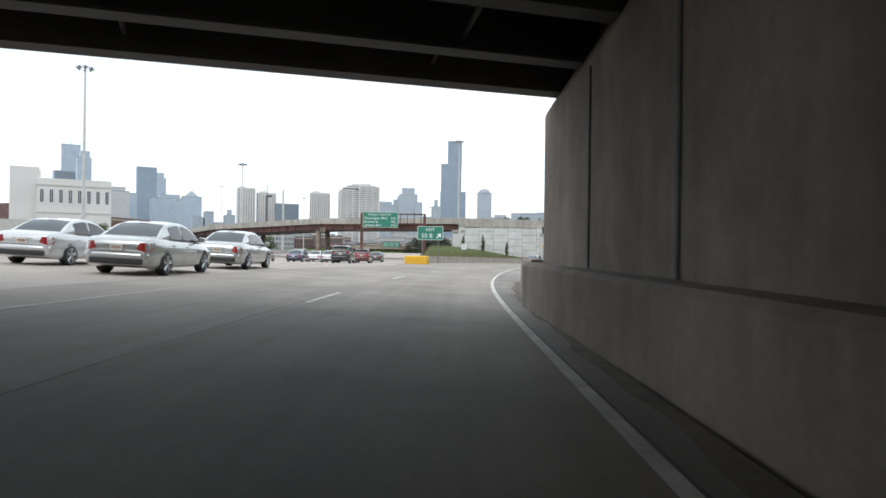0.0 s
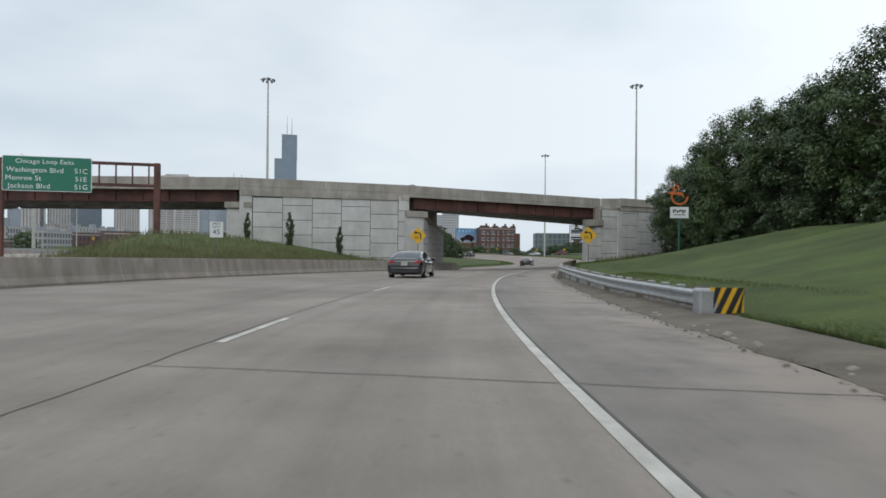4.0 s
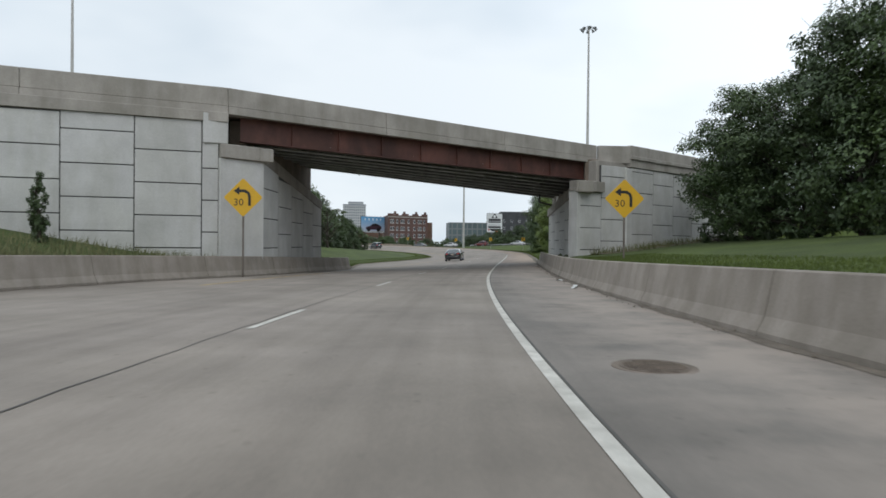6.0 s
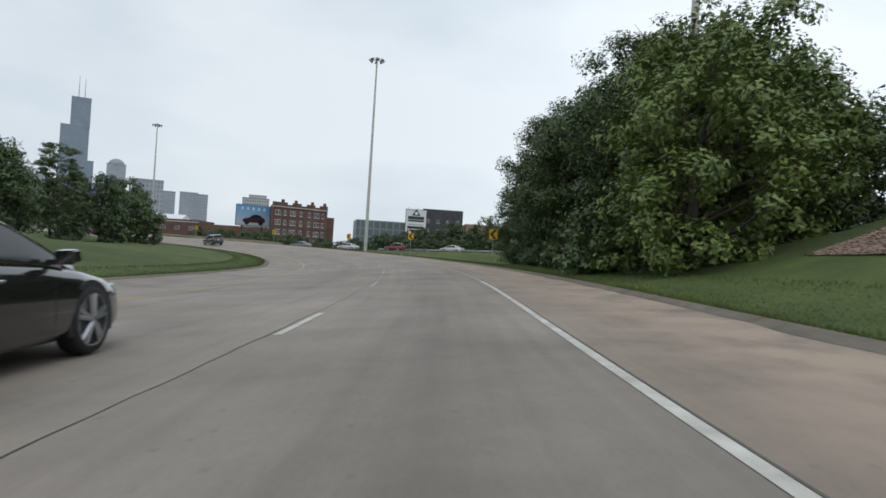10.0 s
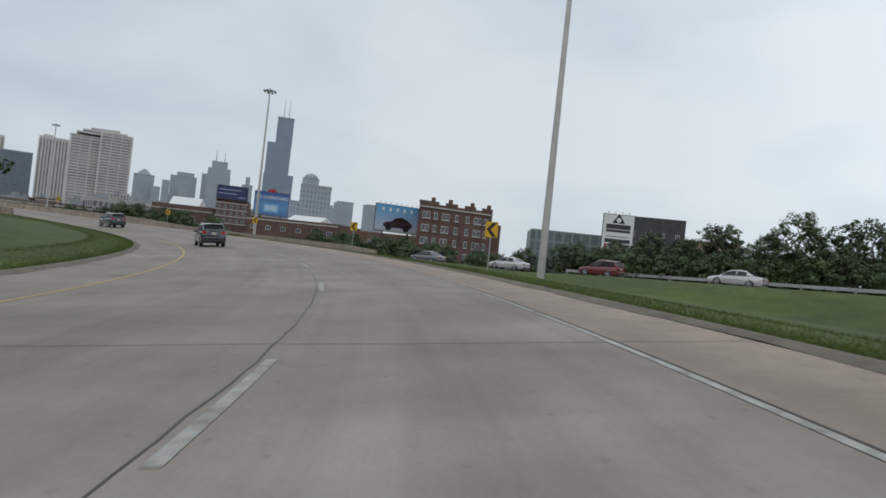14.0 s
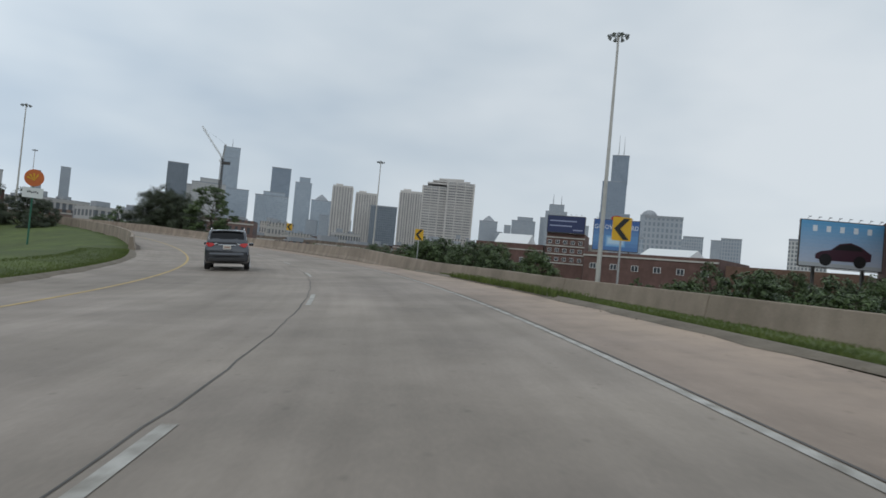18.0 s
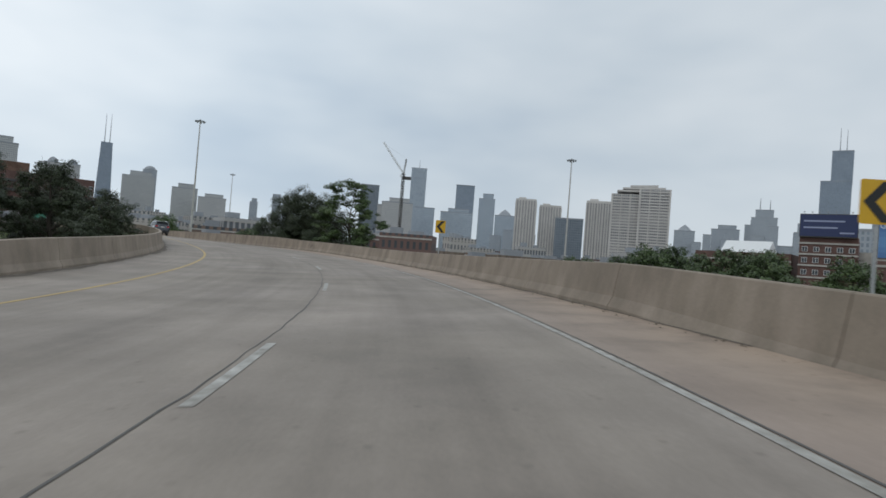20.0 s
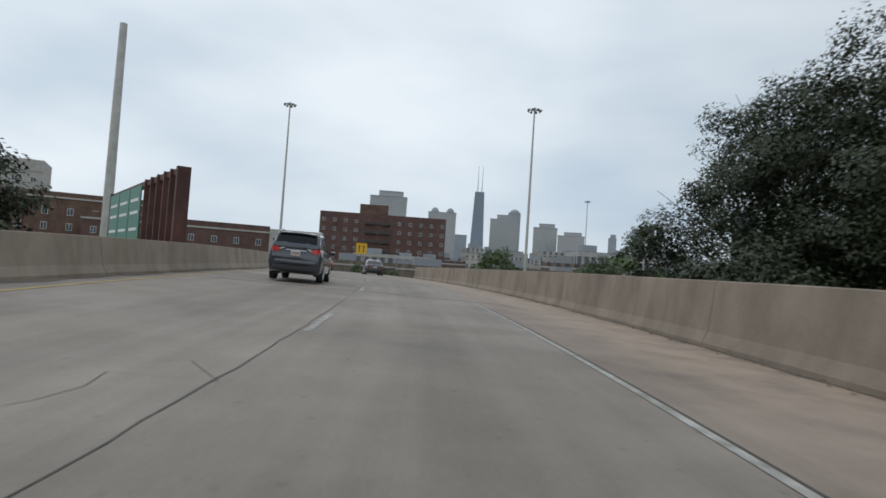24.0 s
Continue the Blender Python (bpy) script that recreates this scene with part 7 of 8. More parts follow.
def plant(proto, x, y, scale=1.0, turn=0.0, tall=1.0, z=None, sink=0.1):
    zz = (gz(x, y) if z is None else z) - sink
    m = pose(x, y, zz, 0, 0, turn) @ Matrix.Diagonal((scale, scale, scale * tall, 1))
    if proto not in used:
        used.add(proto)
        proto.matrix_basis = m
        return proto
    ob = copy_thing(proto, pose(0, 0, 0))
    ob.matrix_basis = m
    return ob


# hill beside the ramp
rng = random.Random(12)
for x, y, sc, tall, p in ((25.5, 52.5, 1.15, 1.0, T_BROAD), (28.5, 47.0, 1.2, 1.0, T_BROAD2), (31.0, 56.0, 1.1, 1.0, T_BROAD), (35.0, 63.0, 1.0, 1.0, T_BROAD2), (38.5, 70.0, 1.0, 1.0, T_BROAD2),
                          (41.5, 77.0, 1.0, 1.0, T_BROAD), (43.5, 84.0, 1.05, 0.95, T_BROAD2), (44.5, 90.0, 1.05, 0.95, T_BROAD2), (45.0, 96.0, 1.03, 1.0, T_BROAD), (46.0, 102.0, 1.0, 0.98, T_BROAD2),
                          (47.0, 108.0, 0.98, 0.95, T_BROAD2), (48.2, 113.5, 0.98, 1.14, T_BROAD), (49.4, 119.0, 0.95, 0.93, T_BROAD2), (51.0, 124.0, 0.92, 0.84, T_BROAD2), (52.3, 128.8, 0.8, 1.0, T_BROAD),
                          (50.0, 75.0, 1.1, 1.0, T_FAR), (52.0, 88.0, 1.4, 1.0, T_FAR2), (55.0, 100.0, 1.3, 1.0, T_FAR), (58.0, 112.0, 1.2, 1.0, T_FAR2), (36.0, 45.0, 1.1, 1.0, T_BROAD),
                          (44.0, 58.0, 1.4, 1.0, T_FAR2), (61.0, 124.0, 1.0, 1.0, T_FAR), (30.0, 30.0, 1.5, 1.0, T_FAR2), (27.0, 15.0, 1.5, 1.0, T_FAR), (58.0, 134.0, 0.75, 1.0, T_FAR)):
    plant(p, x, y, sc, rng.uniform(0, 360), tall * rng.uniform(0.96, 1.04))
for x, y, sc in ((43.0, 100.5, 0.9), (44.5, 106.0, 0.9), (46.0, 111.5, 0.85), (47.5, 117.0, 0.8), (49.2, 122.5, 0.75), (50.8, 127.0, 0.7), (52.5, 131.5, 0.55), (40.5, 93.0, 0.8), (39.5, 86.0, 0.8)):
    plant(T_SHRUB2, x, y, sc, rng.uniform(0, 360))
plant(T_YOUNG, 30.5, 78.0, 1.0, 20)
plant(T_YOUNG, 22.0, 45.8, 1.0, 90)
plant(T_DEAD, 33.5, 85.0, 1.1, 30)
plant(T_AIRY, 42.0, 69.0, 1.0, 30)
# narrow evergreens in front of the panel wall
for x, y, s in ((4.0, 128.4, 0.95), (8.0, 128.4, 1.15), (12.7, 127.6, 1.0)):
    plant(T_NARROW, x, y, s, x * 40)
# thicket outside the bend
for x, y, sc, p in ((69.0, 178.0, 0.80, T_FRESH), (73.5, 180.5, 0.98, T_FRESH), (76.5, 180.5, 0.85, T_FRESH), (75.5, 186.0, 0.95, T_NEAR), (79.0, 187.0, 1.0, T_NEAR), (81.5, 193.5, 1.05, T_NEAR),
                    (84.5, 197.5, 1.0, T_NEAR), (88.0, 202.5, 1.0, T_BROAD), (91.5, 208.0, 0.9, T_BROAD2), (94.0, 213.5, 0.75, T_BROAD), (80.0, 172.0, 0.42, T_BROAD2), (76.0, 173.5, 0.4, T_BROAD), (84.0, 175.0, 0.5, T_BROAD), (86.3, 207.5, 0.8, T_NEAR), (88.5, 212.5, 0.64, T_NEAR), (90.5, 216.5, 0.5, T_BROAD), (83.5, 202.0, 0.92, T_NEAR), (80.0, 197.5, 0.9, T_NEAR),
                    (84.0, 182.0, 1.0, T_FAR), (89.0, 190.0, 1.2, T_FAR2), (96.0, 200.0, 1.1, T_FAR), (98.0, 211.0, 1.0, T_FAR2), (96.0, 217.5, 0.62, T_BROAD2), (101.0, 218.0, 0.8, T_FAR2),
                    (90.0, 168.0, 0.85, T_FAR), (98.0, 176.0, 0.9, T_FAR2), (105.0, 186.0, 0.85, T_FAR), (112.0, 196.0, 0.8, T_FAR2)):
    plant(p, x, y, sc, rng.uniform(0, 360), rng.uniform(0.94, 1.08))
for x, y in ((70.0, 183.0), (73.0, 187.0), (76.5, 192.0), (79.5, 197.0), (83.0, 202.0), (86.3, 207.0), (89.0, 212.0), (91.5, 216.5), (94.5, 220.5)):
    plant(T_SHRUB, x, y, rng.uniform(0.75, 1.0), rng.uniform(0, 360))
# inside of the bend
for x, y, sc, p in ((16.0, 172.0, 1.12, T_FAR), (22.0, 180.0, 1.18, T_FAR2), (27.0, 188.0, 1.26, T_FAR), (32.0, 196.0, 1.28, T_FAR2), (37.0, 205.0, 1.24, T_FAR), (41.0, 214.0, 1.12, T_FAR2),
                    (45.0, 223.0, 0.95, T_FAR), (49.0, 231.5, 0.72, T_AIRY), (53.0, 239.0, 0.75, T_FAR2), (57.0, 246.0, 0.68, T_FAR), (28.0, 205.0, 1.0, T_FAR2), (36.0, 222.0, 1.0, T_FAR),
                    (44.0, 238.0, 0.95, T_FAR2), (50.0, 250.0, 0.9, T_FAR), (12.0, 190.0, 1.0, T_FAR2), (57.0, 263.5, 0.95, T_FAR2), (50.0, 270.0, 0.8, T_FAR), (44.0, 284.0, 0.85, T_FAR2),
                    (34.0, 262.0, 1.0, T_FAR), (30.0, 290.0, 0.9, T_FAR), (40.0, 296.0, 0.75, T_FAR2)):
    plant(p, x, y, sc, rng.uniform(0, 360), rng.uniform(0.9, 1.05))
for x, y in ((21.0, 172.5), (26.5, 182.0), (31.0, 190.5), (36.0, 199.0), (41.5, 209.0), (45.5, 218.5), (50.0, 228.5), (54.0, 237.0), (58.0, 245.0), (56.0, 253.0)):
    plant(T_SHRUB2, x, y, rng.uniform(0.6, 0.85), rng.uniform(0, 360))
plant(T_DEAD, 38.5, 192.0, 0.95, 10)
# row beyond the lower road: shrubs, then taller trees
for k in range(68):
    u = k / 67
    y = 338 - 128 * u
    side = 12.0 + rng.uniform(-2, 3)
    x = float(np.interp(y, LOW_Y, LOW_X)) + side * 0.85
    yy_ = y + side * 0.5
    zz = float(np.interp(y, LOW_Y, LOW_Z)) - 0.4
    if u < 0.34:
        if k % 2:
            plant(rng.choice((T_SHRUB2, T_SHRUB)), x, yy_, rng.uniform(0.8, 1.1), rng.uniform(0, 360), 0.9, zz)
        continue
    tall = float(np.interp(u, (0.34, 0.45, 0.55, 0.64, 0.72, 1.0), (4.5, 6.8, 8.2, 9.0, 12.2, 12.6))) * rng.uniform(0.78, 1.1)
    if k % 5 == 2:
        plant(T_SPIRE, x + 2, yy_ + 2, tall * 1.12 / 7.6, rng.uniform(0, 360), 1.0, zz)
    else:
        plant(rng.choice((T_FAR2, T_ROW)), x + 2, yy_ + 2, tall / 9.5, rng.uniform(0, 360), rng.uniform(0.95, 1.1), zz)
    plant(rng.choice((T_SHRUB2, T_SHRUB)), x - 1.5, yy_ - 1, rng.uniform(0.9, 1.25), rng.uniform(0, 360), 1.0, zz)
# shrubs behind the outer parapet, before the billboards
for k in range(40):
    t = k / 39
    x, y = 108 - 116 * t + rng.uniform(-3, 3), 362 + 92 * t ** 1.3 + rng.uniform(-4, 4)
    plant(rng.choice((T_FAR2, T_FAR, T_ROW)), x, y, rng.uniform(0.85, 1.1) * float(np.interp(k, (0, 8, 9, 15, 17, 26, 28, 39), (0.72, 0.7, 0.36, 0.36, 0.9, 0.92, 0.72, 0.7))), rng.uniform(0, 360), 1.0, -3.4)
for x, y, s in ((84.0, 392.0, 0.8), (76.0, 398.0, 0.75), (92.0, 384.0, 0.75)):
    plant(T_SPIRE, x, y, s, x * 31, 1.0, -4.2)
for x, y, s in ((98.0, 372.0, 1.7), (104.0, 368.0, 1.8), (112.0, 366.0, 1.7), (120.0, 362.0, 1.6), (128.0, 359.0, 1.6), (136.0, 354.0, 1.6), (90.0, 382.0, 1.7), (94.0, 366.0, 1.3)):
    plant(T_SHRUB2, x, y, s, x * 17, 1.05, -3.8)
# beside the last stretch
for x, y, s, p in ((-26.2, 390.2, 0.6, T_BROAD2), (-18.4, 388.4, 0.56, T_BROAD), (-22.5, 391.5, 0.55, T_BROAD2), (-20.8, 388.6, 1.36, T_SPIRE), (-120.0, 439.0, 1.5, T_FAR), (-34.0, 396.0, 0.5, T_BROAD)):
    plant(p, x, y, s, x * 37, 1.0, -3.8)
plant(T_AIRY, 13.9, 369.3, 1.04, 140, 1.0, -3.6)
for x, y, s, tall in ((1.2, 377.9, 0.98, 0.95), (-2.0, 378.8, 1.02, 0.98), (-5.4, 378.9, 0.9, 1.08), (0.5, 382.5, 0.8, 1.0)):
    plant(T_MASS, x, y, s, x * 50, tall, -4.2)
for x, y, s in ((-10.0, 381.0, 1.3), (-16.0, 385.0, 1.3), (-23.0, 389.0, 1.2), (9.5, 375.5, 1.3), (12.5, 371.5, 1.2), (17.0, 368.0, 1.1), (22.0, 364.5, 1.1), (28.0, 361.0, 1.0), (-32.0, 393.0, 1.3),
                (-42.0, 396.0, 1.2), (-54.0, 400.0, 1.3)):
    plant(T_SHRUB, x, y, s, x * 23, 1.1, -3.3)
for x, y, s in ((-14.5, 353.0, 1.22), (-19.0, 352.5, 0.72), (-8.0, 349.5, 1.2), (-10.0, 343.0, 1.25), (0.0, 350.5, 0.9), (6.5, 347.0, 0.72)):
    plant(T_PINE, x, y, s, x * 61, 1.0, -3.0)
for x, y, s in ((-140.0, 412.0, 0.7), (-146.0, 420.0, 0.75), (-132.0, 418.0, 0.6), (-120.0, 330.0, 0.8), (-128.0, 338.0, 0.7)):
    plant(T_FAR2, x, y, s, x, 1.0, -3.0)
# edge of the expressway, far side
for k in range(14):
    plant(rng.choice((T_FAR, T_SHRUB, T_SHRUB2)), -62 - rng.uniform(0, 14), 60 + k * 13 + rng.uniform(-4, 4), rng.uniform(0.6, 0.9), rng.uniform(0, 360), 0.8)


# ---- grass, weeds, chips and litter ----
def blades(name, spots, height, material, label, width=0.02, seed=1):
    r = np.random.default_rng(seed)
    p = np.asarray(spots, float)
    n = len(p)
    a = r.random(n) * 2 * np.pi
    h = height * (0.5 + r.random(n))
    lean = (r.random((n, 2)) - 0.5) * h[:, None] * 0.9
    dx = np.stack([np.cos(a), np.sin(a)], 1) * width
    v = np.zeros((n, 3, 3))
    v[:, 0, :2], v[:, 1, :2], v[:, 2, :2] = p[:, :2] - dx, p[:, :2] + dx, p[:, :2] + lean
    v[:, 0, 2] = v[:, 1, 2] = p[:, 2] - 0.02
    v[:, 2, 2] = p[:, 2] + h
    me = bpy.data.meshes.new(name)
    me.from_pydata(v.reshape(-1, 3).tolist(), [], np.arange(n * 3).reshape(-1, 3).tolist())
    me.materials.append(material)
    return tagged(new(name, me), label, "grass", "", "stuff")


def scatter(side, s_from, s_to, out_from, out_to, count, seed):
    r = np.random.default_rng(seed)
    s = s_from + (s_to - s_from) * r.random(count)
    q = out_from + (out_to - out_from) * r.random(count) ** 2.0
    i = np.interp(s, SS, np.arange(len(SS)))
    g = lambda arr: np.interp(s, SS, arr)
    e = np.interp(s, *(V_RIGHT if side > 0 else V_LEFT))
    v = e + side * q
    x, y = g(RX) + v * g(RTY), g(RY) - v * g(RTX)
    z = ground_height(x, y)
    return np.stack([x, y, z + 0.06], 1)


spots = np.concatenate([scatter(1, 35, 101, 1.3, 4.2, 60000, 1), scatter(1, 158, 332, 0.4, 3.3, 110000, 2), scatter(-1, 152, 352, 0.35, 3.3, 110000, 3),
                        scatter(1, 14, 34, 0.5, 4, 24000, 4), scatter(1, 106, 135, 0.5, 5, 24000, 5)])
blades("grass", spots, 0.05, M_BLADE, "mown green grass along the verges", 0.014)
blades("weeds", np.concatenate([scatter(-1, 76, 150, 0.6, 7, 16000, 6), scatter(-1, 90, 120, 2, 14, 9000, 7)]), 0.27, M_WEED, "ragged weeds and grass behind the gore wall", 0.022, 3)
blades("kerb_weeds", np.concatenate([scatter(1, 34.4, 37.5, 0.0, 1.2, 900, 8), scatter(1, 318, 329, 0.0, 1.3, 2600, 9), scatter(1, 428.8, 430.4, -0.3, -0.02, 300, 10), scatter(1, 431.4, 433.2, -0.3, -0.02, 300, 11)]), 0.15, M_BLADE, "tufts of tall grass at the barrier ends", 0.02, 5)

# mulch slope beside the abutment
rows = []
for s in np.arange(156.0, 192.0, 1.0):
    lo = 2.3 + 0.10 * abs(s - 160)
    rows.append([(q[0], q[1], gz(q[0], q[1]) + 0.04) for q in (rp(s, v_right(s) + lo + (17.0 - lo) * t) for t in np.linspace(0, 1, 9))])
g = Geo()
g.sweep(rows, False, False)
structure("ground_mulch", g, M_MULCH, "brown wood-chip mulch slope beside the abutment", smooth=True, category="mulch")
r = np.random.default_rng(5)
n = 42000
s = 156 + 35 * r.random(n)
lo = 2.3 + 0.10 * np.abs(s - 160)
q = np.interp(s, *V_RIGHT) + lo + (17 - lo) * r.random(n) ** 1.3
x = np.interp(s, SS, RX) + q * np.interp(s, SS, RTY)
y = np.interp(s, SS, RY) - q * np.interp(s, SS, RTX)
z = ground_height(x, y) + 0.055
a, ln = r.random(n) * 6.28, 0.02 + 0.05 * r.random(n)
d = np.stack([np.cos(a) * ln, np.sin(a) * ln, (r.random(n) - 0.5) * 0.03], 1)
e = np.stack([-np.sin(a) * 0.012, np.cos(a) * 0.012, r.random(n) * 0.012], 1)
c = np.stack([x, y, z], 1)
v = np.stack([c - d - e, c + d - e, c + d + e, c - d + e], 1).reshape(-1, 3)
me = bpy.data.meshes.new("wood_chips")
me.from_pydata(v.tolist(), [], np.arange(n * 4).reshape(-1, 4).tolist())
me.materials.append(M_CHIP)
tagged(new("wood_chips", me), "loose brown wood chips on the slope", "mulch", "", "stuff")
# stones and grit along the rail and the kerbs
r = np.random.default_rng(8)
vs, fs = [], []
for s0, s1, a0, a1, cnt in ((60, 104, -0.3, 1.6, 4200), (14, 34, -0.4, 0.0, 50), (290, 336, -0.2, 0.6, 800), (342, 440, -0.35, -0.02, 900), (105, 155, -0.4, -0.02, 300)):
    for _ in range(cnt):
        s = s0 + (s1 - s0) * r.random()
        p = rp(s, v_right(s) + a0 + (a1 - a0) * r.random())
        k = 0.006 + 0.022 * r.random() ** 3
        b = len(vs)
        zz = max(p[2], gz(p[0], p[1]) if a1 > 0.2 else p[2])
        for dx, dy, dz in ((-1, -1, 0), (1, -0.8, 0), (0.9, 1, 0), (-0.8, 1, 0), (0.1, 0, 1.1)):
            vs.append((p[0] + dx * k, p[1] + dy * k, zz + dz * k + 0.01))
        fs += [(b, b + 1, b + 4), (b + 1, b + 2, b + 4), (b + 2, b + 3, b + 4), (b + 3, b, b + 4)]
me = bpy.data.meshes.new("grit")
me.from_pydata(vs, [], fs)
me.materials.append(M_EARTH)
tagged(new("grit", me), "loose stones and grit at the road edge", "gravel", "", "stuff")

# earth and weeds at the foot of the wing wall
foot = ((43.1, 133.6), (47.2, 134.0), (50.0, 134.8), (55.4, 136.6), (60.0, 139.0))
rows = []
r = np.random.default_rng(15)
for (x0, y0), (x1, y1) in zip(foot[:-1], foot[1:]):
    for u in np.linspace(0, 1, 6)[:-1]:
        x, y = x0 + (x1 - x0) * u, y0 + (y1 - y0) * u
        w = 0.9 + 0.5 * r.random()
        rows.append([(x + 0.35 * k * w, y - k * w, gz(x + 0.35 * k * w, y - k * w) + 0.03 + 0.05 * (0.2 < k < 0.8)) for k in (0, 0.33, 0.66, 1.0)])
g = Geo()
g.sweep(rows, False, False)
structure("verge_earth_wall_foot", g, M_EARTH, "bare dug earth along the wing wall foot", smooth=True, category="verge")
pts = []
for _ in range(900):
    k = r.integers(0, len(foot) - 1)
    u, w = r.random(), 0.1 + 1.5 * r.random() ** 2
    x = foot[k][0] + (foot[k + 1][0] - foot[k][0]) * u + 0.35 * w
    y = foot[k][1] + (foot[k + 1][1] - foot[k][1]) * u - w
    pts.append((x, y, gz(x, y) + 0.02))
blades("wall_weeds", pts, 0.42, M_WEED, "tall weeds along the wing wall foot", 0.03, 9)
# broken concrete and rubble beside the guard rail end
r = np.random.default_rng(21)
vs, fs = [], []
for _ in range(140):
    s = 66 + 12 * r.random()
    p = rp(s, v_right(s) + 0.1 + 1.7 * r.random())
    k = 0.02 + 0.05 * r.random() ** 2
    b = len(vs)
    zz = max(p[2], gz(p[0], p[1])) + 0.02
    for dx, dy, dz in ((-1, -1, 0), (1.1, -0.8, 0), (0.9, 1, 0), (-0.8, 1, 0), (-0.6, -0.5, 0.7), (0.7, -0.4, 0.6), (0.5, 0.6, 0.75), (-0.4, 0.6, 0.5)):
        vs.append((p[0] + dx * k, p[1] + dy * k, zz + dz * k))
    fs += [(b, b + 1, b + 5, b + 4), (b + 1, b + 2, b + 6, b + 5), (b + 2, b + 3, b + 7, b + 6), (b + 3, b, b + 4, b + 7), (b + 4, b + 5, b + 6, b + 7)]
me = bpy.data.meshes.new("rubble")
me.from_pydata(vs, [], fs)
me.materials.append(M_DECK)
tagged(new("rubble", me), "pale broken concrete rubble beside the guard rail", "rubble", "", "stuff")
# litter along the shoulder
M_LITTER = plain("white_paper_litter", (0.7, 0.7, 0.68), 0.7)
for k, (s, o) in enumerate(((121.0, -0.5), (122.2, -0.3), (126.5, -0.35), (163.0, 0.6), (170.0, 0.4), (176.5, 0.9), (78.5, 1.9), (246.0, 1.2))):
    p = rp(s, v_right(s) + o)
    z = max(p[2], gz(p[0], p[1]) if o > 0 else p[2]) + 0.015
    g = Geo()
    a, w, h = k * 1.3, 0.10 + 0.03 * (k % 3), 0.07
    g.add([(-w, -h, 0), (0, -h * 1.2, 0.05), (w, -h, 0.01), (w, h, 0.0), (0.01, h, 0.06), (-w, h * 0.8, 0.01), (0, 0, -0.004)], [(0, 1, 4, 5), (1, 2, 3, 4), (0, 6, 1), (2, 6, 3), (5, 4, 6)])
    o_ = tagged(link_mesh("litter", g, M_LITTER), "crumpled white paper litter at the road edge", "litter", "roadside litter")
    o_.matrix_basis = pose(p[0], p[1], z, 0, 0, k * 50)

# ---- vehicles ----
def car_paint(name, c, metal=0.3):
    return plain(name, c, 0.16, metal, 0.0, 1.0)


P_SILVER = car_paint("silver_car_paint", (0.46, 0.46, 0.45), 0.5)
P_WHITE = car_paint("pale_silver_car_paint", (0.58, 0.58, 0.575), 0.3)
P_BLACK = car_paint("black_car_paint", (0.016, 0.016, 0.017), 0.1)
P_SLATE = car_paint("slate_grey_car_paint", (0.055, 0.062, 0.075), 0.4)
P_RED = car_paint("dark_red_car_paint", (0.16, 0.02, 0.022), 0.2)
P_BLUE = car_paint("dark_blue_car_paint", (0.03, 0.045, 0.10), 0.3)
P_GREY = car_paint("mid_grey_car_paint", (0.17, 0.175, 0.18), 0.5)
M_PLATE = plain("pale_number_plate", (0.62, 0.58, 0.52), 0.5)
M_PLATEINK = plain("plate_ink", (0.25, 0.09, 0.06), 0.5)
M_PRIVACY = plain("privacy_glass", (0.012, 0.013, 0.015), 0.12)
M_PRIVACY.node_tree.nodes["Principled BSDF"].inputs["Specular IOR Level"].default_value = 0.22
M_HEAD = plain("head_lamp_glass", (0.6, 0.62, 0.64), 0.1, 0.2)

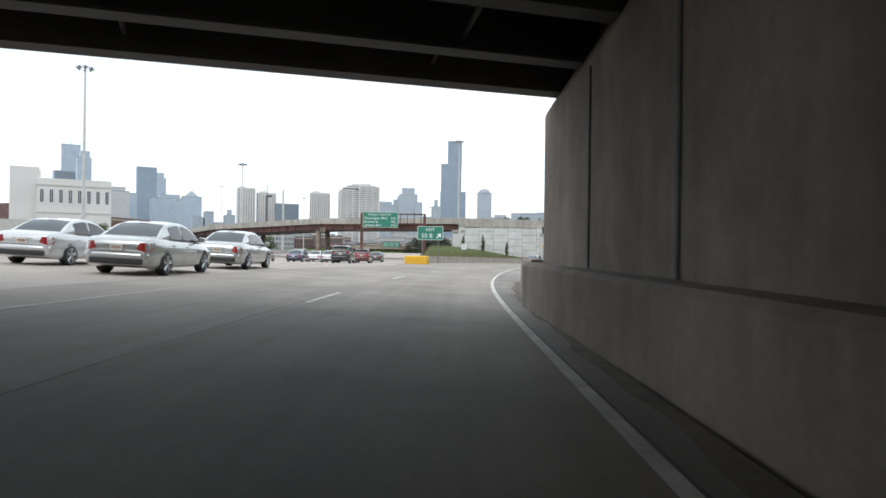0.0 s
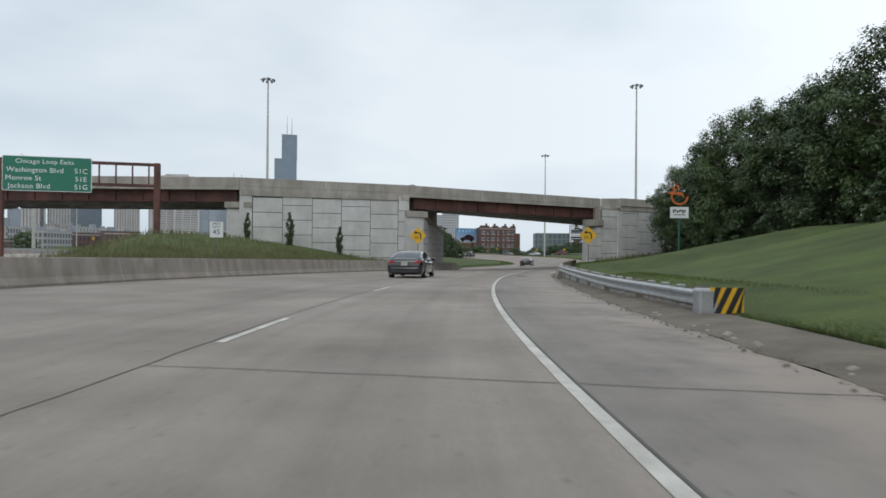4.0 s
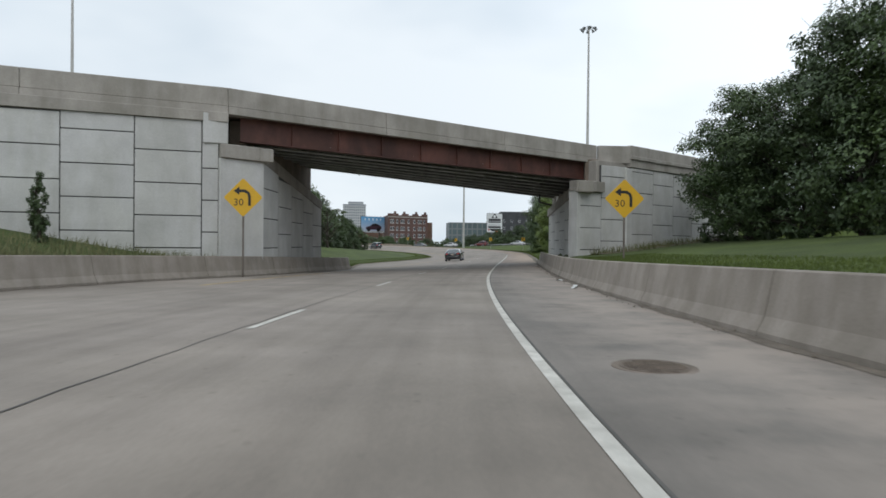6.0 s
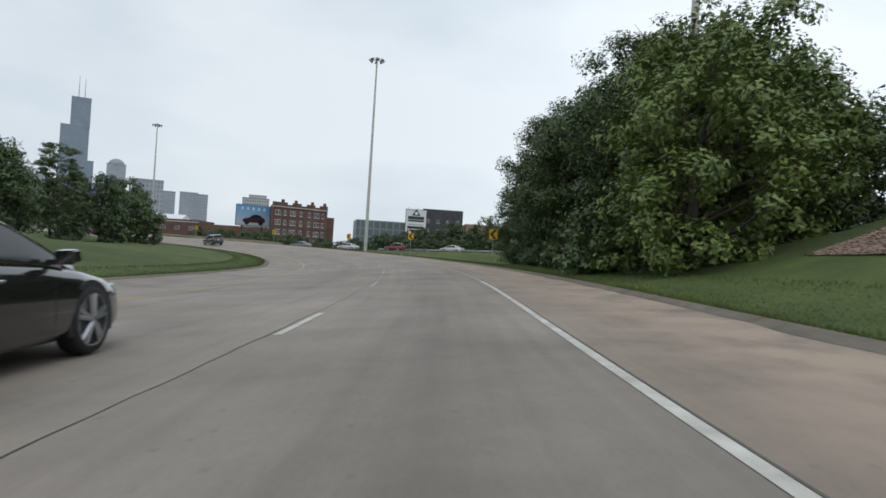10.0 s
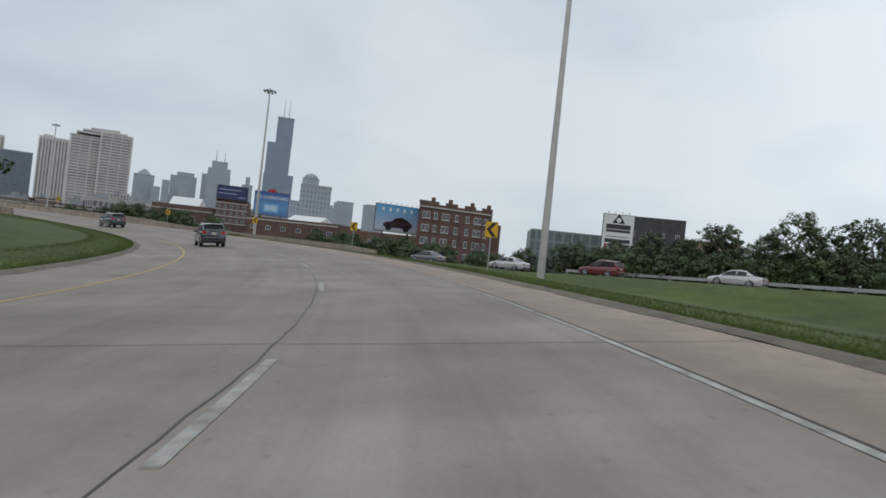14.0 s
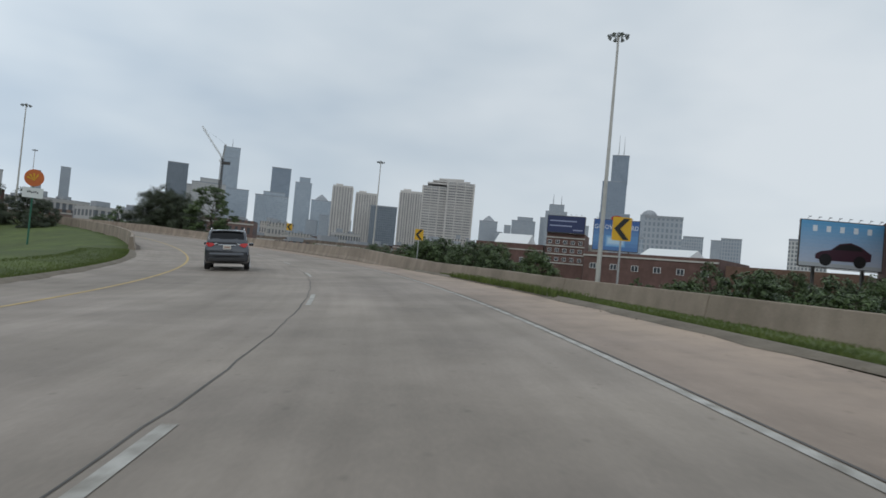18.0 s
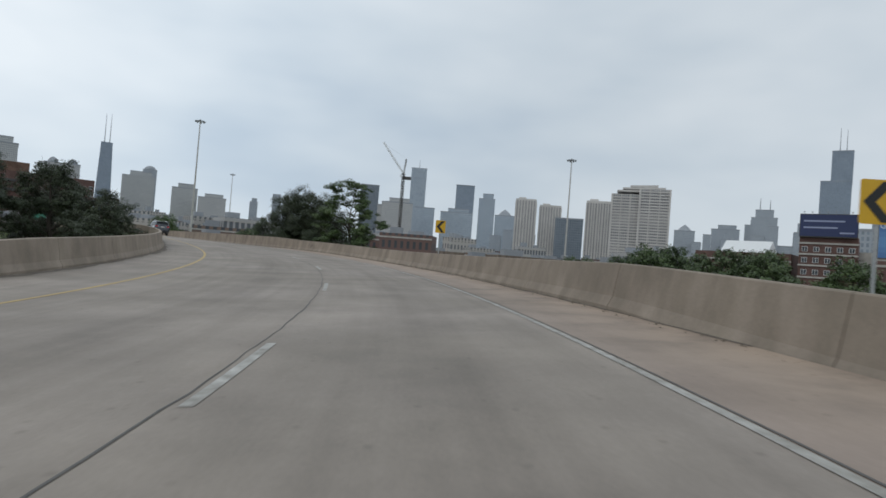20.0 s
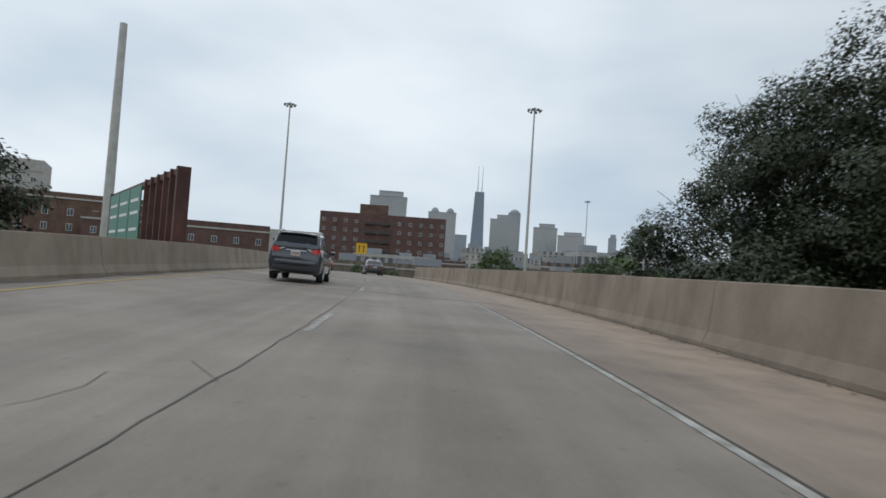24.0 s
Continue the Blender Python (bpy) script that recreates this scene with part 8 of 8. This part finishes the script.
# side shapes: stations (run from the tail, height of belt or deck, half width); the roof line (run, height); lean of the cabin sides; windows
SHAPES = {
    "sedan": dict(L=4.80, W=0.90, st=((0.0, 0.74, 0.70), (0.035, 0.86, 0.80), (0.10, 0.955, 0.845), (0.35, 1.0, 0.875), (0.8, 1.0, 0.893), (1.6, 0.965, 0.90), (3.2, 0.925, 0.90), (3.75, 0.87, 0.885),
                                      (4.3, 0.775, 0.85), (4.6, 0.69, 0.79), (4.75, 0.61, 0.72), (4.80, 0.52, 0.66)),
                  roof=((0.62, 1.0), (1.05, 1.24), (1.45, 1.41), (1.95, 1.475), (2.45, 1.465), (2.85, 1.38), (3.3, 1.14), (3.62, 0.92)), lean=0.20, mid=2.2, wheels=(1.03, 3.78), r=0.325, sill=0.21),
    "fastback": dict(L=4.97, W=0.98, st=((0.0, 0.72, 0.76), (0.03, 0.90, 0.87), (0.09, 1.0, 0.915), (0.3, 1.045, 0.955), (0.7, 1.04, 0.975), (1.4, 0.995, 0.98), (3.2, 0.92, 0.975), (3.85, 0.85, 0.955),
                                         (4.4, 0.755, 0.90), (4.75, 0.66, 0.82), (4.9, 0.58, 0.74), (4.97, 0.5, 0.66)),
                     roof=((0.28, 1.05), (0.8, 1.205), (1.3, 1.345), (1.9, 1.435), (2.4, 1.445), (2.85, 1.36), (3.35, 1.12), (3.75, 0.90)), lean=0.24, mid=2.25, wheels=(1.0, 3.96), r=0.355, sill=0.2),
    "suv": dict(L=4.57, W=0.92, st=((0.0, 0.86, 0.80), (0.03, 1.08, 0.87), (0.10, 1.16, 0.895), (0.4, 1.17, 0.915), (1.5, 1.10, 0.92), (3.1, 1.03, 0.915), (3.6, 0.96, 0.90), (4.1, 0.875, 0.86),
                                    (4.4, 0.77, 0.80), (4.52, 0.67, 0.73), (4.57, 0.55, 0.66)),
                roof=((0.05, 1.17), (0.14, 1.43), (0.25, 1.64), (0.55, 1.70), (1.4, 1.735), (2.1, 1.715), (2.5, 1.575), (2.95, 1.30), (3.35, 0.99)), lean=0.12, mid=1.95, wheels=(0.92, 3.58), r=0.365, sill=0.27),
}


def car(kind, paint, label, lit=False, group="", strip=False):
    """A car along +y with its tail at -L/2, standing on z = 0."""
    q = SHAPES[kind]
    L, W, st, r, lean, mid, sill, rl = q["L"], q["W"], q["st"], q["r"], q["lean"], q["mid"], q["sill"], q["roof"]
    root = thing("car" if kind != "suv" else "suv", label, "car", group)
    yy = lambda a: a - L / 2
    belt = lambda a: float(np.interp(a, [k[0] for k in st], [k[1] for k in st]))
    half = lambda a: float(np.interp(a, [k[0] for k in st], [k[2] for k in st]))

    def roof_z(a):
        """Rounded roof line through its knots."""
        return sum(float(np.interp(a + d, [k[0] for k in rl], [k[1] for k in rl])) for d in (-0.09, 0.0, 0.09)) / 3

    t0, t3 = rl[0][0], rl[-1][0]
    zr = max(k[1] for k in rl)
    bottom = lambda a: sill + 0.13 * max(0.0, 1 - a / 0.35) ** 2 + 0.06 * max(0.0, 1 - (L - a) / 0.4) ** 2

    def flank(a, z):
        """Half width of the lower body at height z: tucked under, fullest below the belt, rounded over at the shoulder."""
        w, zb, zt = half(a), bottom(a), belt(a)
        u = min(1.0, max(0.0, (z - zb) / (zt - zb)))
        return w * float(np.interp(u, (0, 0.14, 0.45, 0.72, 0.88, 1.0), (0.93, 0.985, 1.006, 0.995, 0.975, 0.925)))

    # lower body, nose and deck in one skin
    rings = []
    for a in sorted(set([k[0] for k in st] + list(np.linspace(0.35, L - 0.35, 16)))):
        zb, zt = bottom(a), belt(a)
        side = [(flank(a, zb + (zt - zb) * u), zb + (zt - zb) * u) for u in (0, 0.14, 0.45, 0.72, 0.88, 1.0)]
        top = [(half(a) * 0.72, zt + 0.018), (half(a) * 0.35, zt + 0.03)]
        rings.append([(-x, yy(a), z) for x, z in side] + [(-x, yy(a), z) for x, z in top] + [(x, yy(a), z) for x, z in reversed(top)] + [(x, yy(a), z) for x, z in reversed(side)])
    part("body", Geo().sweep(rings), paint, root, smooth=True)

    # cabin skin: painted roof and pillars
    def cabin(a, h):
        """A point on the cabin's side, h from belt to roof edge: half width and height."""
        z0, z1 = belt(a) - 0.02, max(roof_z(a), belt(a) - 0.015)
        k = (z1 - z0) / (zr - z0)
        return half(a) * 0.925 - lean * k * (0.62 * h + 0.38 * h * h), z0 + (z1 - z0) * h

    rows = []
    for a in np.linspace(t0 - 0.02, t3 + 0.02, 22):
        pts = [cabin(a, h) for h in (0, 0.5, 0.86, 0.97)]
        w, z = pts[-1]
        pts += [(w * 0.93, z + 0.02 * (z - belt(a)) / 0.5), (w * 0.5, z + 0.045 * (z - belt(a)) / 0.5)]
        rows.append([(-x, yy(a), zz) for x, zz in pts] + [(x, yy(a), zz) for x, zz in reversed(pts)])
    part("roof", Geo().sweep(rows), paint, root, smooth=True)

    def crown(a, f):
        w, z = cabin(a, 0.97)
        return (w * f, z + 0.045 * (z - belt(a)) / 0.5 * (1 - abs(f)) ** 0.6 + 0.012)

    # front and rear screens lie on the slopes
    peak_r = next(k[0] for k in rl if k[1] > zr - 0.075)
    peak_f = [k[0] for k in rl if k[1] > zr - 0.12][-1]
    for nm, a0, a1 in (("rear_window", t0 + (0.09 if kind != "suv" else 0.03), peak_r - (0.02 if kind != "suv" else 0.0)), ("windscreen", peak_f + 0.02, t3 - 0.1)):
        back = nm == "rear_window"
        rows = []
        for a in np.linspace(a0, a1, 7):
            rows.append([(crown(a, f)[0], yy(a) + (-0.004 if back else 0.004), crown(a, f)[1]) for f in np.linspace(-0.88, 0.88, 9)])
        part(nm, Geo().sweep(rows, False, False), M_PRIVACY if kind == "suv" and back else M_CARGLASS, root, "dark tinted glass", smooth=True)
    # side windows between the pillars
    first, last = t0 + (0.75 if kind != "suv" else 0.3), t3 - 0.22
    cuts = [(first, mid - 0.05), (mid + 0.04, last)]
    if kind != "sedan":
        cuts = [(first, first + 0.38), (first + 0.43, mid - 0.05), (mid + 0.04, last)]
    for sx in (-1, 1):
        for a0, a1 in cuts:
            rows = []
            for a in np.linspace(a0, a1, 7):
                if cabin(a, 0.86)[1] - belt(a) < 0.04:
                    continue
                rows.append([(sx * (cabin(a, h)[0] + 0.006), yy(a), cabin(a, h)[1]) for h in np.linspace(0.13, 0.86, 5)])
            if len(rows) > 1:
                part("side_window", Geo().sweep(rows, False, False), M_PRIVACY if kind == "suv" and a1 < mid else M_CARGLASS, root, smooth=True)
        g = Geo()
        run = [a for a in np.linspace(first - 0.05, last, 14) if cabin(a, 1)[1] - belt(a) > 0.05]
        for h, w in ((0.10, 0.010), (0.90, 0.010)) if kind == "fastback" else ((0.09, 0.009),):
            pts = [(sx * (cabin(a, h)[0] + 0.008), yy(a), cabin(a, h)[1]) for a in run]
            for b0, b1 in zip(pts[:-1], pts[1:]):
                g.tube(b0, b1, w, n=4)
        part("window_trim", g, M_CHROME if kind == "fastback" else M_TRIM, root)
        # mirror on its arm
        am = last - 0.18
        g = Geo()
        x0 = cabin(am, 0.1)[0]
        g.sweep([[(sx * (x0 + 0.05 + dx), yy(am) + dy, belt(am) + 0.10 + dz) for dy, dz in ((-0.03 * k, -0.075 * k), (-0.05 * k, 0.06 * k), (0.06 * k, 0.075 * k), (0.09 * k, -0.05 * k))] for dx, k in ((0.0, 0.5), (0.03, 0.95), (0.17, 1.0), (0.205, 0.75))])
        g.box((sx * (x0 + 0.03), yy(am), belt(am) + 0.05), (0.1, 0.05, 0.05))
        part("mirror", g, paint, root, smooth=False)
        # door seams and handles
        for a in (mid, mid - 0.98 if kind != "fastback" else mid - 1.0, mid + 1.06):
            g = Geo()
            zs = np.linspace(bottom(a) + 0.08, belt(a) - 0.03, 6)
            g.sweep([[(sx * (flank(a, z) + 0.0025), yy(a) - 0.004, z), (sx * (flank(a, z) + 0.0025), yy(a) + 0.004, z)] for z in zs], False, False)
            part("door_seam", g, M_TRIM, root)
        for a in (mid - 0.82, mid + 0.14):
            g = Geo()
            z = belt(a) - 0.15
            g.box((sx * (flank(a, z) + 0.012), yy(a + 0.09), z), (0.035, 0.2, 0.03))
            part("door_handle", g, M_CHROME if kind == "fastback" else paint, root, bevel=0.01)
        # wheels in their wells
        for a in q["wheels"]:
            xo = flank(a, r + 0.1)
            well = [(sx * (xo + 0.006), yy(a) + (r + 0.055) * math.cos(b), r + (r + 0.055) * math.sin(b)) for b in np.linspace(-0.35, math.pi + 0.35, 17)]
            g = Geo()
            g.sweep([[(x - sx * 0.3, y, z) for x, y, z in well], well], True, True)
            part("wheel_well", g, M_TRIM, root, "shadowed black wheel arch lining")
            wheel = part("wheel", Geo().tube((sx * (xo - 0.2), yy(a), r), (sx * (xo + 0.0), yy(a), r), r - 0.07, n=20), M_TYRE, root)
            rg = []
            for dx, rr_ in ((-0.21, r - 0.08), (-0.20, r - 0.015), (-0.16, r), (-0.02, r), (0.022, r - 0.02), (0.026, r - 0.085)):
                rg.append([(sx * (xo + dx), yy(a) + rr_ * math.cos(b * math.pi / 13), r + rr_ * math.sin(b * math.pi / 13)) for b in range(26)])
            part("tyre", Geo().sweep(rg, True, False), M_TYRE, wheel, smooth=True)
            g = Geo()
            x0, ro = sx * (xo + 0.014), r - 0.085
            for b in range(5):
                t = b * 2 * math.pi / 5 + 0.3
                for dd in (-0.14, 0.14):
                    g.tube((x0 + sx * 0.008, yy(a) + math.cos(t) * 0.03, r + math.sin(t) * 0.03), (x0, yy(a) + math.cos(t + dd) * ro, r + math.sin(t + dd) * ro), 0.032, 0.024, 5)
            g.tube((x0 - sx * 0.01, yy(a), r), (x0 + sx * 0.014, yy(a), r), 0.06, 0.045, 10)
            for b in range(26):
                p0, p1 = ((x0, yy(a) + ro * math.cos(j * math.pi / 13), r + ro * math.sin(j * math.pi / 13)) for j in (b, b + 1))
                g.tube(p0, p1, 0.016, n=4)
            part("rim", g, M_RIM, wheel)
        # tail lamps wrap round the corners
        zt = belt(0.07)
        if kind == "suv":
            shape, depth = ((0.44, zt - 0.02), (0.66, zt - 0.15), (1.0, zt - 0.12), (1.0, zt + 0.035), (0.66, zt + 0.03)), 0.36
        elif kind == "fastback":
            shape, depth = ((0.46, zt - 0.085), (0.62, zt - 0.15), (1.0, zt - 0.14), (1.0, zt - 0.03), (0.64, zt - 0.055)), 0.26
        else:
            shape, depth = ((0.52, zt - 0.20), (1.0, zt - 0.26), (1.0, zt - 0.03), (0.60, zt - 0.025)), 0.24
        g = Geo()
        lamp = []
        for a, k in ((-0.006, 0.0), (0.02, 0.4), (0.06, 0.8), (depth * 0.6, 1.0), (depth, 1.0)):
            sq = 1.0 if a < depth else 0.25
            zc = sum(z for _, z in shape) / len(shape)
            lamp.append([(sx * min(x, flank(max(a, 0.0), z) + 0.007), yy(a), zc + (z - zc) * sq) for x, z in shape])
        g.sweep(lamp)
        part("tail_lamp", g, M_BRAKE if lit else M_TAIL, root, "lit red brake lamp" if lit else "red tail lamp")
        g = Geo()
        g.box((sx * 0.60, yy(L - 0.2), 0.64), (0.34, 0.16, 0.12), -sx * 22)
        part("head_lamp", g, M_HEAD, root, bevel=0.03)
    # bumper, lower apron and boot seams
    zb = 0.60 if kind != "suv" else 0.74
    g = Geo()
    bump = []
    for x in np.linspace(-1, 1, 9):
        w = half(0.06) + 0.01
        y = yy(-0.012 + 0.07 * abs(x) ** 3)
        bump.append([(x * w, y, zb - 0.17), (x * w, y - 0.025, zb - 0.1), (x * w, y - 0.02, zb), (x * w, y + 0.09, zb + 0.015), (x * w, y + 0.12, zb - 0.17)])
    g.sweep(bump)
    part("rear_bumper", g, paint, root, smooth=True)
    g = Geo()
    g.box((0, yy(0.06), bottom(0.0) + 0.05), (2 * half(0.05) * 0.86, 0.2, 0.16))
    part("rear_apron", g, M_TRIM, root, bevel=0.03)
    g = Geo()
    g.box((0, yy(-0.001), zb + 0.03), (1.28, 0.012, 0.01))
    part("boot_seam", g, M_TRIM, root)
    # number plate in its place
    zp = belt(0.07) - (0.15 if kind == "fastback" else 0.14 if kind == "sedan" else 0.12)
    g = Geo()
    g.box((0, yy(0.0) - 0.012, zp - 0.03), (0.32, 0.02, 0.17))
    pl = part("number_plate", g, M_PLATE, root)
    g = Geo()
    for k in range(6):
        g.box((-0.1 + k * 0.04, yy(0.0) - 0.024, zp - 0.03), (0.024, 0.004, 0.07))
    part("plate_bars", g, M_PLATEINK, pl)
    if strip:
        g = Geo()
        g.box((0, yy(0.0) - 0.012, belt(0.07) - 0.075), (1.02, 0.03, 0.035))
        part("chrome_strip", g, M_CHROME, root, bevel=0.008)
    elif kind == "sedan":
        g = Geo()
        g.box((0, yy(0.01), belt(0.05) - 0.06), (0.62, 0.03, 0.028))
        part("boot_trim", g, M_CHROME, root, bevel=0.006)
    if kind == "suv":
        for sx in (-1, 1):
            g = Geo()
            w = cabin(1.4, 0.97)[0] - 0.06
            pts = [(sx * w, yy(a), roof_z(a) + 0.05 + dz) for a, dz in ((0.55, -0.03), (0.68, 0.03), (1.4, 0.035), (2.1, 0.025), (2.25, -0.03))]
            for b0, b1 in zip(pts[:-1], pts[1:]):
                g.tube(b0, b1, 0.022, n=6)
            part("roof_rail", g, M_CHROME, root)
            g = Geo()
            g.sweep([[(sx * x, yy(a), z) for x, z in ((0.36, zt_ + 0.02), (0.50, zt_ - 0.05), (0.54, zt_ - 0.02), (0.46, zt_ + 0.025))] for a, zt_ in ((-0.008, belt(0.07) - 0.0), (0.06, belt(0.07) - 0.0))])
            part("reversing_lamp", g, M_HEAD, root, "clear reversing lamp")
        g = Geo()
        g.sweep([[(x, yy(0.30 + dy), 1.66 + dz - 0.03 * abs(x / 0.62) ** 3) for dy, dz in ((-0.10, 0.01), (-0.10, 0.035), (0.25, 0.05), (0.25, 0.0))] for x in np.linspace(-0.62, 0.62, 7)])
        part("spoiler", g, paint, root)
        g = Geo()
        g.tube((-0.05, yy(0.06), 1.22), (0.42, yy(0.08), 1.26), 0.012, n=5)
        part("wiper", g, M_TRIM, root)
        g = Geo()
        g.box((0, yy(-0.004), belt(0.05) - 0.035), (0.72, 0.03, 0.035))
        part("chrome_strip", g, M_CHROME, root, bevel=0.008)
    else:
        g = Geo()
        g.box((0, yy(peak_r + 0.02), zr + (0.0)), (0.3, 0.03, 0.02))
        part("high_brake_lamp", g, M_TAIL, root)
    return root


def park(ob, x, y, z, yaw, bank=0.0, pitch=0.0):
    ob.matrix_basis = pose(x, y, z, pitch, -bank, yaw)
    return ob


def on_road(ob, s, v):
    x, y, z = rp(s, v)
    b = road_at(s)[3]
    return park(ob, x, y, z + 0.01, heading(s), b)


on_road(car("fastback", P_BLACK, "black fastback sedan with lit lamps and chrome strip", True, "", True), 100.6, -5.0)
on_road(car("fastback", P_BLACK, "black fastback sedan further down the ramp", True, "", True), 179.0, -6.2)
on_road(car("suv", P_SLATE, "slate grey compact suv in the inner lane of the bend", True), 294.4, -6.8)
on_road(car("suv", P_SLATE, "slate grey compact suv with lit brake lamps", True), 334.3, -7.08)
on_road(car("suv", P_SLATE, "dark grey suv further along the ramp", True), 429.5, -6.15)
on_road(car("sedan", P_BLACK, "black sedan ahead at the end of the ramp"), 470.0, -2.0)
on_road(car("sedan", P_RED, "small red car ahead on the ramp", True), 484.0, -6.2)
park(car("sedan", P_SILVER, "silver sedan with dark taped boot on the expressway"), -8.5, 19.0, hwz(-8.5, 19.0), 0, -2.4)
park(car("sedan", P_WHITE, "pale silver sedan on the expressway"), -12.6, 21.5, hwz(-12.6, 21.5), 0, -2.4)
park(car("sedan", P_BLACK, "black sedan in expressway traffic"), -11.4, 36.0, hwz(-11.4, 36.0), 0, -2.1)
park(car("suv", P_BLACK, "black suv in expressway traffic"), -9.9, 64.0, hwz(-9.9, 64.0), 0)
park(car("suv", P_SLATE, "dark suv in expressway traffic"), -16.4, 53.0, hwz(-16.4, 53.0), 0, -1.0)
for k, (x, y, kind, p, lab, lit) in enumerate(((-20.8, 74.0, "sedan", P_RED, "red sedan in slow traffic", True), (-17.2, 76.0, "sedan", P_BLUE, "dark blue sedan in slow traffic", True),
                                           (-17.3, 88.0, "sedan", P_WHITE, "pale sedan in slow traffic", False), (-13.6, 78.0, "sedan", P_SILVER, "silver car in slow traffic", False),
                                           (-13.7, 92.0, "sedan", P_RED, "dark red sedan in slow traffic", True), (-9.9, 80.0, "suv", P_RED, "red car with lit lamps in slow traffic", True),
                                           (-9.8, 95.0, "sedan", P_BLACK, "black sedan queueing under the overpass", True), (-20.9, 95.0, "suv", P_GREY, "grey van-like suv in slow traffic", False))):
    park(car(kind, p, lab, lit, "expressway traffic"), x, y, hwz(x, y), 0)
park(car("sedan", P_SILVER, "pale silver sedan beside the ramp on the expressway"), -8.5, 26.4, hwz(-8.5, 26.4), 0, -2.4)
# lower road with its cars
def low(y, side=0.0):
    """A place on the lower road, side metres east of its middle."""
    return (float(np.interp(y, LOW_Y, LOW_X)) + side * 0.8, y + side * 0.6, float(np.interp(y, LOW_Y, LOW_Z)))


g = Geo()
g.sweep([[low(y, w) for w in (-4.0, 0, 5.0)] for y in np.arange(216, 345, 3.0)], False, False)
structure("road_frontage", g, M_LOWER, "lower concrete road beyond the grass", category="road")
for y, side, yaw, kind, p, lab in ((303.0, 0.5, 37, "sedan", P_GREY, "grey sedan on the lower road"), (293.5, 0.5, 36, "sedan", P_WHITE, "white sedan on the lower road"),
                                   (284.0, 0.5, 31, "suv", P_RED, "dark red suv on the lower road"), (272.0, 0.5, 30, "sedan", P_WHITE, "white hatchback on the lower road"),
                                   (260.0, 0.5, 31, "sedan", P_BLACK, "dark sedan on the lower road")):
    x, yy_, z = low(y, side)
    park(car(kind, p, lab, False, "cars on the lower road"), x, yy_, z + 0.01, yaw)
lr = thing("guard_rail", "galvanised guard rail beside the lower road", "guard rail")
for k in range(14):
    a, b = low(290 - k * 3.6, 6.0), low(290 - (k + 1) * 3.6, 6.0)
    g = Geo()
    wall_run(g, a[:2], b[:2], (a[2] + 0.42, b[2] + 0.42), (a[2] + 0.72, b[2] + 0.72), 0.07)
    part("rail", g, M_GALV, lr)
    g = Geo()
    g.box((a[0], a[1], a[2] + 0.3), (0.14, 0.14, 0.9))
    part("post", g, M_GALV, lr)
